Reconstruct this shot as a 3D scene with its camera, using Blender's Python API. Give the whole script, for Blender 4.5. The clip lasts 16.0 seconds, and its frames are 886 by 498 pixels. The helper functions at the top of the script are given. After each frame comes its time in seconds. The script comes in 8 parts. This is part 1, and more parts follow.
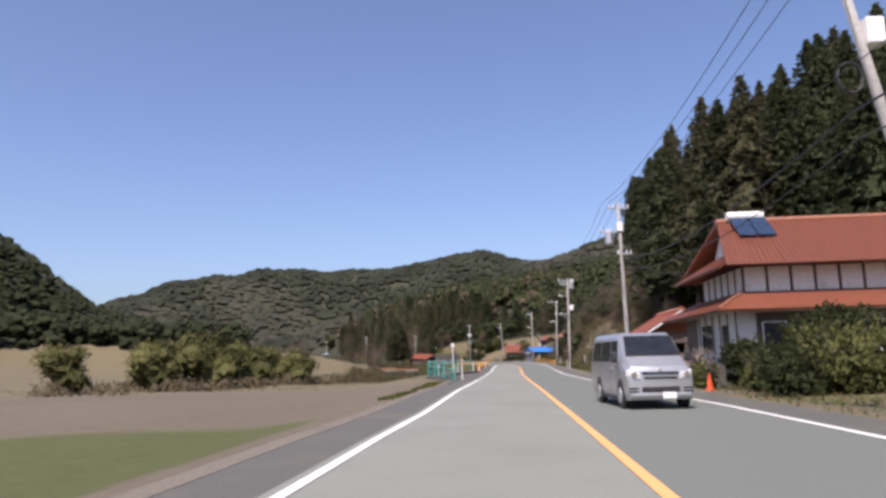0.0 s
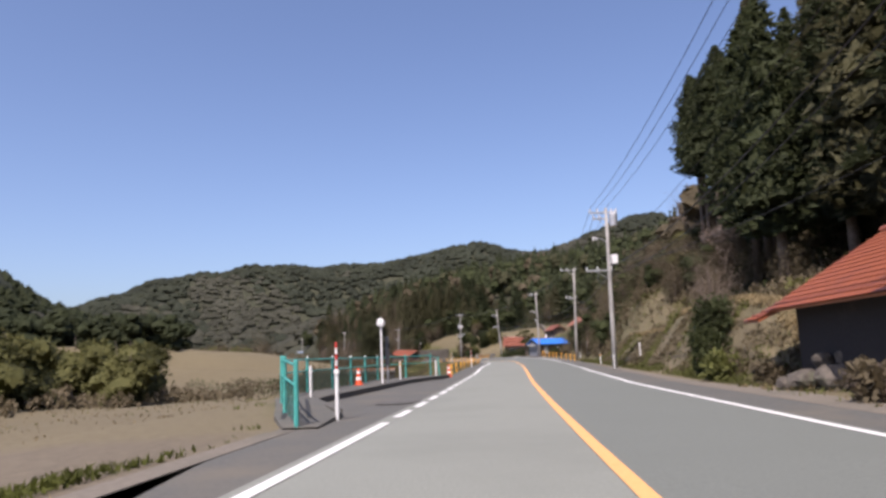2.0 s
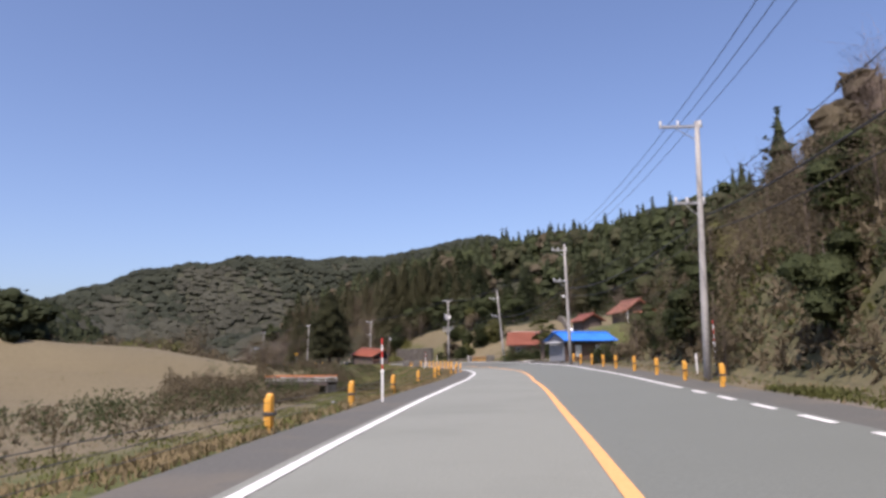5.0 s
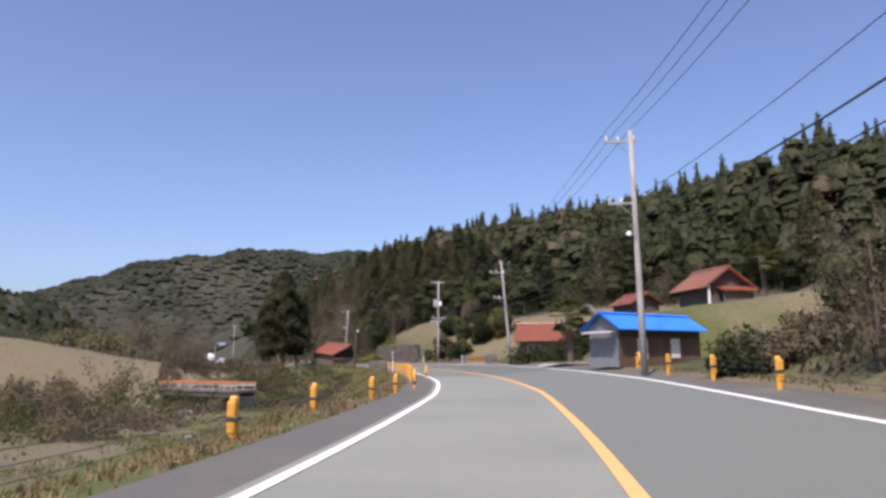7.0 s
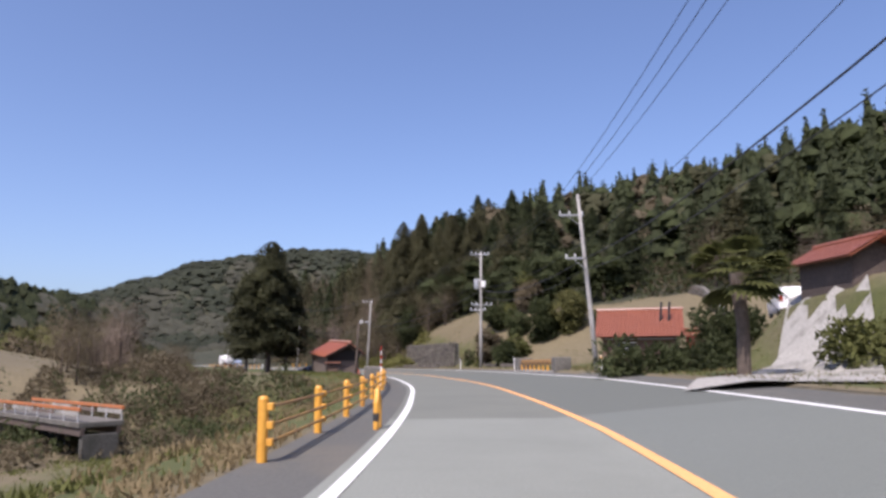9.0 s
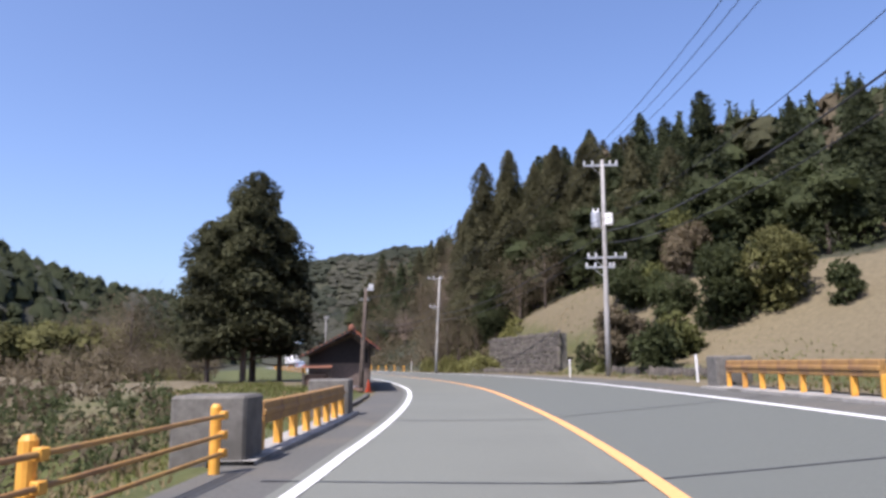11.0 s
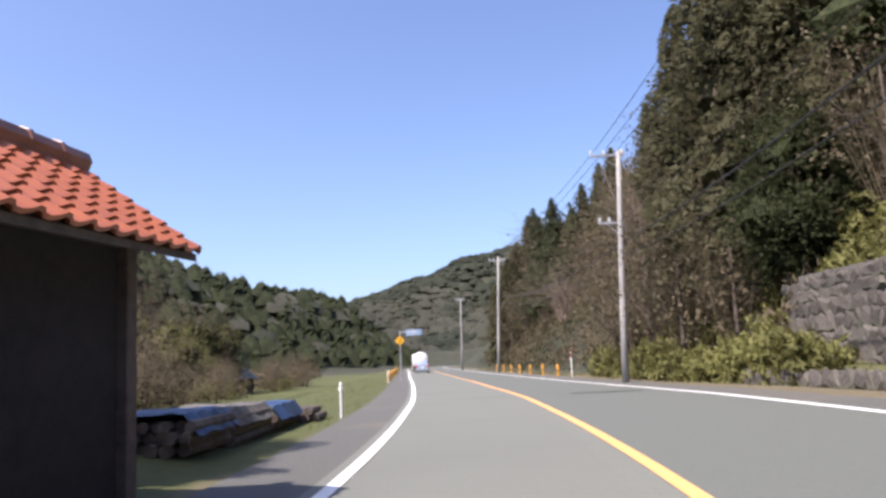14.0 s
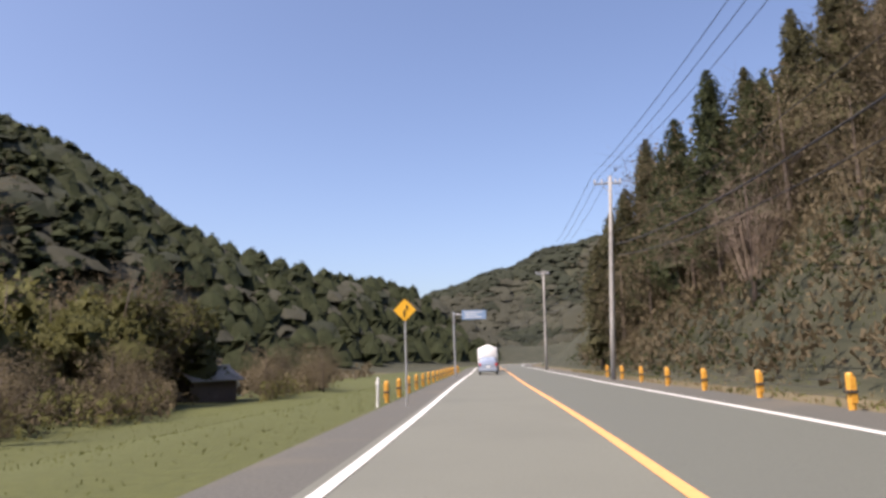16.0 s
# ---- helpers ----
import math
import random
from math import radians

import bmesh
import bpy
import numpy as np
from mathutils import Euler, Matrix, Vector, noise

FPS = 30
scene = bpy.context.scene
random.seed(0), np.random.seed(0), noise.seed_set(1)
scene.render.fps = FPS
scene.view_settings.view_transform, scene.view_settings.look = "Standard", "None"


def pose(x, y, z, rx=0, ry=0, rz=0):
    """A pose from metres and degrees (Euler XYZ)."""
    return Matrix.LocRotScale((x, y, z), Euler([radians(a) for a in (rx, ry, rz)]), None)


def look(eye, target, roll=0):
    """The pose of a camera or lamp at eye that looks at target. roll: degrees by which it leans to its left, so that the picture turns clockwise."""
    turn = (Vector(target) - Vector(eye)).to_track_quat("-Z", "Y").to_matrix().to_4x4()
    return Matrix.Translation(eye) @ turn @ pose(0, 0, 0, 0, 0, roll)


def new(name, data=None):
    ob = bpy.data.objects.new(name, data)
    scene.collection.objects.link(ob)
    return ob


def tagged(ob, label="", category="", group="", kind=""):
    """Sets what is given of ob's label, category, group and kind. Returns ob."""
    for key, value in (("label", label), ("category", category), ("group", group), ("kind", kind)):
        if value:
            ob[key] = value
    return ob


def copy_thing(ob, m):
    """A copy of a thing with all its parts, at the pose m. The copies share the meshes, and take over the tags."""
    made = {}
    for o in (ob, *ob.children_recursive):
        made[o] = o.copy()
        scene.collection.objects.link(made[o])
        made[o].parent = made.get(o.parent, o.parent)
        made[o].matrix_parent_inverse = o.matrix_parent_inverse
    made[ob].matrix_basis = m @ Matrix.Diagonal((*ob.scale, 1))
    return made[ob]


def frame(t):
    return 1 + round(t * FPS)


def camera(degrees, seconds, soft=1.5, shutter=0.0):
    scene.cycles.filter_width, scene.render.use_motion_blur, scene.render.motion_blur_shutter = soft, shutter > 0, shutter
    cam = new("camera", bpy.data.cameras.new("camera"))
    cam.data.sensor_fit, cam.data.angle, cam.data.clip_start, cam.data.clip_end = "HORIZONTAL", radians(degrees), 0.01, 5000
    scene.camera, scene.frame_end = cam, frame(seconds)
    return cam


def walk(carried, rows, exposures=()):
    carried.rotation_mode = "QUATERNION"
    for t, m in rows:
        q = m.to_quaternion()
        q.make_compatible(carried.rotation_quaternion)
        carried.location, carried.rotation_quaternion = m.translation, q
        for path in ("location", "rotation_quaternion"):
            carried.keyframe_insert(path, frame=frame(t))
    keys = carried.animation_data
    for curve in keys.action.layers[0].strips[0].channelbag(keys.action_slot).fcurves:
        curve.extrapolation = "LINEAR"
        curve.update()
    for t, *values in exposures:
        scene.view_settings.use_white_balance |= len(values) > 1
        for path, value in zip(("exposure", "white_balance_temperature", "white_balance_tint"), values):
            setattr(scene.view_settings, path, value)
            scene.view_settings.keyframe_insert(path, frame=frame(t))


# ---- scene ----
# ---- camera: the car's way along the valley road ----
cam = camera(63.15, 16.0, soft=3.0)
ROWS = [  # seconds, x, y, z, yaw to the left, pitch up, roll
    (0.0, 0.00, -0.00, 1.43, -0.39, 8.73, -1.49),
    (0.5, 0.86, 8.91, 1.39, -0.61, 8.80, -2.21),
    (1.0, 1.78, 17.96, 1.39, -0.72, 8.71, -2.90),
    (1.5, 2.70, 27.15, 1.31, -0.86, 8.45, -2.91),
    (2.0, 3.61, 36.23, 1.18, -0.53, 8.50, -2.43),
    (2.5, 4.50, 45.38, 1.14, -0.18, 8.62, -2.39),
    (3.0, 5.28, 54.32, 1.18, 0.09, 8.50, -2.40),
    (3.5, 6.20, 62.94, 1.15, 0.13, 8.85, -2.9),
    (5.8, 9.89, 101.54, 1.31, 0.22, 8.45, -0.72),
    (6.0, 10.19, 104.82, 1.31, 0.25, 9.16, -0.78),
    (6.5, 10.98, 112.80, 1.33, 0.36, 8.81, -0.99),
    (7.0, 11.60, 120.65, 1.28, 1.13, 8.50, -0.62),
    (7.5, 12.22, 128.27, 1.34, 2.19, 8.50, -1.04),
    (8.0, 12.44, 135.71, 1.32, 3.33, 8.47, -0.53),
    (8.2, 12.53, 138.64, 1.28, 3.72, 8.58, -0.61),
    (10.3, 11.22, 171.27, 1.36, 10.78, 8.60, 0.20),
    (10.5, 10.92, 174.43, 1.35, 11.64, 8.59, -0.03),
    (11.0, 9.99, 182.37, 1.36, 14.47, 8.81, -0.60),
    (11.5, 8.68, 189.91, 1.31, 17.15, 8.35, -0.23),
    (12.0, 7.05, 197.05, 1.27, 19.29, 8.28, -0.45),
    (12.5, 5.19, 203.91, 1.27, 21.31, 8.88, -0.78),
    (13.0, 3.39, 210.34, 1.15, 23.44, 9.19, -1.97),
    (13.5, 1.12, 216.71, 1.23, 26.04, 8.64, -0.99),
    (14.0, -1.29, 223.08, 1.28, 28.16, 8.90, -2.50),
    (14.5, -4.32, 229.63, 1.30, 30.54, 8.56, -1.78),
    (15.0, -7.58, 236.19, 1.30, 32.58, 8.65, -2.32),
    (15.5, -11.18, 242.73, 1.31, 33.92, 8.69, -1.99),
    (16.0, -14.75, 249.16, 1.32, 34.73, 8.81, -1.76),
]
EXPOSURES = [(0.0, 0.63, 6800, 21), (3.5, 0.63, 6850, 21), (6.0, 0.64, 6650, 22), (8.2, 0.66, 6600, 22), (10.5, 0.8, 6300, 20), (11.5, 1.0, 6300, 20), (12.5, 1.15, 6200, 20), (13.0, 1.3, 6350, 19), (14.0, 1.15, 6600, 20), (14.5, 0.9, 7000, 20), (16.0, 0.9, 7300, 20)]
walk(cam, [(t, pose(x, y, z, 90 + pitch, 0, yaw) @ pose(0, 0, 0, 0, 0, roll)) for t, x, y, z, yaw, pitch, roll in ROWS], EXPOSURES)

# ---- sky and sun: a clear spring day, the sun high behind to the left ----
SUN_AZ, SUN_EL = 158.0, 57.0  # degrees to the left of +y, degrees up
world = bpy.data.worlds.new("world")
scene.world = world
world.use_nodes = True
wn, wl = world.node_tree.nodes, world.node_tree.links
sky = wn.new("ShaderNodeTexSky")
sky.sky_type = "NISHITA"
sky.sun_disc = False
sky.sun_elevation = radians(SUN_EL)
sky.sun_rotation = radians(-SUN_AZ)
sky.air_density, sky.dust_density, sky.ozone_density = 0.9, 2.2, 5.5
hue = wn.new("ShaderNodeHueSaturation")
hue.inputs["Hue"].default_value, hue.inputs["Saturation"].default_value = 0.503, 1.0
wl.new(sky.outputs[0], hue.inputs["Color"])
wl.new(hue.outputs[0], wn["Background"].inputs[0])
wn["Background"].inputs[1].default_value = 0.126
lamp = bpy.data.lights.new("sun", "SUN")
lamp.energy, lamp.angle, lamp.color = 3.9, radians(0.6), (1.0, 0.95, 0.87)
sun = new("sun", lamp)
az = radians(SUN_AZ)
sun_way = Vector((-math.sin(az) * math.cos(radians(SUN_EL)), math.cos(az) * math.cos(radians(SUN_EL)), math.sin(radians(SUN_EL))))
sun.matrix_world = look(sun_way * 300, (0, 0, 0))

# ---- materials ----
def nodes_of(name, rough=0.8, metal=0.0):
    m = bpy.data.materials.new(name)
    m.use_nodes = True
    n, l = m.node_tree.nodes, m.node_tree.links
    b = n["Principled BSDF"]
    b.inputs["Roughness"].default_value = rough
    b.inputs["Metallic"].default_value = metal
    return m, n, l, b


def noise_node(n, l, scale, detail=4.0, coord="Object", rough=0.6):
    tc = n.new("ShaderNodeTexCoord")
    t = n.new("ShaderNodeTexNoise")
    t.inputs["Scale"].default_value, t.inputs["Detail"].default_value = scale, detail
    t.inputs["Roughness"].default_value = rough
    if coord == "World":
        g = n.new("ShaderNodeNewGeometry")
        l.new(g.outputs["Position"], t.inputs["Vector"])
    else:
        l.new(tc.outputs[coord], t.inputs["Vector"])
    return t


def ramp_node(n, l, src, stops):
    r = n.new("ShaderNodeValToRGB")
    e = r.color_ramp.elements
    while len(e) < len(stops):
        e.new(0.5)
    for k, (p, c) in zip(e, stops):
        k.position, k.color = p, (*c, 1)
    l.new(src, r.inputs["Fac"])
    return r


def mix_node(n, l, fac, a, b, kind="MIX"):
    m = n.new("ShaderNodeMix")
    m.data_type, m.blend_type = "RGBA", kind
    if isinstance(fac, (int, float)):
        m.inputs[0].default_value = fac
    else:
        l.new(fac, m.inputs[0])
    for s, v in ((6, a), (7, b)):
        if isinstance(v, tuple):
            m.inputs[s].default_value = (*v, 1)
        else:
            l.new(v, m.inputs[s])
    return m.outputs[2]


def bump_node(n, l, b, src, strength=0.3, distance=0.05):
    u = n.new("ShaderNodeBump")
    u.inputs["Strength"].default_value, u.inputs["Distance"].default_value = strength, distance
    l.new(src, u.inputs["Height"])
    l.new(u.outputs[0], b.inputs["Normal"])


def surface(name, dark, light, rough=0.8, metal=0.0, fine=20.0, broad=0.8, stain=None, stain_at=(0.55, 0.7), bump=0.3, dist=0.01, coord="Object", per_object=0.0):
    """A surface with grain and broad wear: two tones by fine noise, a stain colour by broad noise."""
    m, n, l, b = nodes_of(name, rough, metal)
    f = noise_node(n, l, fine, 6, coord)
    col = ramp_node(n, l, f.outputs["Fac"], [(0.3, dark), (0.7, light)]).outputs[0]
    g = noise_node(n, l, broad, 5, coord)
    if stain:
        fac = ramp_node(n, l, g.outputs["Fac"], [(stain_at[0], (0, 0, 0)), (stain_at[1], (1, 1, 1))]).outputs[0]
        col = mix_node(n, l, fac, col, stain)
    if per_object:
        oi = n.new("ShaderNodeObjectInfo")
        v = n.new("ShaderNodeMapRange")
        v.inputs[3].default_value, v.inputs[4].default_value = 1 - per_object, 1 + per_object
        l.new(oi.outputs["Random"], v.inputs[0])
        h = n.new("ShaderNodeHueSaturation")
        l.new(v.outputs[0], h.inputs["Value"])
        l.new(col, h.inputs["Color"])
        col = h.outputs[0]
    l.new(col, b.inputs["Base Color"])
    if bump:
        bump_node(n, l, b, f.outputs["Fac"], bump, dist)
    return m


def foliage(name, dark, light, rough=0.75, coord="World", scale=0.35, translucent=0.4, relief=2.6, strength=None):
    """Leaves: each clump has a tone of its own, and whole parts of the crown vary."""
    m, n, l, b = nodes_of(name, rough)
    g = n.new("ShaderNodeNewGeometry")
    tone = lambda k: tuple(p + (q - p) * k for p, q in zip(dark, light))
    a = ramp_node(n, l, g.outputs["Random Per Island"], [(0.0, tone(0.36)), (1.0, tone(0.66))]).outputs[0]
    w = noise_node(n, l, scale, 4, coord)
    f = n.new("ShaderNodeMapRange")
    f.inputs[1].default_value, f.inputs[2].default_value = 0.3, 0.7
    f.inputs[3].default_value, f.inputs[4].default_value = 0.72, 1.35
    l.new(w.outputs["Fac"], f.inputs[0])
    oi = n.new("ShaderNodeObjectInfo")
    v = n.new("ShaderNodeMapRange")
    v.inputs[3].default_value, v.inputs[4].default_value = 0.8, 1.2
    l.new(oi.outputs["Random"], v.inputs[0])
    mu = n.new("ShaderNodeMath")
    mu.operation = "MULTIPLY"
    l.new(f.outputs[0], mu.inputs[0])
    l.new(v.outputs[0], mu.inputs[1])
    h = n.new("ShaderNodeHueSaturation")
    l.new(mu.outputs[0], h.inputs["Value"])
    l.new(a, h.inputs["Color"])
    l.new(h.outputs[0], b.inputs["Base Color"])
    b.inputs["Specular IOR Level"].default_value = 0.15
    tuft = noise_node(n, l, relief, 3, "World", 0.65)
    bump_node(n, l, b, tuft.outputs["Fac"], min(1.0, 0.3 + 0.3 * relief) if strength is None else strength, 0.9 / relief)
    if translucent:
        tr = n.new("ShaderNodeBsdfTranslucent")
        l.new(h.outputs[0], tr.inputs["Color"])
        mx = n.new("ShaderNodeMixShader")
        mx.inputs[0].default_value = translucent
        l.new(b.outputs[0], mx.inputs[1])
        l.new(tr.outputs[0], mx.inputs[2])
        l.new(mx.outputs[0], n["Material Output"].inputs["Surface"])
    return m


M = {}
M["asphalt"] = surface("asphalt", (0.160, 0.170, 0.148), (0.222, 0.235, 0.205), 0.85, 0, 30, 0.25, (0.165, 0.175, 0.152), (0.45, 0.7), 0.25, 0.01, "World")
# Right lane: weaker glare and lens vignetting put into a darker colour.
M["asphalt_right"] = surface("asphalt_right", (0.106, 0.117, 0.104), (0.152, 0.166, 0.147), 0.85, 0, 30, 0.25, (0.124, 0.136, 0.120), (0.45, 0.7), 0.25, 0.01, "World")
# From s 168 on: the sun's changed angle put into a darker colour.
M["asphalt_dim"] = surface("asphalt_dim", (0.116, 0.122, 0.103), (0.162, 0.17, 0.143), 0.85, 0, 30, 0.25, (0.126, 0.132, 0.112), (0.45, 0.7), 0.25, 0.01, "World")
M["asphalt_dim_right"] = surface("asphalt_dim_right", (0.084, 0.092, 0.08), (0.12, 0.13, 0.112), 0.85, 0, 30, 0.25, (0.1, 0.109, 0.095), (0.45, 0.7), 0.25, 0.01, "World")
M["shoulder"] = surface("shoulder", (0.064, 0.064, 0.058), (0.108, 0.107, 0.095), 0.9, 0, 18, 0.35, (0.125, 0.11, 0.085), (0.5, 0.75), 0.3, 0.01, "World")
M["white_paint"] = surface("white_paint", (0.62, 0.62, 0.60), (0.80, 0.80, 0.78), 0.6, 0, 14, 1.2, (0.45, 0.45, 0.43), (0.62, 0.75), 0.15, 0.004, "World")
M["yellow_paint"] = surface("yellow_paint", (0.66, 0.33, 0.115), (0.79, 0.41, 0.155), 0.6, 0, 14, 1.0, (0.52, 0.29, 0.1), (0.62, 0.78), 0.15, 0.004, "World")
M["concrete"] = surface("concrete", (0.22, 0.21, 0.19), (0.36, 0.35, 0.32), 0.9, 0, 9, 0.9, (0.13, 0.125, 0.11), (0.5, 0.72), 0.35, 0.01)
M["netting"] = surface("netting", (0.02, 0.15, 0.12), (0.05, 0.22, 0.17), 0.8, 0, 12, 1.2, bump=0.2)
mn = M["netting"].node_tree
clear_mix = mn.nodes.new("ShaderNodeMixShader")
clear_mix.inputs[0].default_value = 0.5  # the open share of the fine mesh
mn.links.new(next(q for q in mn.nodes if q.type == "BSDF_PRINCIPLED").outputs[0], clear_mix.inputs[2])
mn.links.new(mn.nodes.new("ShaderNodeBsdfTransparent").outputs[0], clear_mix.inputs[1])
mn.links.new(clear_mix.outputs[0], next(q for q in mn.nodes if q.type == "OUTPUT_MATERIAL").inputs[0])
M["tar"] = surface("tar", (0.016, 0.016, 0.016), (0.03, 0.03, 0.029), 0.75, 0, 14, 1.2, bump=0.3)
M["rust_orange"] = surface("rust_orange", (0.3, 0.095, 0.03), (0.42, 0.15, 0.055), 0.8, 0, 9, 1.2, (0.2, 0.12, 0.07), (0.5, 0.75), 0.3)
M["kerb"] = surface("kerb_concrete", (0.06, 0.057, 0.052), (0.12, 0.115, 0.105), 0.9, 0, 9, 0.9, (0.05, 0.05, 0.042), (0.5, 0.72), 0.35, 0.01)
M["old_concrete"] = surface("old_concrete", (0.085, 0.08, 0.07), (0.165, 0.155, 0.138), 0.9, 0, 7, 0.9, (0.05, 0.047, 0.04), (0.48, 0.7), 0.4, 0.012)
M["pole_concrete"] = surface("pole_concrete", (0.27, 0.26, 0.25), (0.40, 0.39, 0.37), 0.85, 0, 12, 0.6, (0.2, 0.19, 0.18), (0.5, 0.75), 0.2, 0.005)
M["dark_metal"] = surface("dark_metal", (0.05, 0.05, 0.055), (0.10, 0.10, 0.10), 0.5, 0.6, 10, 1.5, bump=0)
M["galvanised"] = surface("galvanised", (0.40, 0.41, 0.42), (0.55, 0.56, 0.57), 0.45, 0.7, 8, 1.5, (0.3, 0.29, 0.27), (0.6, 0.8), 0.1, 0.003)
M["porcelain"] = surface("porcelain", (0.62, 0.63, 0.64), (0.75, 0.76, 0.77), 0.3, 0, 6, 2, bump=0)
M["cable"] = surface("cable", (0.02, 0.02, 0.022), (0.035, 0.035, 0.04), 0.6, 0, 6, 2, bump=0)
M["orange_tile"] = surface("orange_tile", (0.205, 0.056, 0.022), (0.295, 0.086, 0.035), 0.4, 0, 6, 0.9, (0.20, 0.062, 0.035), (0.5, 0.75), 0.12, 0.006, "Object", 0.22)
M["red_tile"] = surface("red_tile", (0.19, 0.064, 0.038), (0.275, 0.1, 0.06), 0.35, 0, 5, 0.9, (0.2, 0.075, 0.05), (0.5, 0.75), 0.12, 0.006, "Object", 0.2)
M["brown_tile"] = surface("brown_tile", (0.20, 0.085, 0.055), (0.31, 0.135, 0.085), 0.4, 0, 5, 0.9, (0.15, 0.075, 0.055), (0.5, 0.75), 0.12, 0.006, "Object", 0.2)
M["blue_sheet"] = surface("blue_sheet", (0.02, 0.16, 0.62), (0.035, 0.23, 0.75), 0.4, 0, 5, 0.9, (0.02, 0.13, 0.5), (0.55, 0.8), 0.1, 0.004)
M["plaster"] = surface("plaster", (0.52, 0.51, 0.49), (0.66, 0.65, 0.63), 0.85, 0, 8, 0.8, (0.42, 0.40, 0.37), (0.55, 0.75), 0.2, 0.004)
M["grey_plaster"] = surface("grey_plaster", (0.28, 0.28, 0.28), (0.38, 0.38, 0.38), 0.85, 0, 8, 0.8, (0.22, 0.22, 0.22), (0.55, 0.75), 0.2, 0.004)
M["mud_wall"] = surface("mud_wall", (0.105, 0.08, 0.068), (0.165, 0.125, 0.105), 0.9, 0, 7, 0.7, (0.075, 0.06, 0.052), (0.5, 0.7), 0.3, 0.01)
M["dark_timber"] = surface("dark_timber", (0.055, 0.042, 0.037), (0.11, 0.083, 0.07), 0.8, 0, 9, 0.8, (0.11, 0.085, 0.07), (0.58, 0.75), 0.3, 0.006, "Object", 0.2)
M["brown_board"] = surface("brown_board", (0.10, 0.062, 0.045), (0.17, 0.105, 0.078), 0.8, 0, 9, 0.8, (0.075, 0.05, 0.04), (0.55, 0.75), 0.3, 0.006, "Object", 0.15)
M["grey_board"] = surface("grey_board", (0.33, 0.34, 0.35), (0.45, 0.46, 0.47), 0.7, 0, 6, 0.8, (0.25, 0.25, 0.25), (0.55, 0.75), 0.2, 0.006, "Object", 0.1)
M["shutter"] = surface("shutter", (0.125, 0.145, 0.175), (0.185, 0.205, 0.24), 0.5, 0.2, 6, 0.7, (0.30, 0.30, 0.30), (0.55, 0.8), 0.1, 0.004)
M["white_board"] = surface("white_board", (0.66, 0.66, 0.65), (0.80, 0.80, 0.79), 0.6, 0, 7, 1.0, (0.55, 0.54, 0.5), (0.6, 0.8), 0.1, 0.004)
M["green_paint"] = surface("green_paint", (0.03, 0.27, 0.24), (0.06, 0.38, 0.34), 0.5, 0, 8, 1.0, (0.12, 0.28, 0.24), (0.6, 0.8), 0.15, 0.003)
M["yellow_steel"] = surface("yellow_steel", (0.58, 0.27, 0.035), (0.74, 0.38, 0.06), 0.5, 0, 7, 1.6, (0.33, 0.15, 0.05), (0.55, 0.75), 0.2, 0.004)
M["yellow_rail"] = surface("yellow_rail", (0.28, 0.155, 0.045), (0.4, 0.23, 0.07), 0.65, 0, 6, 1.2, (0.22, 0.12, 0.06), (0.45, 0.66), 0.2, 0.004)
M["red_plastic"] = surface("red_plastic", (0.62, 0.07, 0.02), (0.78, 0.11, 0.03), 0.5, 0, 6, 1.5, (0.45, 0.09, 0.04), (0.6, 0.8), 0.1, 0.003)
M["red_paint"] = surface("red_paint", (0.45, 0.035, 0.03), (0.6, 0.06, 0.045), 0.5, 0, 6, 1.5, (0.35, 0.06, 0.05), (0.6, 0.8), 0.1, 0.003)
M["white_plastic"] = surface("white_plastic", (0.66, 0.66, 0.65), (0.80, 0.80, 0.79), 0.5, 0, 6, 1.5, (0.5, 0.48, 0.44), (0.6, 0.8), 0.1, 0.003)
M["black_plastic"] = surface("black_plastic", (0.015, 0.015, 0.017), (0.035, 0.035, 0.037), 0.5, 0, 6, 1.5, bump=0)
M["tyre"] = surface("tyre", (0.018, 0.018, 0.018), (0.04, 0.04, 0.04), 0.85, 0, 20, 2, bump=0.2, dist=0.004)
M["silver_paint"] = surface("silver_paint", (0.40, 0.41, 0.42), (0.46, 0.47, 0.48), 0.28, 0.6, 4, 1.0, bump=0)
M["pale_blue_paint"] = surface("pale_blue_paint", (0.36, 0.42, 0.52), (0.42, 0.48, 0.58), 0.25, 0.4, 4, 1.0, bump=0)
M["white_car_paint"] = surface("white_car_paint", (0.70, 0.70, 0.70), (0.80, 0.80, 0.80), 0.3, 0, 4, 1.0, (0.6, 0.58, 0.55), (0.6, 0.8), bump=0)
M["car_glass"] = surface("car_glass", (0.012, 0.014, 0.017), (0.02, 0.023, 0.028), 0.06, 0, 3, 1.0, bump=0)
M["window_glass"] = surface("window_glass", (0.025, 0.03, 0.035), (0.04, 0.045, 0.05), 0.08, 0, 3, 1.0, bump=0)
M["headlight"] = surface("headlight", (0.6, 0.62, 0.64), (0.75, 0.76, 0.78), 0.08, 0.3, 3, 1.0, bump=0)
M["red_lamp"] = surface("red_lamp", (0.35, 0.02, 0.02), (0.5, 0.03, 0.03), 0.15, 0, 3, 1.0, bump=0)
M["solar"] = surface("solar", (0.02, 0.035, 0.07), (0.035, 0.06, 0.11), 0.12, 0.1, 3, 1.0, bump=0)
M["tarp"] = surface("tarp", (0.014, 0.03, 0.066), (0.028, 0.052, 0.105), 0.5, 0, 6, 1.0, (0.03, 0.1, 0.3), (0.5, 0.75), 0.4, 0.02)
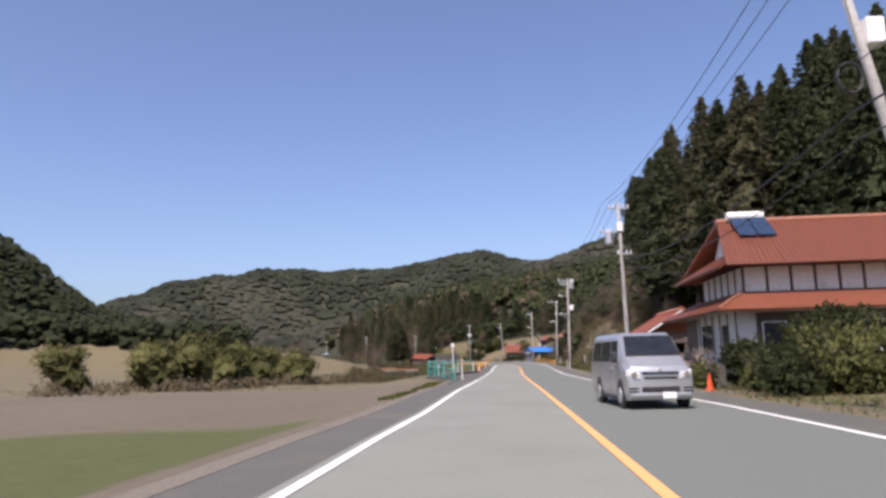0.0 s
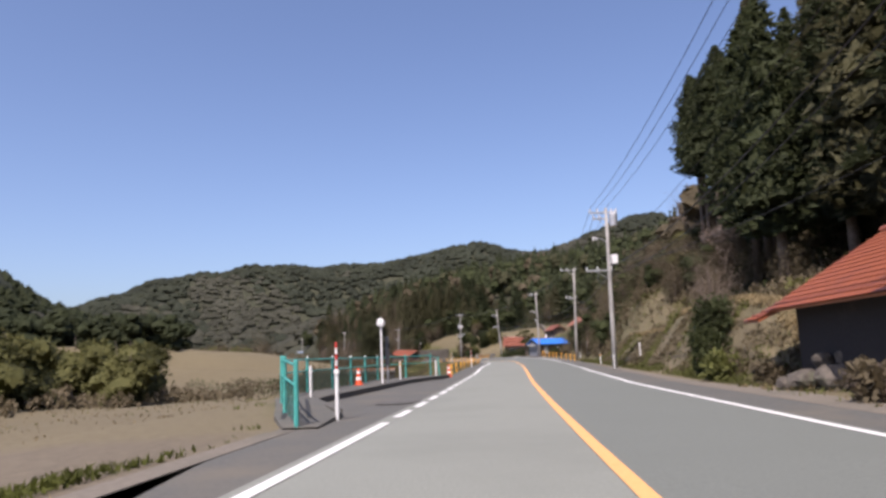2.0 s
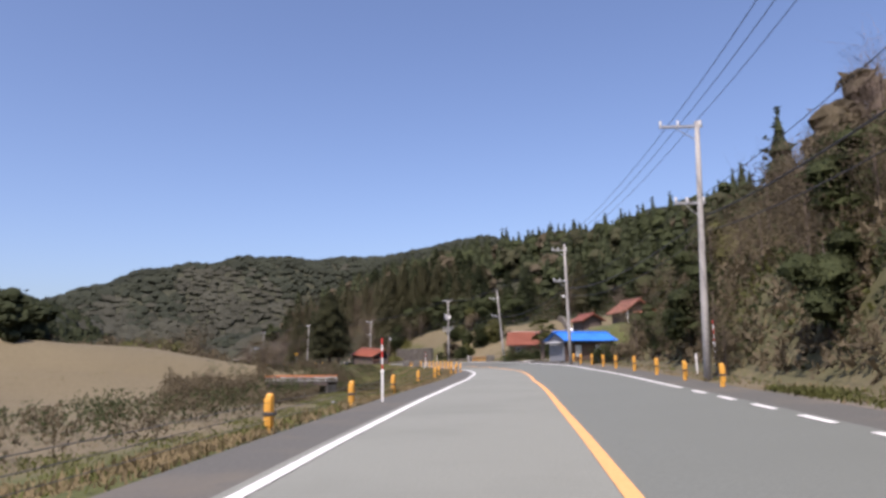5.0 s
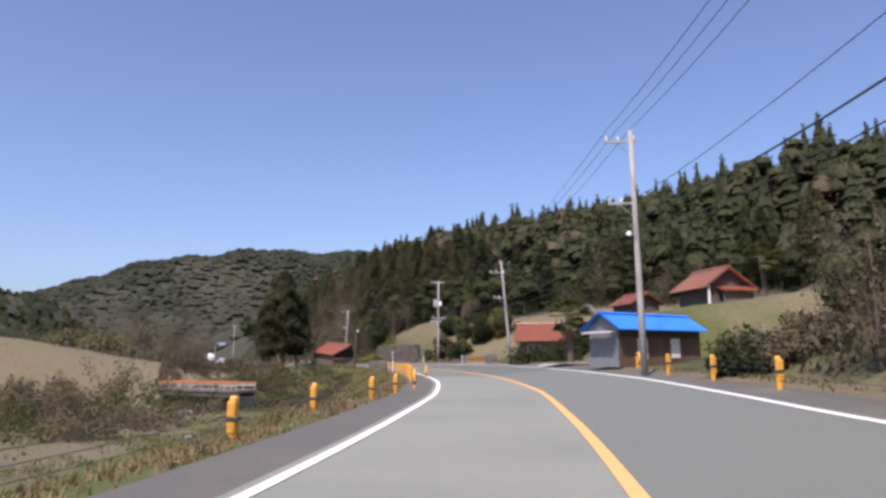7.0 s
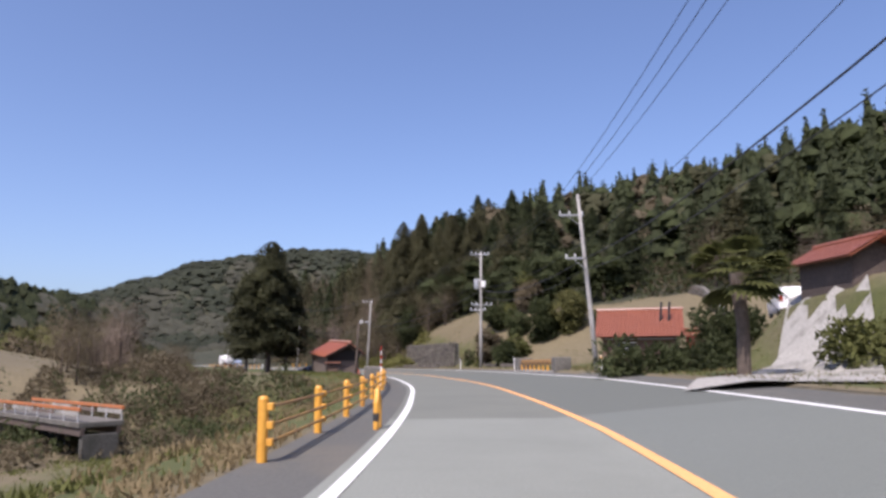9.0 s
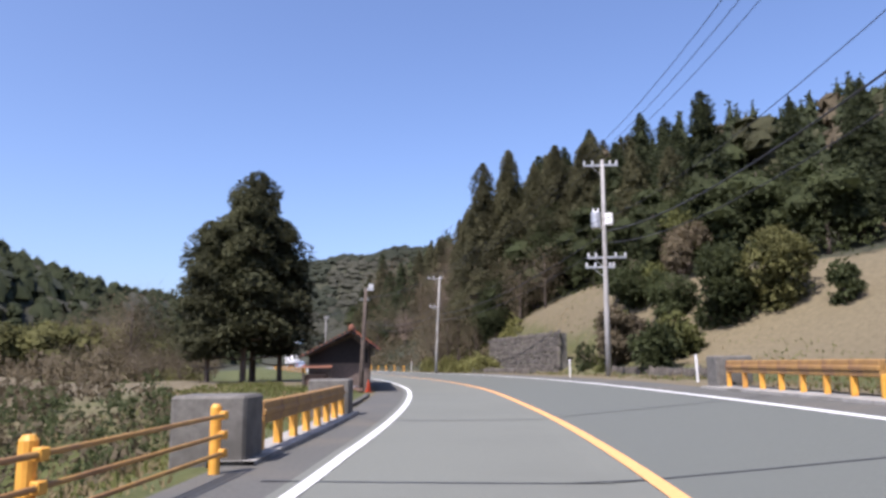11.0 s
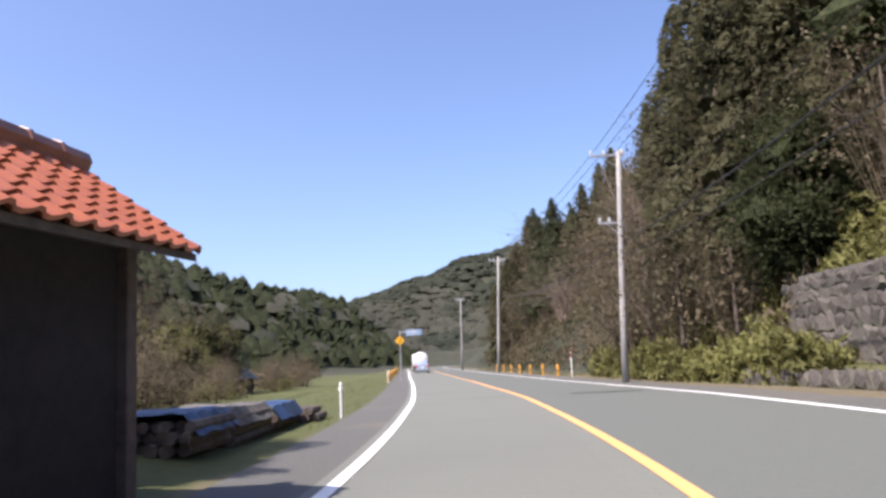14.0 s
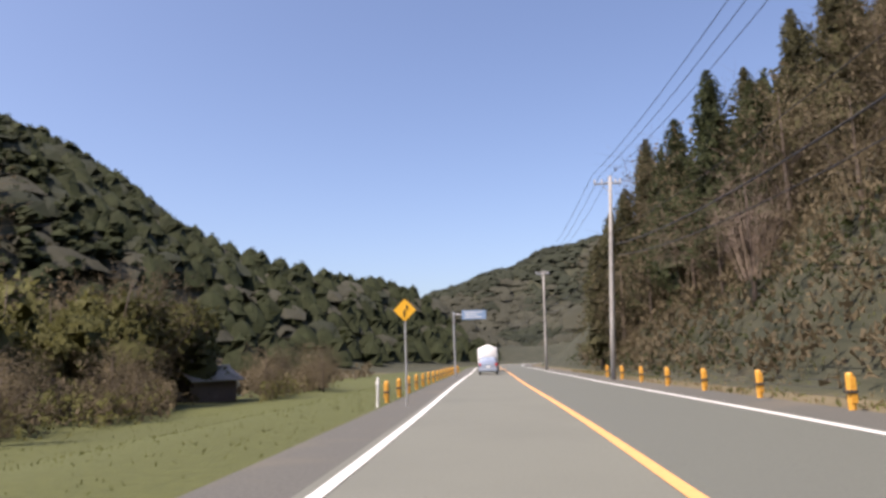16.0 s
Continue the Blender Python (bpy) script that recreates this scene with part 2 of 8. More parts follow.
M["bark"] = surface("bark", (0.055, 0.042, 0.034), (0.13, 0.10, 0.08), 0.9, 0, 6, 1.2, (0.17, 0.15, 0.13), (0.55, 0.75), 0.5, 0.03)
M["twig"] = surface("twig", (0.12, 0.09, 0.07), (0.22, 0.17, 0.135), 0.9, 0, 5, 0.6, (0.085, 0.065, 0.05), (0.5, 0.7), bump=0, coord="World")
M["stone"] = surface("stone", (0.055, 0.047, 0.04), (0.125, 0.108, 0.09), 0.9, 0, 6, 1.2, (0.10, 0.11, 0.07), (0.52, 0.72), 0.5, 0.03, "Object", 0.3)
M["sign_yellow"] = surface("sign_yellow", (0.72, 0.36, 0.02), (0.82, 0.44, 0.03), 0.4, 0, 4, 1.5, (0.6, 0.3, 0.05), (0.6, 0.8), bump=0)
M["sign_blue"] = surface("sign_blue", (0.16, 0.26, 0.42), (0.2, 0.31, 0.47), 0.4, 0, 4, 1.5, bump=0)
M["mirror_face"] = surface("mirror_face", (0.8, 0.82, 0.84), (0.85, 0.87, 0.88), 0.04, 1.0, 3, 1.0, bump=0)
M["cedar"] = foliage("cedar_leaf", (0.034, 0.043, 0.021), (0.06, 0.072, 0.035), scale=0.25)
M["cedar_yard"] = foliage("cedar_yard_leaf", (0.05, 0.055, 0.029), (0.086, 0.089, 0.047), scale=0.25)
M["cedar_brown"] = foliage("cedar_brown_leaf", (0.062, 0.062, 0.034), (0.112, 0.108, 0.058), scale=0.25)
M["mixed_leaf"] = foliage("mixed_leaf", (0.05, 0.053, 0.028), (0.086, 0.086, 0.047), scale=0.25)
M["evergreen"] = foliage("evergreen_leaf", (0.038, 0.049, 0.022), (0.07, 0.083, 0.036), scale=0.4)
M["bamboo"] = foliage("bamboo_leaf", (0.09, 0.092, 0.034), (0.142, 0.14, 0.055), scale=0.5, strength=0.45)
M["dry_leaf"] = foliage("dry_leaf", (0.094, 0.078, 0.05), (0.152, 0.126, 0.083), scale=0.5, strength=0.4)
M["sasa"] = foliage("sasa_leaf", (0.10, 0.11, 0.035), (0.22, 0.21, 0.085), scale=0.6, strength=0.4)
M["weed"] = foliage("weed_leaf", (0.07, 0.08, 0.028), (0.12, 0.125, 0.042), scale=0.8, strength=0.35)
M["straw"] = foliage("straw_leaf", (0.18, 0.142, 0.08), (0.265, 0.21, 0.12), scale=0.8, strength=0.25)
M["blossom"] = foliage("blossom_leaf", (0.28, 0.23, 0.2), (0.42, 0.36, 0.33), scale=0.8)
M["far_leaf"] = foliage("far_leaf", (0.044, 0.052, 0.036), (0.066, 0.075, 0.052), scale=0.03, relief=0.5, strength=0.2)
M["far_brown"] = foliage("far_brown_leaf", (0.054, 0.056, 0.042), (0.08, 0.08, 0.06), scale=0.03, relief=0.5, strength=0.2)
M["lawn"] = foliage("lawn_blade", (0.058, 0.068, 0.016), (0.09, 0.1, 0.026), scale=0.8, strength=0.2)
# Near-black for boards, and for shade at the barn gable and garage side.
M["black_board_shade"] = surface("black_board_shade", (0.012, 0.01, 0.011), (0.024, 0.02, 0.021), 0.9, 0, 9, 0.8, (0.035, 0.028, 0.027), (0.6, 0.78), 0.3, 0.006)
M["sheet_grey"] = surface("sheet_grey", (0.13, 0.14, 0.155), (0.19, 0.2, 0.22), 0.6, 0.1, 6, 0.8, (0.1, 0.1, 0.105), (0.55, 0.75), 0.2, 0.006)
M["dirt"] = surface("dirt", (0.115, 0.1, 0.08), (0.18, 0.155, 0.122), 0.95, 0, 10, 0.5, (0.1, 0.095, 0.075), (0.5, 0.7), 0.5, 0.02, "World")
M["dull_white"] = surface("dull_white", (0.20, 0.20, 0.195), (0.29, 0.285, 0.28), 0.7, 0, 6, 0.9, (0.15, 0.14, 0.13), (0.5, 0.72), 0.2, 0.006)

# ---- the lie of the land: s metres along the road, lat metres to its right ----
AXIS = [(-15.0, -149.2), (-10.0, -99.5), (-5.0, -49.8), (0.0, 0.0), (1.78, 17.96), (3.61, 36.23), (5.33, 54.32), (7.0, 71.3), (8.55, 87.0),
        (10.19, 104.82), (11.6, 120.65), (12.44, 135.71), (12.45, 153.0), (10.92, 174.43), (8.68, 189.91), (5.25, 203.93), (1.18, 216.74),
        (-4.32, 229.63), (-11.18, 242.73), (-18.3, 255.0), (-35.6, 283.3), (-56.4, 317.5), (-82.0, 360.0), (-100.0, 400.0), (-108.0, 440.0),
        (-100.0, 520.0), (-60.0, 640.0), (0.0, 800.0), (60.0, 1000.0), (110.0, 1250.0)]


def spline(points, step=1.0):
    out = []
    p = [Vector(a) for a in points]
    p = [2 * p[0] - p[1]] + p + [2 * p[-1] - p[-2]]
    for a, b, c, d in zip(p, p[1:], p[2:], p[3:]):
        ab, bc, cd = max((b - a).length, 1e-6), (c - b).length, max((d - c).length, 1e-6)
        m1 = ((b - a) / ab * bc + (c - b) / bc * ab) / (ab + bc) * bc
        m2 = ((c - b) / bc * cd + (d - c) / cd * bc) / (bc + cd) * bc
        n = max(2, int(bc / step))
        for i in range(n):
            u = i / n
            out.append(b * (2 * u**3 - 3 * u * u + 1) + m1 * (u**3 - 2 * u * u + u) + c * (3 * u * u - 2 * u**3) + m2 * (u**3 - u * u))
    out.append(p[-2])
    return np.array(out)


AX = spline(AXIS)
AS = np.r_[0, np.cumsum(np.linalg.norm(np.diff(AX, axis=0), axis=1))]
AS -= AS[np.argmin(np.abs(AX[:, 1]))]
AH = np.gradient(AX, AS, axis=0)
AH /= np.linalg.norm(AH, axis=1)[:, None]
for _ in range(6):
    AH[1:-1] = (AH[:-2] + AH[1:-1] * 2 + AH[2:]) / 4
FAR = np.array([0.97, 0.243])  # the way sideways, far from the road


def plan(s, lat):
    """World x, y of a place by the road."""
    s, lat = np.asarray(s, float), np.asarray(lat, float)
    ax = np.stack([np.interp(s, AS, AX[:, k]) for k in (0, 1)], -1)
    hd = np.stack([np.interp(s, AS, AH[:, k]) for k in (0, 1)], -1)
    hd /= np.linalg.norm(hd, axis=-1)[..., None]
    nr = np.stack([hd[..., 1], -hd[..., 0]], -1)
    near = np.clip(lat, -70, 70)
    return ax + nr * near[..., None] + FAR * (lat - near)[..., None]


def heading(s):
    """The road's way at s, as an angle about z from +y, in degrees."""
    h = [np.interp(s, AS, AH[:, k]) for k in (0, 1)]
    return math.degrees(math.atan2(-h[0], h[1]))


def table(s, pairs):
    a = np.array(pairs, float)
    return np.interp(s, a[:, 0], a[:, 1])


def smooth(x, lo, hi):
    u = np.clip((np.asarray(x, float) - lo) / (hi - lo), 0, 1)
    return u * u * (3 - 2 * u)


def left_line(s):
    return table(s, [(0, -2.6), (14, -2.58), (20, -2.47), (34, -2.62), (46, -2.42), (54, -2.32), (62, -2.28), (85, -2.42), (100, -2.75), (112, -2.85), (121, -2.76), (128, -2.5), (138, -2.17), (146, -1.82), (158, -1.72), (178, -2.1), (194, -2.24), (206, -1.99), (219, -1.84), (231, -1.75), (250, -1.75), (268, -1.85)])


def centre_line(s):
    return table(s, [(0, 1.6), (16, 1.42), (20, 1.37), (34, 1.17), (46, 1.0), (54, 0.92), (66, 0.84), (85, 0.92), (100, 1.06), (113, 1.1), (126, 1.07), (138, 1.48), (147, 1.87), (165, 2.0), (180, 1.74), (190, 1.64), (206, 1.56), (214, 1.6), (226, 1.68), (243, 1.86), (250, 1.96), (262, 1.83)])


def right_line(s):
    return table(s, [(0, 6.0), (21, 5.8), (38, 5.1), (48, 4.72), (56, 4.55), (64, 4.35), (85, 4.65), (105, 5.2), (117, 5.38), (124, 5.42), (134, 5.38), (148, 5.98), (160, 6.2), (184, 6.25), (194, 5.9), (209, 5.72), (219, 5.7), (230, 5.95), (244, 6.0), (252, 5.95), (262, 5.5)])


def right_rise(s):
    return table(s, [(0, 0.04), (40, -0.08), (60, -0.06), (117, 0.13), (132, 0.28), (150, 0.38), (184, 0.45), (195, 0.41), (212, 0.36), (222, 0.31), (244, 0.21), (252, 0.13), (290, 0.05)])


def road_z(s, lat):
    """The road's own surface, its outer lane banked through the bend."""
    c, r = centre_line(s), right_line(s)
    return right_rise(s) * np.clip((lat - c + 0.5) / (r - c + 0.5), 0, 1.6)


def lump(x, y, cx, cy, h, wx, wy=None, turn=0.0):
    c, q = math.cos(radians(turn)), math.sin(radians(turn))
    u, v = (x - cx) * c + (y - cy) * q, -(x - cx) * q + (y - cy) * c
    return h * np.exp(-((u / wx) ** 2) - (v / (wy or wx)) ** 2)


def wave(x, y, k, seed=0.0):
    return np.sin(x * k + seed) * np.cos(y * k * 1.13 + seed * 1.7) + 0.5 * np.sin(x * k * 2.3 + y * k * 1.7 + seed)


def foot(s):
    """How far right of the road the wooded hillside begins."""
    return table(s, [(-150, 32), (0, 32), (60, 28), (85, 17), (105, 13), (140, 14), (152, 22), (168, 42), (190, 56), (205, 52), (213, 36), (221, 21), (228, 15.5), (236, 16.5), (244, 13), (254, 11.5), (280, 10), (420, 12), (600, 20)])


def ground_z(s, lat):
    s, lat = np.asarray(s, float), np.asarray(lat, float)
    xy = plan(s, lat)
    x, y = xy[..., 0], xy[..., 1]
    z = road_z(s, np.clip(lat, -6, 9))
    # left: fields and the river below the road
    down = table(s, [(-150, -0.3), (45, -0.35), (52, -0.5), (75, -0.8), (95, -1.6), (130, -2.6), (196, -3.0), (206, -0.2), (210, 0.2), (236, 0.2), (250, -0.5), (300, -1.2), (420, -1.0)])
    start = table(s, [(-150, 4.2), (44, 4.2), (50, 8.0), (72, 8.0), (80, 4.2), (204, 4.0), (209, 3.6), (236, 3.6), (242, 5.0), (300, 5.5)])
    z = z + down * smooth(-lat, start, start + table(s, [(0, 3), (100, 6), (200, 7), (207, 1.5), (236, 1.5), (250, 7)]))
    z = z + 4.0 * smooth(-lat, 20, 48) * smooth(s, 172, 204) * (1 - smooth(s, 236, 262))
    # far fields to the left, rising in terraces
    z = z + 2.2 * smooth(-lat, 45, 75) * smooth(s, 90, 150) * (1 - smooth(s, 260, 330)) + 3.0 * smooth(-lat, 70, 150)
    # right: terraces and the hillside
    f = foot(s)
    t = np.clip(lat - 8.5, 0, None)
    bank = table(s, [(0, 0.5), (30, 0.8), (60, 1.0), (75, 1.6), (90, 4.0), (110, 5.0), (140, 4.5), (150, 2.4), (160, 1.8), (185, 3.6), (205, 6.0), (214, 7.5), (222, 6.0), (229, 6.4), (237, 7.0), (246, 4.6), (254, 2.0), (300, 1.5)])
    z = z + bank * smooth(t, 0, np.maximum(f - 8.5, 3)) * (lat > 0)
    # the cut bank with its two level terraces
    cut = table(s, [(60, 0), (64, 2.7), (68, 3.1), (79, 3.1), (80.6, 2.15), (96, 2.15), (103, 1.0), (108, 0)])
    z = np.where(lat > 6, np.maximum(z, road_z(s, 9.0 + 0 * lat) + cut * smooth(lat, 7.2, 9.9) + 0.05 * (lat - 10) * (cut > 0.1) * (lat > 10)), z)
    z = z + 0.9 * smooth(t, 0, 3) * smooth(s, 96, 104) * (1 - smooth(s, 140, 147))
    z = z + 3.7 * smooth(lat, 13.5, 17) * (1 - smooth(lat, 26, 48)) * smooth(s, 166, 171) * (1 - smooth(s, 184, 193))
    up = np.clip(lat - f, 0, None)
    steep = table(s, [(0, 0.62), (90, 0.62), (110, 0.7), (142, 0.68), (160, 0.58), (172, 0.55), (195, 0.42), (212, 0.28), (225, 0.28), (238, 0.4), (248, 0.95), (262, 1.35), (330, 1.3), (400, 0.75)])
    top = table(s, [(0, 50), (100, 48), (140, 42), (170, 30), (200, 14), (225, 12), (240, 15), (254, 23), (262, 26), (330, 27), (400, 22), (480, 8)])
    z = z + top * (1 - np.exp(-up * steep / top))
    # hills of the distance
    away = smooth(np.abs(lat), 40, 110)
    hills = lump(x, y, -214.7, 306.2, 50, 86, 49, 115) + lump(x, y, -278, 406, 39, 115, 57, 128) + lump(x, y, -140, 411, 14, 65, 77, 106) + lump(x, y, -185, 437.5, 31, 131, 24, 106)
    far = lump(x, y, 40, 880, 108, 124, 128, 10) + lump(x, y, -146, 899, 85, 134, 95, 9) + lump(x, y, -315, 861, 77, 133, 136, -9) + lump(x, y, -420, 709, 24, 98, 135, -4)
    far = far + lump(x, y, 234, 776, 118, 147, 108, 34) + lump(x, y, -69, 694, 41, 135, 28, 57)
    z = z + hills * away + far * smooth(s, 360, 460)
    z = z + lump(x, y, 78, 246, 15, 44, 40) * smooth(lat, 40, 70)
    z = z + wave(x, y, 0.045, 1.3) * 3.0 * smooth(np.abs(lat), 90, 170) + wave(x, y, 0.3, 0.4) * 0.10 * smooth(np.abs(lat), 9, 16)
    return z


def spot(s, lat, up=0.0):
    xy = plan(s, lat)
    return Vector((float(xy[0]), float(xy[1]), float(ground_z(s, lat)) + up))


def land_at(x, y):
    """Ground height at a world place near the road."""
    d = (AX[:, 0] - x) ** 2 + (AX[:, 1] - y) ** 2
    i = int(np.argmin(d))
    n = np.array([AH[i, 1], -AH[i, 0]])
    lat = float((np.array([x, y]) - AX[i]) @ n)
    return float(ground_z(AS[i], lat))


# ---- building helpers ----
def raw_mesh(name, verts, faces, material, uv=None):
    me = bpy.data.meshes.new(name)
    verts, faces = np.asarray(verts, np.float32), np.asarray(faces, np.int32)
    me.vertices.add(len(verts))
    me.vertices.foreach_set("co", verts.ravel())
    k = faces.shape[1]
    me.loops.add(faces.size)
    me.loops.foreach_set("vertex_index", faces.ravel())
    me.polygons.add(len(faces))
    me.polygons.foreach_set("loop_start", np.arange(0, faces.size, k, dtype=np.int32))
    me.polygons.foreach_set("loop_total", np.full(len(faces), k, np.int32))
    me.update(calc_edges=True)
    me.materials.append(material)
    return me


def part(name, bm, material, parent=None, label="", smooth_shade=False):
    """Links a bmesh as one mesh object, under a thing or a part."""
    me = bpy.data.meshes.new(name)
    bmesh.ops.recalc_face_normals(bm, faces=bm.faces)
    bm.to_mesh(me)
    bm.free()
    me.materials.append(material)
    if smooth_shade:
        me.polygons.foreach_set("use_smooth", [True] * len(me.polygons))
    ob = new(name, me)
    ob.parent = parent
    if label:
        tagged(ob, label)
    return ob


def link(name, me, parent=None, m=None):
    ob = new(name, me)
    ob.parent = parent
    if m is not None:
        ob.matrix_basis = m
    return ob


def thing(name, label, category, at=None, turn=0.0, group="", kind=""):
    e = new(name)
    e.empty_display_size = 0.3
    if at is not None:
        e.matrix_basis = pose(*at, 0, 0, turn)
    return tagged(e, label, category, group, kind)


def add_box(bm, lo, hi, bevel=0.0, m=None):
    r = bmesh.ops.create_cube(bm, size=1.0)
    v = r["verts"]
    for p in v:
        p.co = Vector([(a + b) / 2 + (b - a) * c for a, b, c in zip(lo, hi, p.co)])
    if bevel:
        e = list({e for p in v for e in p.link_edges})
        g = bmesh.ops.bevel(bm, geom=e, offset=bevel, segments=1, affect="EDGES")
        v = list({p for f in g["faces"] for p in f.verts} | {p for p in v if p.is_valid})
    if m is not None:
        bmesh.ops.transform(bm, matrix=m, verts=v)
    return v


def box(lo, hi, bevel=0.0, m=None):
    bm = bmesh.new()
    add_box(bm, lo, hi, bevel, m)
    return bm


def add_tube(bm, points, radius, sides=8, end=None):
    """A tube along points; radius may be one number or one for each point."""
    points = [Vector(p) for p in points]
    rs = radius if isinstance(radius, (list, tuple)) else [radius] * len(points)
    rings = []
    for i, p in enumerate(points):
        d = (points[min(i + 1, len(points) - 1)] - points[max(i - 1, 0)]).normalized()
        a = d.orthogonal().normalized() if abs(d.z) > 0.9 else d.cross(Vector((0, 0, 1))).normalized()
        b = d.cross(a).normalized()
        rings.append([bm.verts.new(p + rs[i] * (math.cos(2 * math.pi * k / sides) * a + math.sin(2 * math.pi * k / sides) * b)) for k in range(sides)])
    for r, q in zip(rings, rings[1:]):
        for k in range(sides):
            bm.faces.new((r[k], r[(k + 1) % sides], q[(k + 1) % sides], q[k]))
    bm.faces.new(list(reversed(rings[0])))
    bm.faces.new(rings[-1])
    return bm


def tube(points, radius, sides=8):
    return add_tube(bmesh.new(), points, radius, sides)


def add_prism(bm, outline, y0, y1):
    """An outline in x, z drawn out from y0 to y1."""
    a = [bm.verts.new((x, y0, z)) for x, z in outline]
    b = [bm.verts.new((x, y1, z)) for x, z in outline]
    n = len(outline)
    bm.faces.new(a)
    bm.faces.new(list(reversed(b)))
    for i in range(n):
        bm.faces.new((a[i], b[i], b[(i + 1) % n], a[(i + 1) % n]))
    return bm


def prism(outline, y0, y1):
    return add_prism(bmesh.new(), outline, y0, y1)


def ribbon(name, s0, s1, lat0, lat1, material, lift=0.0, thick=0.0, step=1.2, parent=None):
    """A strip of road surface between two offsets, with a little thickness."""
    n = max(2, int((s1 - s0) / step) + 1)
    s = np.linspace(s0, s1, n)
    a = lat0(s) if callable(lat0) else np.full(n, lat0)
    b = lat1(s) if callable(lat1) else np.full(n, lat1)
    k = max(2, int(np.max(b - a) / 0.45) + 1)
    rows = []
    for u in np.linspace(0, 1, k):
        lat = a + (b - a) * u
        rows.append(np.c_[plan(s, lat), road_z(s, lat) + lift])
    if thick:
        rows = [rows[0] - (0, 0, thick)] + rows + [rows[-1] - (0, 0, thick)]
    v = np.stack(rows, 1)
    w = v.shape[1]
    i = (np.arange(n - 1)[:, None] * w + np.arange(w - 1)[None]).ravel()
    me = raw_mesh(name, v.reshape(-1, 3), np.c_[i, i + 1, i + w + 1, i + w], material)
    me.polygons.foreach_set("use_smooth", [False] * len(me.polygons))
    return link(name, me, parent)


# ---- ground ----
def ground_material():
    m, n, l, b = nodes_of("ground_mixed", 0.95)
    big = noise_node(n, l, 0.035, 5, "World")
    mid = noise_node(n, l, 0.35, 6, "World")
    fine = noise_node(n, l, 4.0, 6, "World", 0.7)
    soil = ramp_node(n, l, fine.outputs["Fac"], [(0.3, (0.1, 0.081, 0.055)), (0.7, (0.156, 0.128, 0.089))]).outputs[0]
    straw = ramp_node(n, l, fine.outputs["Fac"], [(0.3, (0.108, 0.089, 0.05)), (0.7, (0.172, 0.141, 0.082))]).outputs[0]
    grass = ramp_node(n, l, fine.outputs["Fac"], [(0.3, (0.052, 0.062, 0.014)), (0.7, (0.088, 0.098, 0.025))]).outputs[0]
    wood = ramp_node(n, l, mid.outputs["Fac"], [(0.35, (0.026, 0.031, 0.016)), (0.55, (0.042, 0.044, 0.024)), (0.72, (0.062, 0.056, 0.034))]).outputs[0]
    a = n.new("ShaderNodeAttribute")
    a.attribute_name = "cover"
    sep = n.new("ShaderNodeSeparateColor")
    l.new(a.outputs["Color"], sep.inputs[0])

    def edge(value, spread=0.7):
        add = n.new("ShaderNodeMath")
        add.operation = "MULTIPLY_ADD"
        l.new(mid.outputs["Fac"], add.inputs[0])
        add.inputs[1].default_value = spread
        l.new(value, add.inputs[2])
        return ramp_node(n, l, add.outputs[0], [(0.5 + spread * 0.5 - 0.18, (0, 0, 0)), (0.5 + spread * 0.5 + 0.18, (1, 1, 1))]).outputs[0]

    col = mix_node(n, l, edge(sep.outputs[1]), straw, grass)
    col = mix_node(n, l, edge(sep.outputs[0]), col, soil)
    col = mix_node(n, l, edge(sep.outputs[2]), col, wood)
    tone = ramp_node(n, l, big.outputs["Fac"], [(0.3, (0.8, 0.8, 0.8)), (0.7, (1, 1, 1))]).outputs[0]
    col = mix_node(n, l, 1.0, col, tone, "MULTIPLY")
    l.new(col, b.inputs["Base Color"])
    bump_node(n, l, b, fine.outputs["Fac"], 0.6, 0.06)
    return m


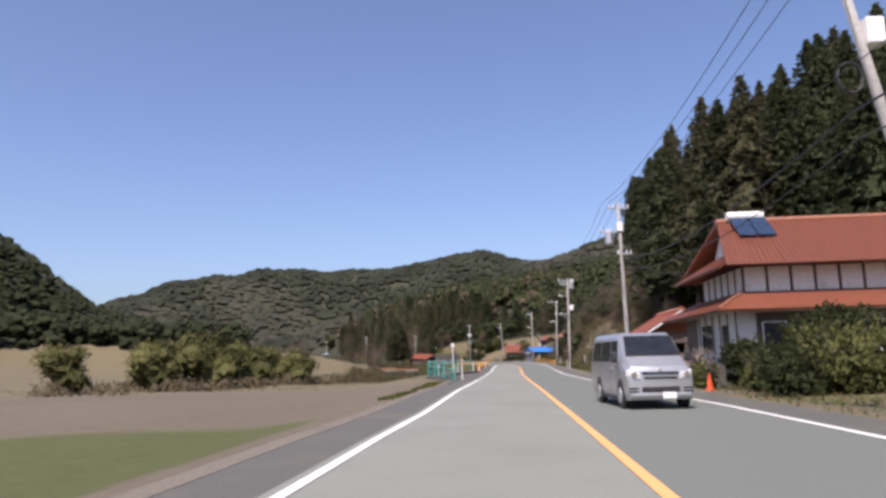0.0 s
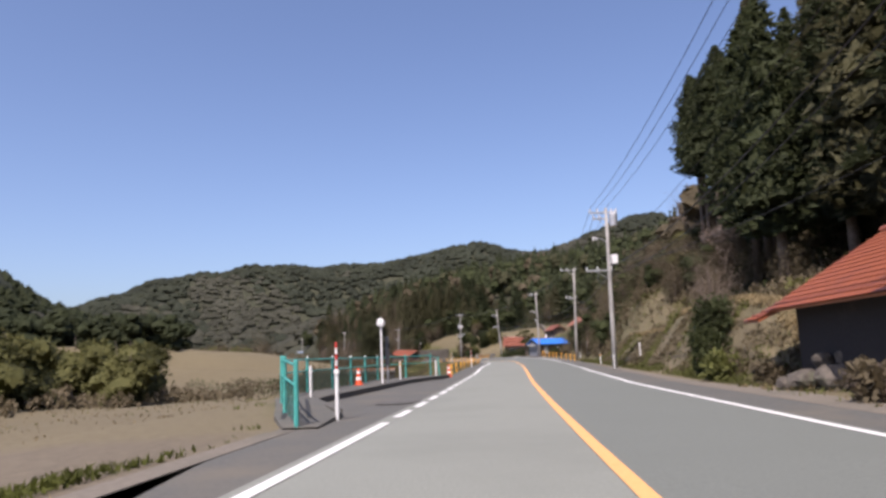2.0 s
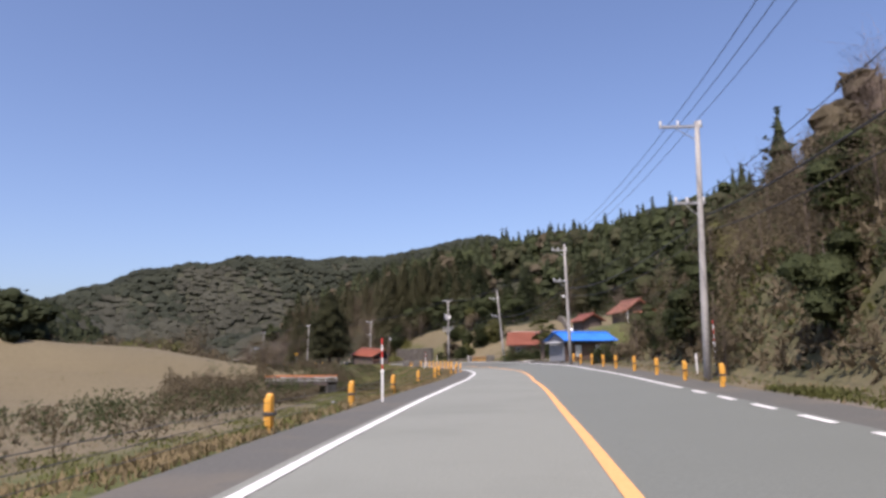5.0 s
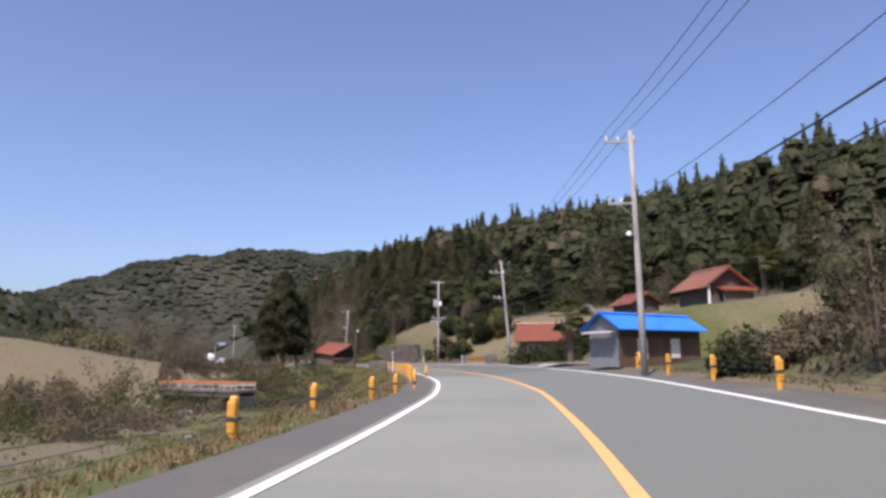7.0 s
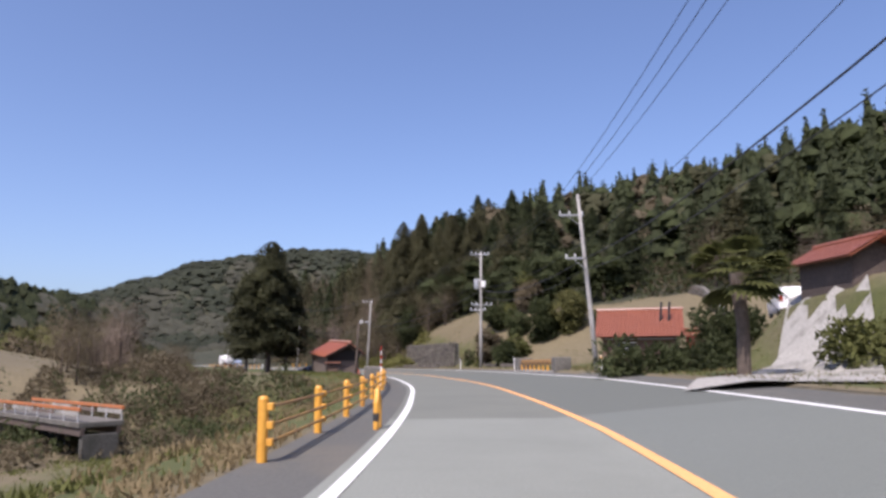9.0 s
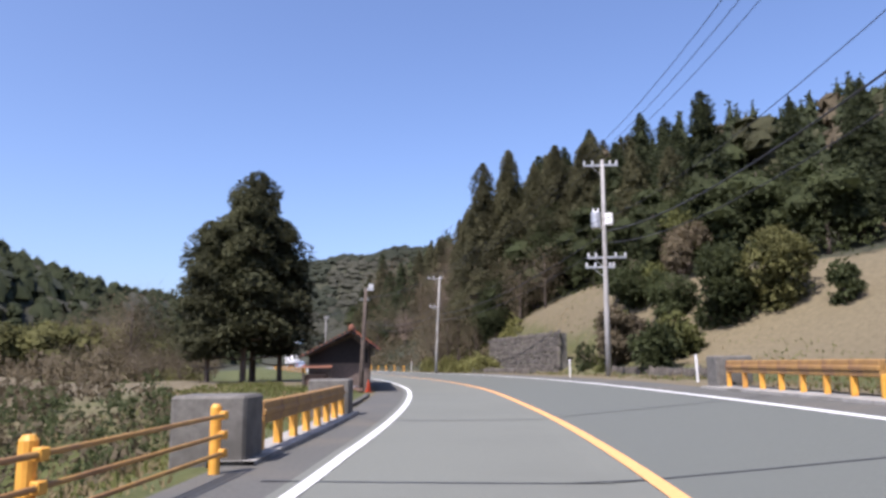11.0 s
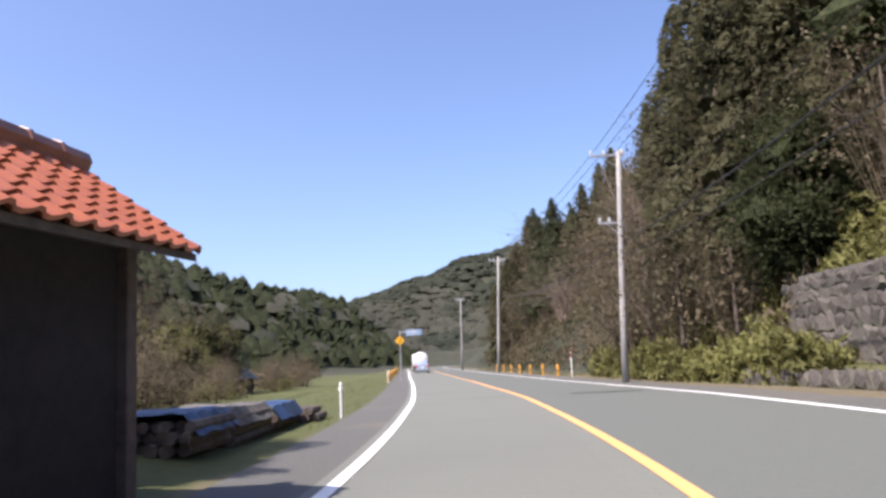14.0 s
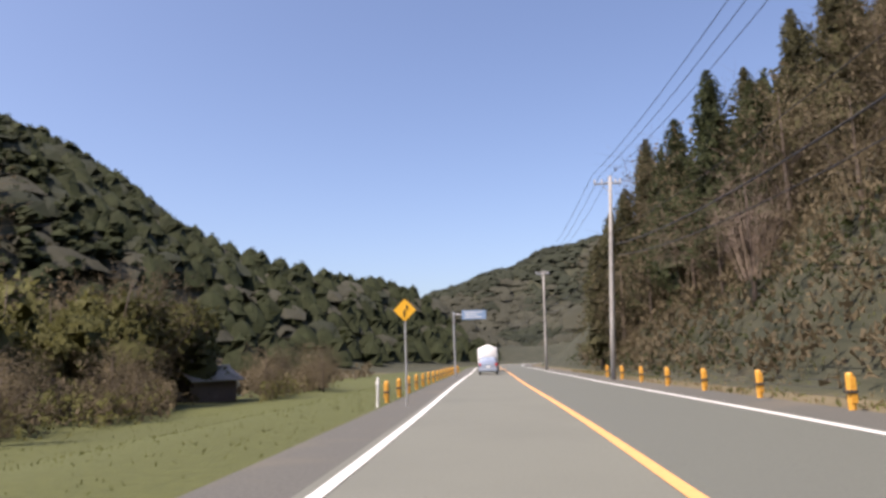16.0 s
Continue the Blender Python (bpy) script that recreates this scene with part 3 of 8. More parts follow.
def cover(s, lat):
    """Soil, grass and wood, 0 to 1, over the plan."""
    soil, grass, wood = (np.zeros_like(lat) for _ in range(3))
    soil += smooth(-lat, 3.6, 5) * (1 - smooth(-lat, 30, 36)) * (1 - smooth(s, 46, 52)) * 0.9
    grass += 0.75 * smooth(-lat, 3.0, 4.0) * (1 - smooth(-lat, 6.0, 9.0)) * (0.25 + 0.75 * smooth(s, 50, 60))
    grass += 1.0 * smooth(-lat, 3, 4) * (1 - smooth(-lat, 22, 28)) * smooth(s, 230, 238)
    green = 0.9 * smooth(-lat, 4.6, 6) * (1 - smooth(-lat, 12, 16)) * (1 - smooth(s, 17, 24))
    grass += green
    soil *= 1 - green
    grass += 0.45 * smooth(-lat, 4, 6) * (1 - smooth(-lat, 14, 16)) * smooth(s, 196, 202) * (1 - smooth(s, 214, 218))
    grass += 0.75 * smooth(-lat, 4, 6) * (1 - smooth(-lat, 13, 20)) * smooth(s, 85, 95) * (1 - smooth(s, 196, 206))
    grass += 0.35 * smooth(-lat, 18, 30) * (1 - smooth(-lat, 45, 55)) * smooth(s, 100, 130) * (1 - smooth(s, 170, 190))
    grass += (0.5 - 0.12 * smooth(s, 58, 64) * (1 - smooth(s, 100, 112))) * smooth(lat, 7.5, 9.0) * (1 - smooth(lat, 11, 20)) + 0.25 * smooth(s, 150, 165) * (1 - smooth(s, 205, 225)) * smooth(lat, 9, 12) * (1 - smooth(lat, 24, 34))
    grass += 0.3 * smooth(lat, 10, 13) * smooth(s, 222, 228) * (1 - smooth(s, 248, 254))
    grass += 0.25 * smooth(lat, 8, 10) * (1 - smooth(lat, 20, 26)) * smooth(s, 142, 150) * (1 - smooth(s, 176, 184))
    soil += 0.3 * smooth(lat, 7.0, 8.0) * (1 - smooth(lat, 22, 28)) * smooth(s, 58, 70) * (1 - smooth(s, 142, 150))
    grass = np.where(lat > 0, grass * (1 - 0.95 * smooth(s, 206, 212) * (1 - smooth(s, 247, 253)) * smooth(lat, 11, 13)), grass)
    wood += smooth(lat, foot(s) - 2, foot(s) + 4) + smooth(-lat, 95, 130) * (0.5 + 0.5 * smooth(s, 150, 330)) + smooth(s, 380, 450) * np.maximum(smooth(np.abs(lat), 9, 20), smooth(s, 452, 460))
    wood += 0.8 * smooth(lat, 7.4, 9.5) * smooth(s, 258, 266)
    wood += 0.55 * smooth(s, 138, 146) * (1 - smooth(s, 163, 170)) * smooth(lat, 9.5, 12) * (1 - smooth(lat, 28, 34))
    wood += smooth(ground_z(s, lat), 6, 10) * smooth(-lat, 70, 90)
    return np.stack([soil, grass, wood, np.ones_like(lat)], -1).clip(0, 1)


gs = np.unique(np.r_[np.arange(-150, 0, 6), np.arange(0, 300, 2.0), np.arange(300, 460, 5), np.arange(460, 1400, 14)])
gl = np.unique(np.r_[-900, -760, -640, -540, np.arange(-460, -200, 20), np.arange(-200, -80, 8), np.arange(-80, -30, 3), np.arange(-30, -12, 1.2), np.arange(-12, -4, 0.5),
                     -4.0, -3.4, 0.0, 3.5, 6.5, np.arange(7.5, 16, 0.6), np.arange(16, 34, 1.4), np.arange(34, 80, 3), np.arange(80, 200, 8), np.arange(200, 460, 20), 540, 640, 760, 900])
GS, GL = np.meshgrid(gs, gl, indexing="ij")
gz = ground_z(GS, GL)
inside = (GL > left_line(GS) - 1.4) & (GL < right_line(GS) + 1.5) & (GS < 455)
gz = np.where(inside, road_z(GS, GL) - 0.12, gz - 0.02)
gv = np.concatenate([plan(GS, GL), gz[..., None]], -1)
w = len(gl)
gi = (np.arange(len(gs) - 1)[:, None] * w + np.arange(w - 1)[None]).ravel()
me = raw_mesh("ground", gv.reshape(-1, 3), np.c_[gi, gi + w, gi + w + 1, gi + 1], ground_material())
me.color_attributes.new("cover", "FLOAT_COLOR", "POINT").data.foreach_set("color", cover(GS, GL).astype(np.float32).ravel())
me.polygons.foreach_set("use_smooth", [True] * len(me.polygons))
ground = tagged(link("ground", me), "valley ground of bare fields, dry grass and wooded hillsides", "ground", kind="structure")

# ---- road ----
# darker from s 168 and on the right: glare and vignetting in the colour
for s0, s1, dim in ((-140, 168.0, ""), (168.0, 452, "_dim")):
    tagged(ribbon("road", s0, s1, lambda s: left_line(s) - 0.25, centre_line, M["asphalt" + dim], 0.0, 0.12), "pale grey asphalt lane of a country road", "road", kind="structure")
    tagged(ribbon("road", s0, s1, centre_line, lambda s: right_line(s) + 0.25, M["asphalt" + dim + "_right"], 0.0, 0.12), "grey asphalt lane of a country road, coloured darker for glare and vignetting", "road", kind="structure")
tagged(ribbon("shoulder", -140, 452, lambda s: left_line(s) - 1.5, lambda s: left_line(s) - 0.25, M["shoulder"], -0.004, 0.12), "dark worn asphalt shoulder beside the lane", "road shoulder", kind="structure")
tagged(ribbon("shoulder", -140, 452, lambda s: right_line(s) + 0.25, lambda s: right_line(s) + 1.6, M["shoulder"], -0.004, 0.12), "dark worn asphalt shoulder beside the lane", "road shoulder", kind="structure")


def marking(name, s0, s1, line, material, wide, label):
    return tagged(ribbon(name, s0, s1, lambda s: line(s) - wide / 2, lambda s: line(s) + wide / 2, material, 0.012, 0.0, 1.2), label, "road marking", kind="structure")


tagged(ribbon("edge_strip", 28, 110, lambda s: right_line(s) + 1.6, lambda s: right_line(s) + 2.9, M["dirt"], 0.0, 0.1), "brown dirt strip between the shoulder and the bank", "road edge", kind="structure")

marking("centre_line", -140, 450, centre_line, M["yellow_paint"], 0.17, "yellow painted centre line")
marking("edge_line", -140, 50, left_line, M["white_paint"], 0.17, "white painted edge line")
marking("edge_line", 80, 450, left_line, M["white_paint"], 0.17, "white painted edge line")
marking("edge_line", -140, 88, right_line, M["white_paint"], 0.17, "white painted edge line")
marking("edge_line", 113, 450, right_line, M["white_paint"], 0.17, "white painted edge line")
for k in range(10):
    marking("edge_dash", 51.2 + 2.85 * k, 53.0 + 2.85 * k, left_line, M["white_paint"], 0.17, "white painted edge dash")
for k in range(8):
    marking("edge_dash", 89.5 + 2.9 * k, 91.0 + 2.9 * k, right_line, M["white_paint"], 0.17, "white painted edge dash")
tagged(ribbon("edge_strip", -60, 49, lambda s: left_line(s) - 1.95, lambda s: left_line(s) - 1.5, M["dirt"], 0.004, 0.1), "pale gravelly strip at the edge of the shoulder", "road edge", kind="structure")

# ---- plants ----
RNG = np.random.default_rng(7)


def sprays(centres, size, count, out=None, droop=0.0, stretch=1.6, rng=RNG):
    """Leaf sprays: count small triangles about each centre, turned at random, leaning outwards."""
    c = np.repeat(np.asarray(centres, float), count, 0)
    n = len(c)
    size = np.repeat(np.broadcast_to(np.asarray(size, float), (len(centres),)), count)
    d = rng.normal(size=(n, 3))
    if out is not None:
        d = d * 0.55 + np.repeat(np.asarray(out, float), count, 0)
    d[:, 2] -= droop
    d /= np.linalg.norm(d, axis=1)[:, None] + 1e-9
    e = np.cross(d, rng.normal(size=(n, 3)))
    e /= np.linalg.norm(e, axis=1)[:, None] + 1e-9
    c = c + rng.normal(size=(n, 3)) * size[:, None] * 0.45
    a = size * rng.uniform(0.6, 1.3, n)
    tip = c + d * (a * stretch * 0.6)[:, None]
    b0 = c - d * (a * stretch * 0.4)[:, None] + e * (a * 0.5)[:, None]
    b1 = c - d * (a * stretch * 0.4)[:, None] - e * (a * 0.5)[:, None]
    return np.stack([b0, b1, tip], 1).reshape(-1, 3)


def leaf_normals(v, centre=None, spread=0.25):
    """A normal for each corner of loose leaf triangles: mostly up and outwards, as a crown's surface lies."""
    t = v.reshape(-1, 3, 3)
    n = np.cross(t[:, 1] - t[:, 0], t[:, 2] - t[:, 0])
    n /= np.linalg.norm(n, axis=1)[:, None] + 1e-12
    n[n[:, 2] < 0] *= -1
    o = np.zeros_like(n)
    o[:, 2] = 0.75
    if centre is not None:
        r = t.mean(1)[:, :2] - centre
        o[:, :2] = r / (np.linalg.norm(r, axis=1)[:, None] + 0.6)
    n = n * spread + o
    n /= np.linalg.norm(n, axis=1)[:, None]
    return np.repeat(n, 3, 0)


def tri_mesh(name, v, material, normals=None):
    if normals is None:
        normals = leaf_normals(v)
    t = v.reshape(-1, 3, 3)
    face = np.cross(t[:, 1] - t[:, 0], t[:, 2] - t[:, 0])
    away = (face * (normals[::3] + 0.35 * np.array(sun_way))).sum(1) < 0  # winding set outwards and to the sun behind the camera, against dark flipped normals
    order = np.arange(len(v)).reshape(-1, 3)
    order[away] = order[away][:, ::-1]
    me = raw_mesh(name, v, order, material)
    me.polygons.foreach_set("use_smooth", [True] * len(me.polygons))
    me.attributes.new("custom_normal", "FLOAT_VECTOR", "POINT").data.foreach_set("vector", normals.astype(np.float32).ravel())
    return me


def trunk_bm(h, r, lean=(0, 0), limbs=0, start=0.35, reach=1.5, rise=0.4, rng=RNG, sides=7):
    bm = tube([(lean[0] * u * u, lean[1] * u * u, h * u - 0.3 * (u == 0)) for u in (0, 0.15, 0.4, 0.7, 1.0)], [r * 1.25, r, r * 0.8, r * 0.5, r * 0.12], sides)
    for _ in range(limbs):
        u = rng.uniform(start, 0.92)
        a = rng.uniform(0, 2 * math.pi)
        k = reach * (1.15 - u) * rng.uniform(0.6, 1.1)
        p = Vector((lean[0] * u * u, lean[1] * u * u, h * u))
        q = p + Vector((math.cos(a) * k * 0.55, math.sin(a) * k * 0.55, k * rise * 0.6))
        e = p + Vector((math.cos(a + 0.2) * k, math.sin(a + 0.2) * k, k * rise * rng.uniform(0.7, 1.6)))
        add_tube(bm, [p, q, e], [r * 0.4 * (1.1 - u), r * 0.25 * (1.1 - u), r * 0.06], 4)
    return bm


def core_shell(profile, segs, rough, rng=RNG):
    """The dense inside of a crown: a rough closed skin, rings of (radius, height) from the foot to the tip."""
    rings = []
    for r, z in profile:
        a = (np.arange(segs) + rng.uniform(0, 1)) * 2 * math.pi / segs + rng.uniform(-0.25, 0.25, segs)
        k = r * (1 + rough * rng.uniform(-1, 1, segs))
        rings.append(np.c_[np.cos(a) * k, np.sin(a) * k, z + rng.uniform(-0.3, 0.3, segs) * rough * max(r, 0.2)])
    out = []
    for p, q in zip(rings, rings[1:]):
        for i in range(segs):
            j = (i + 1) % segs
            out += [p[i], p[j], q[j], p[i], q[j], q[i]]
    return np.array(out)


def cedar_crown(h, r, clumps, size, low=0.22, count=3, rng=RNG, power=0.95, segs=11, tiers=8, core=0.74):
    """A tall uneven cone: a dense core in tiers, and drooping sprays about it with gaps between the tiers."""
    u = rng.uniform(0, 1, clumps) ** 0.85
    a = rng.uniform(0, 2 * math.pi, clumps)
    tier = 0.84 + 0.24 * np.sin(u * 26 + 2.5 * np.sin(a * 2) + rng.uniform(0, 6))
    side = 1 + 0.16 * np.sin(a * 3 + u * 9) + 0.12 * np.sin(a * 5 - u * 15)
    R = r * ((1 - u) ** power + 0.015) * tier * side * rng.uniform(0.62, 1.1, clumps)
    R *= np.minimum(1, 0.45 + u * 5)
    z = h * (low + (1 - low) * u) - 0.12 * R
    c = np.c_[np.cos(a) * R, np.sin(a) * R, z]
    fine = size * rng.uniform(0.7, 1.25, clumps) * (0.55 + 0.45 * np.minimum(1, (1 - u) * 3))
    leaves = sprays(c, fine, count, np.c_[np.cos(a), np.sin(a), np.full(clumps, 0.15)], 0.25, 1.7, rng)
    if not core:
        return leaves
    prof = []
    for k in range(tiers):
        for e, wide in ((0.0, 1.0), (0.8, 0.72)):
            v = (k + e) / tiers
            prof.append((r * core * ((1 - v) ** power) * wide * min(1, 0.5 + v * 4), h * (low + (0.97 - low) * v)))
    prof.append((0.02, h * 0.97))
    return np.concatenate([core_shell(prof, segs, 0.2, rng), leaves])


def canopy(h, r, clumps, size, rng=RNG):
    """One low swell of a close far canopy, with a grain of sprays on it."""
    a, u = rng.uniform(0, 2 * math.pi, clumps), rng.uniform(0, 1, clumps)
    c = np.c_[np.cos(a) * r * u, np.sin(a) * r * u, h * (1 - 0.75 * u * u)]
    lobes = core_shell([(r * 1.05, -0.6), (r * 0.86, h * 0.42), (r * 0.5, h * 0.8), (0.05, h)], 7, 0.16, rng)
    return np.concatenate([lobes, sprays(c, size * rng.uniform(0.7, 1.3, clumps), 2, np.tile((0, 0, 1.0), (clumps, 1)), 0, 1.2, rng)])


def round_crown(h, r, clumps, size, low=0.3, count=3, lobes=7, rng=RNG, droop=0.0, core=0.0):
    """A crown of several uneven lobes, dense inside where it has a core."""
    la = rng.uniform(0, 2 * math.pi, lobes)
    lz = rng.uniform(low + 0.12, 0.9, lobes) * h
    lr = r * rng.uniform(0.4, 0.62, lobes)
    ld = r * 0.62 * (1 - np.abs(lz / h - 0.6)) * rng.uniform(0.3, 1.05, lobes)
    k = rng.integers(0, lobes, clumps)
    d = rng.normal(size=(clumps, 3))
    d /= np.linalg.norm(d, axis=1)[:, None]
    q = lr[k] * rng.uniform(0.55, 1.1, clumps)
    c = np.c_[np.cos(la[k]) * ld[k], np.sin(la[k]) * ld[k], lz[k]] + d * q[:, None] * (1, 1, 0.85)
    c[:, 2] = np.maximum(c[:, 2], low * h * 0.5)
    leaves = sprays(c, size * rng.uniform(0.7, 1.3, clumps), count, d, droop, 1.5, rng)
    if not core:
        return leaves
    skins = [leaves]
    for a, z, w, f in zip(la, lz, lr, ld):
        ball = core_shell([(w * core * math.sin(t), z - w * core * 0.85 * math.cos(t)) for t in (0.35, 1.0, 1.6, 2.2, 2.8, 3.1)], 7, 0.22, rng)
        skins.append(ball + (math.cos(a) * f, math.sin(a) * f, 0))
    return np.concatenate(skins)


def twig_fan(h, r, stems, twigs, width=0.03, rng=RNG, low=0.0):
    """Bare stems and twigs of a leafless shrub or tree, as thin blades."""
    out = []
    for _ in range(stems):
        a = rng.uniform(0, 2 * math.pi)
        k = r * math.sqrt(rng.uniform(0.02, 1))
        base = np.array([math.cos(a) * k * 0.3, math.sin(a) * k * 0.3, low])
        top = np.array([math.cos(a) * k, math.sin(a) * k, h * rng.uniform(0.6, 1.05)])
        side = np.cross(top - base, rng.normal(size=3))
        side *= width / np.linalg.norm(side)
        out.append([base - side, base + side, top])
        for _ in range(twigs):
            u = rng.uniform(0.3, 1)
            p = base + (top - base) * u
            d = rng.normal(size=3) * (1, 1, 0.7) + (math.cos(a) * 0.5, math.sin(a) * 0.5, 0.7)
            q = p + d / np.linalg.norm(d) * h * 0.28 * rng.uniform(0.4, 1.1)
            side = np.cross(q - p, rng.normal(size=3))
            side *= width * 0.6 / np.linalg.norm(side)
            out.append([p - side, p + side, q])
    return np.array(out).reshape(-1, 3)


def tree_kind(name, label, category, trunk, crown, crown_material, group=""):
    t = thing(name, label, category, group=group)
    part("trunk", trunk, M["bark"], t, smooth_shade=True)
    link("crown", tri_mesh("crown", crown, crown_material, leaf_normals(crown, (0, 0))), t)
    return t


def plant(pattern, s, lat, scale=1.0, turn=None, up=-0.05, wide=1.0):
    p = spot(s, lat, up)
    t = copy_thing(pattern, pose(*p, 0, 0, RNG.uniform(0, 360) if turn is None else turn))
    t.scale = (scale * wide, scale * wide, scale)
    return t


def spread(s0, s1, lat0, lat1, gap, jitter=0.45, rng=RNG):
    """Places over a stretch of the plan, on a shaken grid."""
    s, lat = np.meshgrid(np.arange(s0, s1, gap), np.arange(lat0, lat1, gap), indexing="ij")
    s, lat = s.ravel(), lat.ravel()
    return s + rng.uniform(-jitter, jitter, len(s)) * gap, lat + rng.uniform(-jitter, jitter, len(s)) * gap


def woods(name, label, s, lat, maker, material, low, high, kinds=5, rng=RNG, even=0.0):
    """One mesh of many trees that stand too far or too close together to be told apart."""
    patterns = [maker() for _ in range(kinds)]
    shapes = [leaf_normals(v, (0, 0)) * (1 - even) + np.array((0, 0, even)) for v in patterns]  # a close canopy lies more evenly than one crown
    xy, z = plan(s, lat), ground_z(s, lat)
    out, lie = [], []
    for x, y, h in zip(xy[:, 0], xy[:, 1], z):
        i = rng.integers(kinds)
        v, nv = patterns[i], shapes[i]
        a, k = rng.uniform(0, 2 * math.pi), rng.uniform(low, high)
        c, q = math.cos(a) * k, math.sin(a) * k
        out.append(np.c_[v[:, 0] * c - v[:, 1] * q + x, v[:, 0] * q + v[:, 1] * c + y, v[:, 2] * k + h - 0.1])
        lie.append(np.c_[nv[:, 0] * c / k - nv[:, 1] * q / k, nv[:, 0] * q / k + nv[:, 1] * c / k, nv[:, 2]])
    return tagged(link(name, tri_mesh(name, np.concatenate(out), material, np.concatenate(lie))), label, "woodland", kind="stuff")


def on_hill(s, lat, lo=0.0, hi=3.0):
    """How far beyond the foot of the hillside."""
    return lat - foot(s)


# cedars that can be told apart: on the slope behind the house, on the spur, by the barn
cedar_a = tree_kind("cedar_tree", "tall dark green cedar on the hillside", "tree", trunk_bm(17, 0.24, limbs=10, reach=2.0, rise=0.1), cedar_crown(17, 3.1, 1600, 0.28, count=2, core=0.64, power=0.8), M["cedar"], "hillside cedars")
cedar_b = tree_kind("cedar_tree", "tall dark green cedar on the hillside", "tree", trunk_bm(15, 0.22, limbs=10, reach=2.0, rise=0.1), cedar_crown(16, 2.9, 1450, 0.28, 0.24, count=2, core=0.64, power=0.8), M["cedar"], "hillside cedars")
cedar_c = tree_kind("cedar_tree", "brownish green cedar in pollen on the hillside", "tree", trunk_bm(18, 0.25, limbs=10, reach=2.0, rise=0.1), cedar_crown(18, 3.3, 1700, 0.28, 0.18, count=2, core=0.64, power=0.8), M["cedar_brown"], "hillside cedars")
leafy = tree_kind("broadleaf_tree", "dense evergreen broadleaf tree on the slope", "tree", trunk_bm(8, 0.2, limbs=9, reach=3.0), round_crown(8.5, 3.4, 1500, 0.22, 0.1, 2, 10, core=0.72), M["evergreen"], "slope trees")
bare = tree_kind("bare_tree", "leafless grey-brown tree on the slope", "tree", trunk_bm(8, 0.16, limbs=16, reach=3.2, rise=0.9, start=0.25), twig_fan(9, 3.0, 110, 9, 0.016, low=1.5), M["twig"], "slope trees")
pale = tree_kind("bamboo_clump", "yellow-green bamboo clump with feathery tops", "bamboo", tube([(0, 0, 0), (0.2, 0, 3), (0.8, 0.1, 6)], [0.06, 0.05, 0.02], 5), round_crown(6.5, 3.2, 1300, 0.22, 0.0, 2, 12, core=0.7), M["bamboo"], "bamboo clumps")
brush_tree = tree_kind("bare_tree", "brown leafless tree with a haze of fine twigs", "tree", trunk_bm(7, 0.14, limbs=16, reach=3.0, rise=0.9, start=0.2), np.concatenate([round_crown(8, 3.6, 620, 0.13, 0.05, 2, 14), twig_fan(8, 3.0, 60, 8, 0.014, low=0.8)]), M["dry_leaf"], "slope trees")
brush_tree.matrix_basis = pose(*spot(268, 12.5, -0.1))
CEDARS = [cedar_a, cedar_a, cedar_b, cedar_c]
for first, s, lat in ((cedar_a, 64, 38), (cedar_b, 70, 39), (cedar_c, 76, 38), (leafy, 186, 62), (bare, 138, 27), (pale, 68, -30)):
    first.matrix_basis = pose(*spot(s, lat, -0.05))


def pick(kinds):
    return kinds[RNG.integers(len(kinds))]


# the cedar wood behind the house
for s, lat in zip(*spread(30, 108, 17, 37, 4.7)):
    x, y = plan(s, lat)
    if lat > foot(s) - 3 and x > 0.268 * y + 2.6:
        plant(pick(CEDARS), s, lat, RNG.uniform(1.15, 1.36) * (0.9 if s > 94 else 0.97 if s > 84 else 1.16 if s < 48 else 1.04), wide=1.12)
thin_cedar = tree_kind("cedar_tree", "slender cedar at the wood's edge with a long bare trunk", "tree", trunk_bm(17, 0.2, limbs=14, reach=2.0, rise=0.1, start=0.3), cedar_crown(18, 2.7, 1900, 0.23, 0.46, 2, power=0.6, tiers=6), M["cedar"], "hillside cedars")
thin_cedar.matrix_basis = pose(29.2, 104.0, land_at(29.2, 104.0) - 0.1)
for x, y, k in ((28.6, 101.0, 0.95), (30.6, 107.0, 0.95), (31.4, 102.5, 1.05), (28.2, 97.5, 1.0), (32.6, 108.0, 0.9), (30.4, 99.5, 1.0)):
    t = copy_thing(thin_cedar, pose(x, y, land_at(x, y) - 0.1, 0, 0, RNG.uniform(0, 360)))
    t.scale = (k, k, k)
fine_cedar = tree_kind("cedar_tree", "tall cedar close above the road on the spur", "tree", trunk_bm(17, 0.24, limbs=12, reach=2.2, rise=0.1), cedar_crown(17.5, 3.2, 2100, 0.235, 0.1, 2, core=0.6, power=0.62), M["cedar"], "cedars on the spur")
fine_cedar.matrix_basis = pose(*spot(246.5, 17.0, -0.1)) @ Matrix.Scale(0.7, 4)
brown_cedar = tree_kind("cedar_tree", "tall cedar in brown pollen close above the road", "tree", trunk_bm(17, 0.24, limbs=12, reach=2.2, rise=0.1), cedar_crown(17.5, 3.2, 2100, 0.235, 0.1, 2, core=0.6, power=0.62), M["cedar_brown"], "cedars on the spur")
brown_cedar.matrix_basis = pose(*spot(242.0, 21.0, -0.1)) @ Matrix.Scale(0.66, 4)
for s in np.arange(70, 100, 2.7):
    plant(brush_tree, s, float(foot(s)) + 0.8 + 1.4 * math.sin(s * 1.7), RNG.uniform(0.4, 0.62))
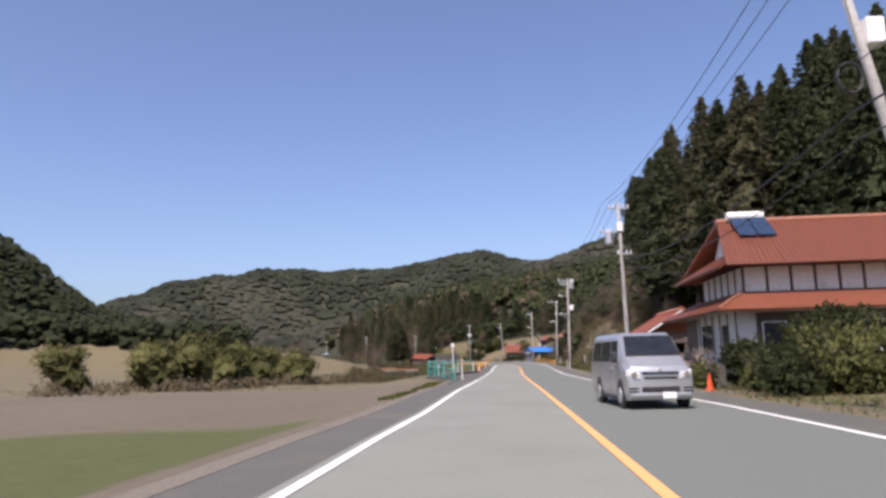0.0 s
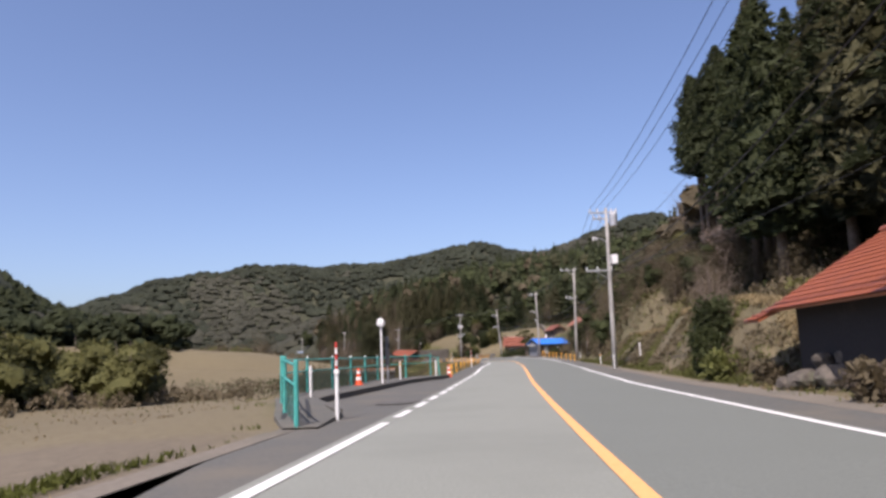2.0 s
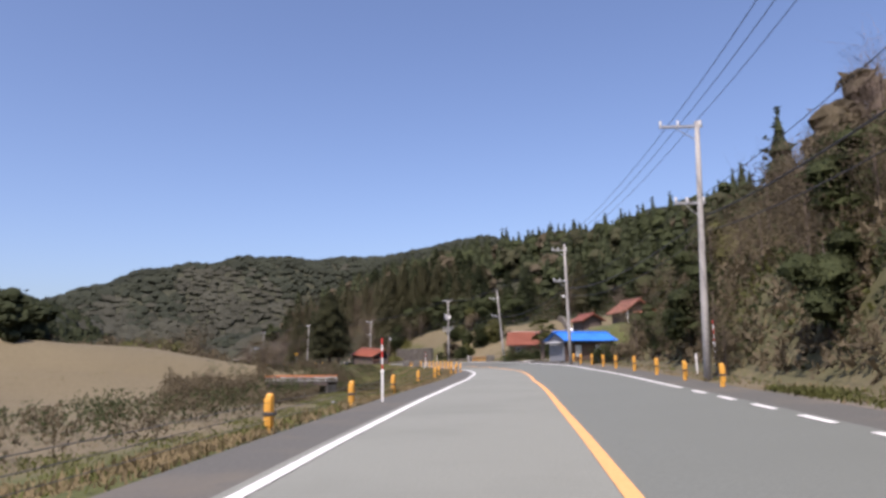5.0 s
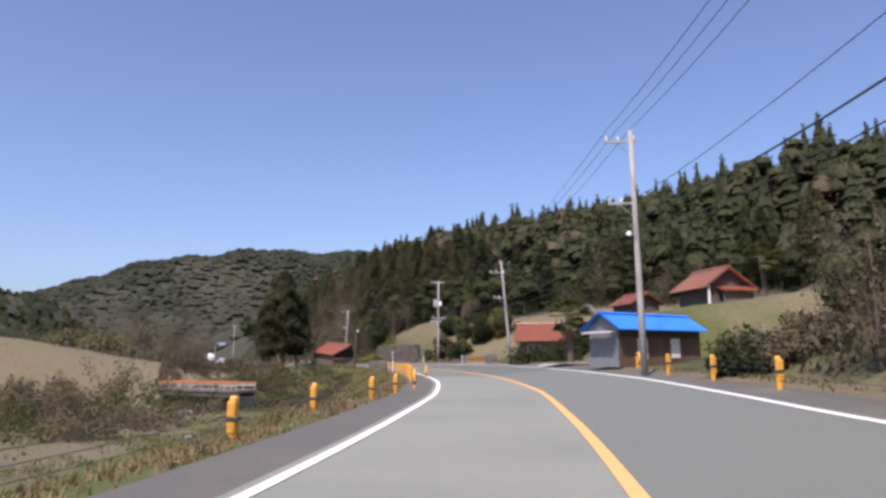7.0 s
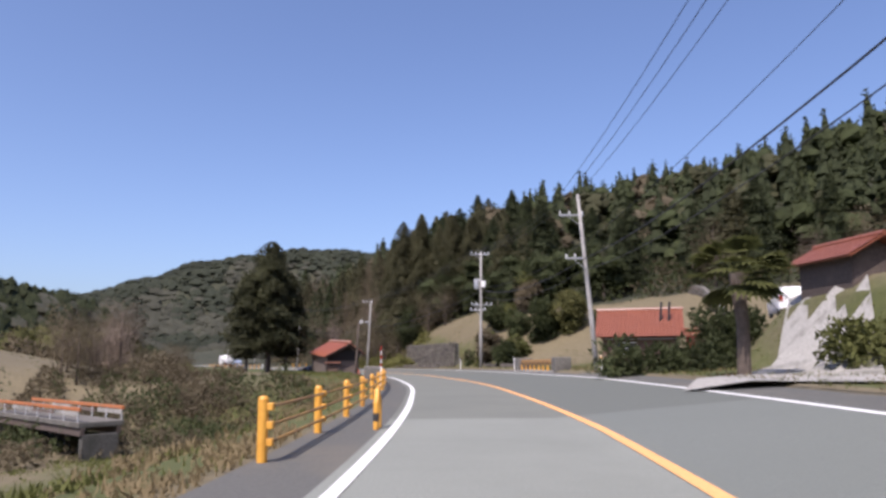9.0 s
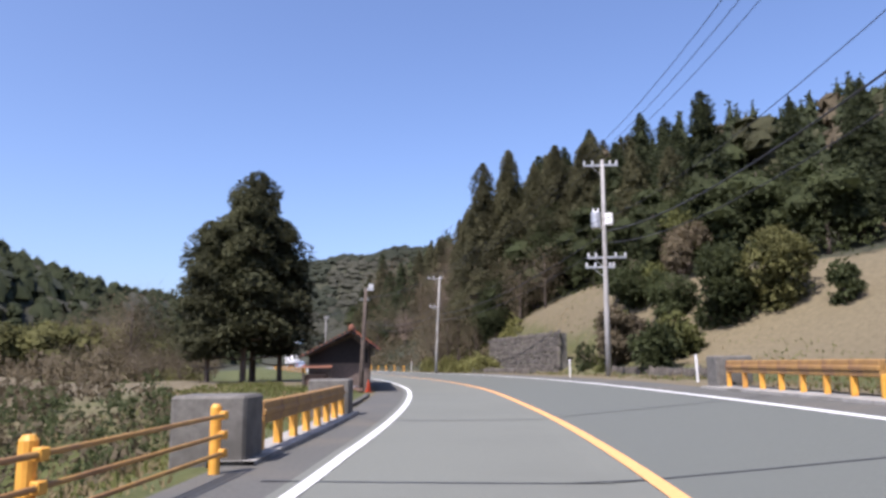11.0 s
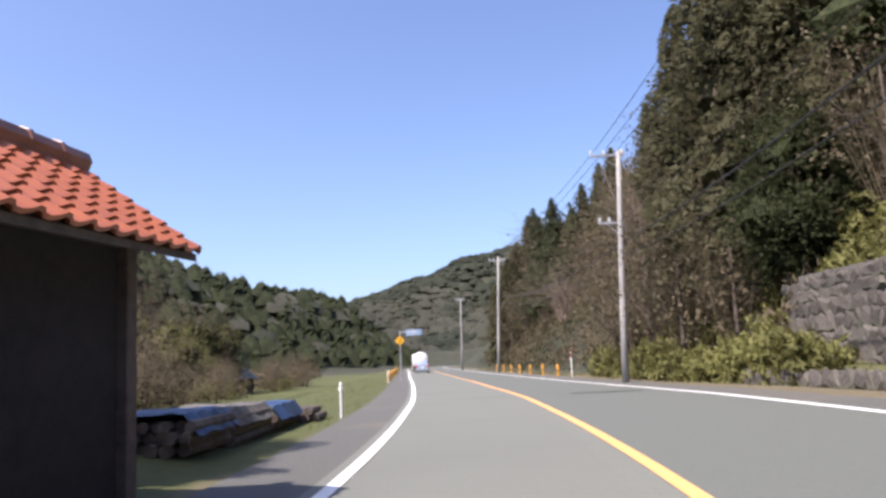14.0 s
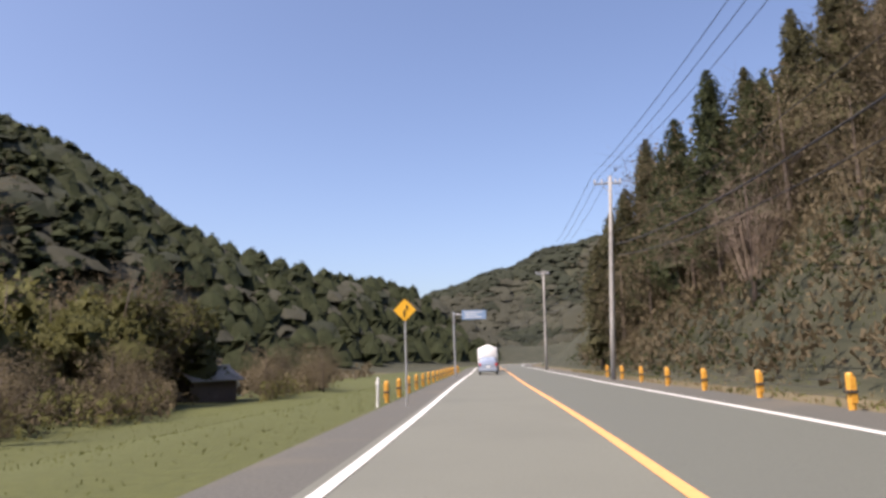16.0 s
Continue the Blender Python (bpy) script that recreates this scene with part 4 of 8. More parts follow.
# the cedars on the spur
for s, lat in zip(*spread(206, 262, 18, 58, 4.9)):
    if on_hill(s, lat) > 1.5 and lat < foot(s) + 12 + 6 * (s > 240):
        if s > 262 or lat - foot(s) < 2.5:
            continue
        plant(pick([fine_cedar, fine_cedar, brown_cedar]), s, lat, RNG.uniform(0.66, 0.82) * (1.1 if s > 244 else 0.86 if s < 238 else 0.95) * (0.85 if lat - foot(s) > 6 else 1.0), wide=1.3)
for s, lat in zip(*spread(150, 212, 38, 74, 5.2)):
    if 0.5 < on_hill(s, lat) < 14:
        plant(pick([cedar_a, cedar_c, leafy, leafy, leafy, brush_tree]), s, lat, RNG.uniform(0.5, 0.72))
# broadleaf and bare trees at the foot of the slopes
for s, lat in zip(*spread(100, 150, 13, 30, 4.6)):
    if on_hill(s, lat) > 0:
        plant(pick([bare, brush_tree, brush_tree, brush_tree, pale]), s, lat, RNG.uniform(0.4, 0.7))
for s, lat in zip(*spread(244, 330, 11, 32, 4.9)):
    if on_hill(s, lat) > 0.5:
        if lat < 19:
            plant(pick([bare, brush_tree, brush_tree, brush_tree]), s, lat, RNG.uniform(0.6, 1.0))
        else:
            kind = pick([brush_tree, brush_tree, fine_cedar, brown_cedar])
            plant(kind, s, lat, RNG.uniform(0.7, 1.0) if kind is brush_tree else RNG.uniform(0.4, 0.6), wide=1.0 if kind is brush_tree else 1.4)
for s, lat in zip(*spread(150, 246, 16, 60, 6.0)):
    if -1.5 < on_hill(s, lat) < 2.5:
        plant(pick([bare, leafy, leafy, brush_tree]), s, lat, RNG.uniform(0.5, 0.8))
for s, lat in zip(*spread(98, 144, 9.9, 21, 3.1)):
    if s > 112 or lat > 12.5:
        plant(pick([brush_tree, brush_tree, brush_tree, leafy]), s, lat, RNG.uniform(0.3, 0.52))
for s, lat in zip(*spread(210, 250, 14, 50, 3.6)):
    if 0.5 < on_hill(s, lat) < 5.0:
        plant(pick([leafy, leafy, leafy, brush_tree]), s, lat, RNG.uniform(0.55, 0.95), wide=1.1)
# left: thickets of bamboo
for s, lat, k in ((58, -30, 0.55), (61, -28, 0.62), (66, -27, 0.6), (70, -26, 0.66), (74, -27, 0.6), (64, -32, 0.7), (78, -29, 0.55), (69, -33, 0.7), (56, -36, 0.6), (73, -36, 0.7), (80, -24, 0.5), (83, -26, 0.6), (87, -27, 0.62), (91, -30, 0.66), (86, -31, 0.7), (95, -33, 0.66), (99, -37, 0.7), (93, -37, 0.7)):
    plant(pale, s, lat, k * 1.2, wide=1.1)
def in_sight_gap(s, lat):
    """A wedge seen from the camera's last place, kept bare to show the hut."""
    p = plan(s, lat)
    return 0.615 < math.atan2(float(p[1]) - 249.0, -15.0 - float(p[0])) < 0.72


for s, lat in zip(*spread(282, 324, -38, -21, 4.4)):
    if in_sight_gap(s, lat):
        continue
    plant(pick([pale, pale, pale, pale, brush_tree]), s, lat, RNG.uniform(1.0, 1.5))
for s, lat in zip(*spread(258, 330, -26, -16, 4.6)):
    if in_sight_gap(s, lat):
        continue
    plant(brush_tree, s, lat, RNG.uniform(0.3, 0.6), wide=1.4)
# thickets by the stream beyond the footbridge
for s, lat in zip(*spread(206, 217, -26, -20, 3.4)):
    plant(pick([brush_tree, brush_tree, brush_tree, bare]), s, lat, RNG.uniform(0.35, 0.62))
# the group of cedars behind the barn
yard_cedar = tree_kind("cedar_tree", "tall dense cedar in the group behind the barn", "tree", trunk_bm(12, 0.2, limbs=14, reach=2.6, rise=0.1, start=0.2), cedar_crown(13.8, 2.85, 5600, 0.15, 0.28, 3, power=0.36, core=0.62), M["cedar_yard"], "cedars by the barn")
yard_cedar.matrix_basis = pose(-12.9, 222.2, -1.6)
for x, y, k in ((-11.7, 224.6, 0.88), (-14.6, 221.0, 0.84), (-13.5, 224.4, 1.12)):
    t = copy_thing(yard_cedar, pose(x, y, -1.6, 0, 0, RNG.uniform(0, 360)))
    t.scale = (k, k, k)

# woods of the middle and far distance
s, lat = spread(-10, 350, 18, 92, 5.4)
k = on_hill(s, lat)
keep = (k > 6) & ~((s > 28) & (s < 110) & (lat < 36)) & ~((s > 206) & (s < 262) & (k < 16)) & ~((s > 244) & (lat < 19)) & ~((s > 150) & (s < 207) & (k < 14))
mixed = RNG.uniform(size=len(s)) < np.where((s > 85) & (s < 160), 0.3, 0.8)
woods("cedar_wood", "dark cedar wood covering the hillside", s[keep & mixed], lat[keep & mixed], lambda: cedar_crown(11.5, 2.9, 60, 0.5, 0.06, 2, segs=8, tiers=5, core=0.86), M["cedar"], 0.65, 0.95)
woods("mixed_wood", "brown and green mixed wood on the hillside", s[keep & ~mixed], lat[keep & ~mixed], lambda: round_crown(8.5, 3.4, 130, 0.38, 0.1, 2, 5, core=0.85), M["dry_leaf"], 0.7, 1.1)
s, lat = spread(150, 300, 40, 112, 4.6)
keep = (on_hill(s, lat) > 9) & ~((s > 244) & (on_hill(s, lat) < 24))
pine = RNG.uniform(size=len(s)) < 0.22
brown = RNG.uniform(size=len(s)) < 0.4
woods("cedar_wood", "cedars among the wood above the farmhouse", s[keep & pine], lat[keep & pine], lambda: cedar_crown(11.0, 2.9, 110, 0.4, 0.05, 2, segs=9, tiers=6, core=0.86), M["cedar"], 0.7, 1.05)
woods("mixed_wood", "dense evergreen wood above the farmhouse", s[keep & ~pine & ~brown], lat[keep & ~pine & ~brown], lambda: round_crown(7.5, 3.7, 130, 0.38, 0.05, 2, 6, core=0.85), M["evergreen"], 0.7, 1.05)
woods("mixed_wood", "brownish mixed wood above the farmhouse", s[keep & ~pine & brown], lat[keep & ~pine & brown], lambda: round_crown(7.5, 3.7, 130, 0.38, 0.05, 2, 6, core=0.85), M["mixed_leaf"], 0.7, 1.05)
s, lat = spread(84, 420, 90, 160, 6.2)
woods("cedar_wood", "dark wood over the crest of the hill", s, lat, lambda: cedar_crown(11, 3.4, 24, 0.6, 0.05, 2, segs=6, tiers=3, core=0.95), M["cedar"], 0.7, 1.05, even=0.4)
s, lat = spread(60, 520, -270, -42, 5.4)
z = ground_z(s, lat)
keep = (z > np.where(lat > -80, np.where(s > 280, 0.6, 4.0), 6.0)) & ~((s < 258) & (lat > -56))
close = keep & (lat > -125) & (s < 400)
woods("cedar_wood", "dark wooded hill across the valley", s[keep & ~close], lat[keep & ~close], lambda: canopy(7.2, 3.9, 18, 0.45), M["cedar"], 0.75, 1.1, even=0.5)
woods("cedar_wood", "near edge of the dark wooded hill across the valley", s[close], lat[close], lambda: round_crown(7.0, 3.7, 130, 0.36, 0.0, 2, 5, core=0.88), M["cedar"], 0.75, 1.1, even=0.3)
# the far mountainsides: plantations of dark cedar among brown leafless wood
s, lat = spread(380, 1000, -500, 360, 8.2)
z = ground_z(s, lat)
keep = (z > 7) & ((np.abs(lat) > 12) | (s > 462))
xy = plan(s, lat)
pine = wave(xy[:, 0], xy[:, 1], 0.017, 2.1) + 0.35 * wave(xy[:, 0], xy[:, 1], 0.06, 0.7) + 0.012 * (z - 45) + RNG.normal(size=len(s)) * 0.12 > -0.1
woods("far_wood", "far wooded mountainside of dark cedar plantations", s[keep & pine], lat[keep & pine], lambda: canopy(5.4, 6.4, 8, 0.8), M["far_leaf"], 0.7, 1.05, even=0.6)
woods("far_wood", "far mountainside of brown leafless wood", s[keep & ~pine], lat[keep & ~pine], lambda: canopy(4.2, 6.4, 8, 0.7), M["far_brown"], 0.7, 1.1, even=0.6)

# ---- buildings ----
def tiled_slope(p0, p1, q0, q1, tile=0.28, rows=None, thick=0.07):
    """A roof slope of overlapping waved tiles over a slab: eave from p0 to p1, ridge from q0 to q1."""
    p0, p1, q0, q1 = (Vector(a) for a in (p0, p1, q0, q1))
    nrm = (p1 - p0).cross(q0 - p0).normalized()
    if nrm.z < 0:
        nrm = -nrm
    cols = max(2, int((p1 - p0).length / tile)) * 4
    rows = rows or max(2, int((q0 - p0).length / 0.3))
    v, f = [], []
    for r in range(rows):
        for e in (0, 1):
            u = (r + e) / rows
            lift = 0.035 if e == 0 else 0.0
            for c in range(cols + 1):
                a = c / cols
                base = (p0.lerp(p1, a)).lerp(q0.lerp(q1, a), u)
                v.append(base + nrm * (thick + lift + 0.028 * (0.5 + 0.5 * math.cos(2 * math.pi * c / 4))))
    w = cols + 1
    for r in range(rows * 2 - 1):
        for c in range(cols):
            i = r * w + c
            f.append((i, i + 1, i + w + 1, i + w))
    bm = bmesh.new()
    vs = [bm.verts.new(a) for a in v]
    for a in f:
        bm.faces.new([vs[i] for i in a])
    a = [bm.verts.new(p) for p in (p0, p1, q1, q0)]
    b = [bm.verts.new(p + nrm * thick) for p in (p0, p1, q1, q0)]
    bm.faces.new(a)
    bm.faces.new(b)
    for i in range(4):
        bm.faces.new((a[i], a[(i + 1) % 4], b[(i + 1) % 4], b[i]))
    return bm


def ridge_cap(a, b, r=0.11, n=None):
    """A row of round ridge tiles with raised joints."""
    a, b = Vector(a), Vector(b)
    n = n or max(3, int((b - a).length / 0.45))
    pts, rad = [], []
    for i in range(n):
        for u, k in ((0.0, 1.12), (0.12, 1.12), (0.14, 1.0), (0.98, 1.0)):
            pts.append(a.lerp(b, (i + u) / n))
            rad.append(r * k)
    return tube(pts, rad, 8)


def framed_window(parent, x0, x1, z0, z1, y, panes=2, name="window", out=-1):
    """A window in a wall that faces local -y (or +y)."""
    f = 0.05
    w = part(name, box((x0, y, z0), (x1, y + out * 0.02, z1)), M["window_glass"], parent, "dark reflecting window panes")
    bm = bmesh.new()
    for lo, hi in (((x0 - f, z0 - f), (x1 + f, z0)), ((x0 - f, z1), (x1 + f, z1 + f)), ((x0 - f, z0), (x0, z1)), ((x1, z0), (x1 + f, z1))):
        add_box(bm, (lo[0], y, lo[1]), (hi[0], y + out * 0.06, hi[1]))
    for k in range(1, panes):
        x = x0 + (x1 - x0) * k / panes
        add_box(bm, (x - 0.02, y, z0), (x + 0.02, y + out * 0.05, z1))
    part("window_frame", bm, M["white_board"], w)
    return w


def wall_box(parent, lo, hi, material, name="wall", label="", bevel=0.0):
    return part(name, box(lo, hi, bevel), material, parent, label)


def boards(parent, x0, x1, z0, z1, y, wide, material, out=-1, name="board", gap=0.012):
    """Upright boards on a wall that faces local -y, each its own piece."""
    n = max(1, round((x1 - x0) / wide))
    k = (x1 - x0) / n
    me = None
    for i in range(n):
        if me is None:
            ob = part(name, box((-k / 2 + gap / 2, 0, 0), (k / 2 - gap / 2, out * 0.03, z1 - z0), 0.004), material, parent)
            me = ob.data
        else:
            ob = link(name, me, parent)
        ob.matrix_basis = pose(x0 + k * (i + 0.5), y + out * 0.006 * (i % 2), z0)


# the big farmhouse with red-brown tile roofs
def farmhouse():
    h = thing("farmhouse", "two-storey white-plastered farmhouse with red-brown tiled roofs", "house", (14.9, 36.2, 0.35), -5)
    W, D = 11.0, 10.0
    wall_box(h, (0, 0, 0), (W, D, 3.2), M["plaster"], "ground_floor_wall", "white plaster over a grey base")
    wall_box(h, (-0.02, -0.02, 0), (W + 0.02, D + 0.02, 0.75), M["grey_plaster"], "base_wall")
    wall_box(h, (0.7, 0.8, 3.2), (W - 0.7, D - 1.8, 5.4), M["plaster"], "upper_wall")
    # posts showing through the plaster, front and roadside
    for k in range(9):
        x = 0.7 + (W - 1.4) * k / 8
        wall_box(h, (x - 0.07, 0.76, 4.1), (x + 0.07, 0.81, 5.4), M["dark_timber"], "timber_post")
    for k in range(7):
        y = 0.8 + (D - 2.6) * k / 6
        wall_box(h, (0.66, y - 0.07, 4.1), (0.71, y + 0.07, 5.4), M["dark_timber"], "timber_post")
    for k in range(8):
        y = 0.2 + (D - 0.4) * k / 7
        wall_box(h, (-0.05, y - 0.06, 0.75), (0.0, y + 0.06, 3.1), M["dark_timber"], "timber_post")
    wall_box(h, (0.64, 0.74, 4.02), (W - 0.64, 0.8, 4.14), M["dark_timber"], "timber_beam")
    wall_box(h, (0.64, 0.8, 4.02), (0.69, D - 1.8, 4.14), M["dark_timber"], "timber_beam")
    for y0, y1, z0, z1 in ((1.5, 2.6, 1.3, 2.5), (4.6, 6.6, 1.2, 2.6)):
        w = part("window", box((-0.03, y0, z0), (0.0, y1, z1)), M["window_glass"], h, "dark window")
        part("window_frame", box((-0.06, y0 - 0.06, z0 - 0.08), (0.0, y1 + 0.06, z0)), M["dark_timber"], w)
    # Dark panel puts the eave and recess shade into the front's colour.
    wall_box(h, (0.9, -0.05, 0.0), (W - 0.1, 0.0, 3.0), M["dark_timber"], "front_wall", "dark front panel for the shaded recess under the eave")
    framed_window(h, 1.2, 3.4, 1.0, 2.5, -0.07)
    framed_window(h, 5.0, 8.4, 0.9, 2.5, -0.07, 4)
    wall_box(h, (-0.06, 7.6, 0.0), (0.02, D, 3.1), M["mud_wall"], "mud_wall", "brown mud-plastered end wall")
    # lower skirt roof all round
    o, zi, zo = 1.25, 4.0, 3.05
    ring = [(-o, -o), (W + o, -o), (W + o, D + o), (-o, D + o)]
    inner = [(0.6, 0.7), (W - 0.6, 0.7), (W - 0.6, D - 1.7), (0.6, D - 1.7)]
    for i in range(4):
        a, b, c, d = ring[i], ring[(i + 1) % 4], inner[i], inner[(i + 1) % 4]
        n = Vector((b[0] - a[0], b[1] - a[1], 0))
        part("skirt_roof", tiled_slope((*a, zo), (*b, zo), (*c, zi), (*d, zi)), M["red_tile"], h)
        part("hip_ridge", ridge_cap((*a, zo + 0.12), (*c, zi + 0.12), 0.1), M["brown_tile"], h)
    # upper roof: hipped below, gabled above
    e0, e1, z0, z1, z2 = -0.45, W + 0.45, 5.35, 6.5, 8.35
    y0, y1, ym = -0.4, D - 0.6, (D - 1.0) / 2
    gx0, gx1 = 1.2, W - 1.2
    part("main_roof", tiled_slope((e0, y0, z0), (e1, y0, z0), (gx0 - 0.5, ym, z2), (gx1 + 0.5, ym, z2)), M["red_tile"], h)
    part("main_roof", tiled_slope((e1, y1, z0), (e0, y1, z0), (gx1 + 0.5, ym, z2), (gx0 - 0.5, ym, z2)), M["red_tile"], h)
    for x, xi, sg in ((e0, gx0, -1), (e1, gx1, 1)):
        part("end_roof", tiled_slope((x + sg * 0.3, y1, z0 - 0.1), (x + sg * 0.3, y0, z0 - 0.1), (xi, ym + 1.7, z1), (xi, ym - 1.7, z1)), M["red_tile"], h)
        bm = bmesh.new()
        add_prism(bm, [(-2.3, z1 - 0.4), (2.3, z1 - 0.4), (0, z2 - 0.1)], 0, 0.2)
        g = part("gable_wall", bm, M["plaster"], h)
        g.matrix_basis = pose(xi, ym, 0, 0, 0, 90)
    part("main_ridge", ridge_cap((gx0 - 0.55, ym, z2 + 0.12), (gx1 + 0.55, ym, z2 + 0.12), 0.17), M["brown_tile"], h)
    # solar water heater on the road end of the roof
    t = Vector((0, 4.9, 3.0)).normalized()
    b = thing("solar_heater", "solar water heater with a white tank on the tiled roof", "solar heater", (14.9, 36.2, 0.35), -5)
    bm = tube([(1.2, ym - 0.3, 8.72), (3.2, ym - 0.3, 8.72)], 0.24, 12)
    part("tank", bm, M["white_board"], b)
    for k in (0, 1):
        x = 1.25 + k * 1.0
        bm = bmesh.new()
        p = [Vector((x, ym - 2.2, 7.25)), Vector((x + 0.92, ym - 2.2, 7.25)), Vector((x + 0.92, ym - 0.5, 8.52)), Vector((x, ym - 0.5, 8.52))]
        n = (p[1] - p[0]).cross(p[3] - p[0]).normalized() * 0.09
        vs = [bm.verts.new(q) for q in p] + [bm.verts.new(q + n) for q in p]
        for f in ((0, 1, 2, 3), (4, 5, 6, 7), (0, 1, 5, 4), (1, 2, 6, 5), (2, 3, 7, 6), (3, 0, 4, 7)):
            bm.faces.new([vs[i] for i in f])
        part("collector", bm, M["solar"], b)
    for x in (1.3, 3.1):
        part("stand", box((x - 0.03, ym - 0.36, 8.0), (x + 0.03, ym - 0.28, 8.6)), M["galvanised"], b)


farmhouse()


def tile_garage():
    g = thing("garage", "low timber garage with a bright orange tiled roof", "garage", (13.7, 50.4, 0.22), -5)
    W, D, ze, zr = 6.2, 7.6, 2.15, 4.15
    # Black wall stands for the unlit inside seen through the open side.
    wall_box(g, (0, 0.5, 0), (0.14, D, ze), M["black_board_shade"], "side_wall", "near-black wall standing in for the dark open side")
    wall_box(g, (W - 0.14, 0.5, 0), (W, D, ze), M["dark_timber"], "side_wall")
    wall_box(g, (0.14, D - 0.14, 0), (W - 0.14, D, ze), M["dark_timber"], "back_wall")
    bm = prism([(0.0, ze), (W, ze), (W / 2, zr - 0.15)], 0.7, 0.85)
    part("gable_wall", bm, M["mud_wall"], g)
    bm = prism([(0.9, ze + 0.55), (W - 0.9, ze + 0.55), (W / 2, zr - 0.35)], 0.62, 0.7)
    part("gable_panel", bm, M["orange_tile"], g, "small tiled pent in the gable")
    for x in (0.1, 1.9, 3.4, W - 0.1):
        part("post", box((x - 0.09, 0.5, 0), (x + 0.09, 0.68, ze + 0.1), 0.01), M["dark_timber"], g)
    part("front_beam", box((0, 0.46, ze - 0.2), (W, 0.7, ze + 0.02), 0.01), M["dark_timber"], g)
    part("white_panel", box((0.35, 0.4, 0.35), (0.85, 0.46, 1.7), 0.01), M["white_board"], g, "white board leaning at the post")
    part("fence_panel", box((1.95, 0.3, 0), (4.6, 0.36, 1.25), 0.01), M["brown_board"], g)
    part("door", box((3.5, 0.9, 0), (6.0, 0.98, 2.0), 0.01), M["brown_board"], g)
    o = 0.65
    part("roof_slope", tiled_slope((-o, -0.3, ze - 0.28), (-o, D + 0.5, ze - 0.28), (W / 2, -0.3, zr), (W / 2, D + 0.5, zr)), M["orange_tile"], g)
    part("roof_slope", tiled_slope((W + o, D + 0.5, ze - 0.28), (W + o, -0.3, ze - 0.28), (W / 2, D + 0.5, zr), (W / 2, -0.3, zr)), M["orange_tile"], g)
    part("ridge", ridge_cap((W / 2, -0.35, zr + 0.13), (W / 2, D + 0.55, zr + 0.13), 0.13), M["orange_tile"], g)
    part("rear_roof", tiled_slope((-o - 0.3, D + 0.5, ze - 0.55), (-o - 0.3, D + 1.8, ze - 0.55), (1.6, D + 0.5, ze + 0.6), (1.6, D + 1.8, ze + 0.6)), M["orange_tile"], g)
    for x in (-o, W + o):
        bm = bmesh.new()
        a, b = Vector((x, -0.32, ze - 0.3)), Vector((W / 2, -0.32, zr))
        add_tube(bm, [a, b], 0.08, 4)
        part("verge_board", bm, M["grey_board"], g)


tile_garage()


def blue_shed():
    s = thing("blue_roofed_shed", "small shed with a bright blue metal roof and white doors", "shed", (20.1, 159.2, 0.84), 41.0)
    L, W, ze, zr = 7.8, 1.9, 1.98, 2.7
    wall_box(s, (0, 0, -0.2), (L, 0.1, ze), M["brown_board"], "front_wall", "brown board wall")
    wall_box(s, (0, W - 0.1, -0.2), (L, W, ze), M["brown_board"], "back_wall")
    wall_box(s, (L - 0.1, 0.1, -0.2), (L, W - 0.1, ze), M["brown_board"], "end_wall")
    part("gable_wall", prism([(0, -0.2), (W, -0.2), (W, ze - 0.05), (W / 2, zr - 0.12), (0, ze - 0.05)], 0, 0.1), M["sheet_grey"], s, "grey sheet-metal gable wall").matrix_basis = pose(0.0, 0, 0, 0, 0, 90)
    part("gable_wall", prism([(0, ze), (W, ze), (W / 2, zr - 0.12)], -L, -L + 0.1), M["brown_board"], s).matrix_basis = pose(0.0, 0, 0, 0, 0, 90)
    boards(s, 0.06, L, -0.18, ze - 0.62, 0.0, 0.36, M["brown_board"])
    # Dark strip puts the eave's shade into the wall colour.
    wall_box(s, (0, -0.03, ze - 0.6), (L, 0.0, ze), M["dark_timber"], "upper_band", "dark strip painting the eave's shade on the wall")
    for x in (1.55, 4.7):
        part("door", box((x, -0.075, 0.22), (x + 0.88, -0.035, ze - 0.66), 0.008), M["white_board"], s, "white plank door")
    o = 0.45
    for a, b in ((-o, W / 2), (W + o, W / 2)):
        z0 = ze - 0.2 + 0.0
        bm = bmesh.new()
        n = 26
        x0, x1 = -0.5, L + 0.35
        rows = []
        for k in range(n * 4 + 1):
            x = x0 + (x1 - x0) * k / (n * 4)
            h = 0.03 * (k % 4 in (1, 2))
            rows.append((bm.verts.new((x, a, z0 + h)), bm.verts.new((x, b, zr + h)), bm.verts.new((x, a, z0 - 0.04)), bm.verts.new((x, b, zr - 0.04))))
        for p, q in zip(rows, rows[1:]):
            bm.faces.new((p[0], q[0], q[1], p[1]))
            bm.faces.new((p[2], p[3], q[3], q[2]))
            bm.faces.new((p[0], p[2], q[2], q[0]))
        part("roof_sheet", bm, M["blue_sheet"], s, "bright blue ribbed metal sheet")
    part("ridge_cap", prism([(W / 2 - 0.18, zr - 0.02), (W / 2, zr + 0.08), (W / 2 + 0.18, zr - 0.02)], -(L + 0.36), 0.51), M["blue_sheet"], s).matrix_basis = pose(0, 0, 0, 0, 0, 90)
    part("awning", box((-0.6, 0.0, 1.66), (-0.06, W, 1.73), 0.01, pose(0, 0, 0, 0, -8, 0)), M["grey_board"], s, "pale grey awning over the gable wall")


blue_shed()


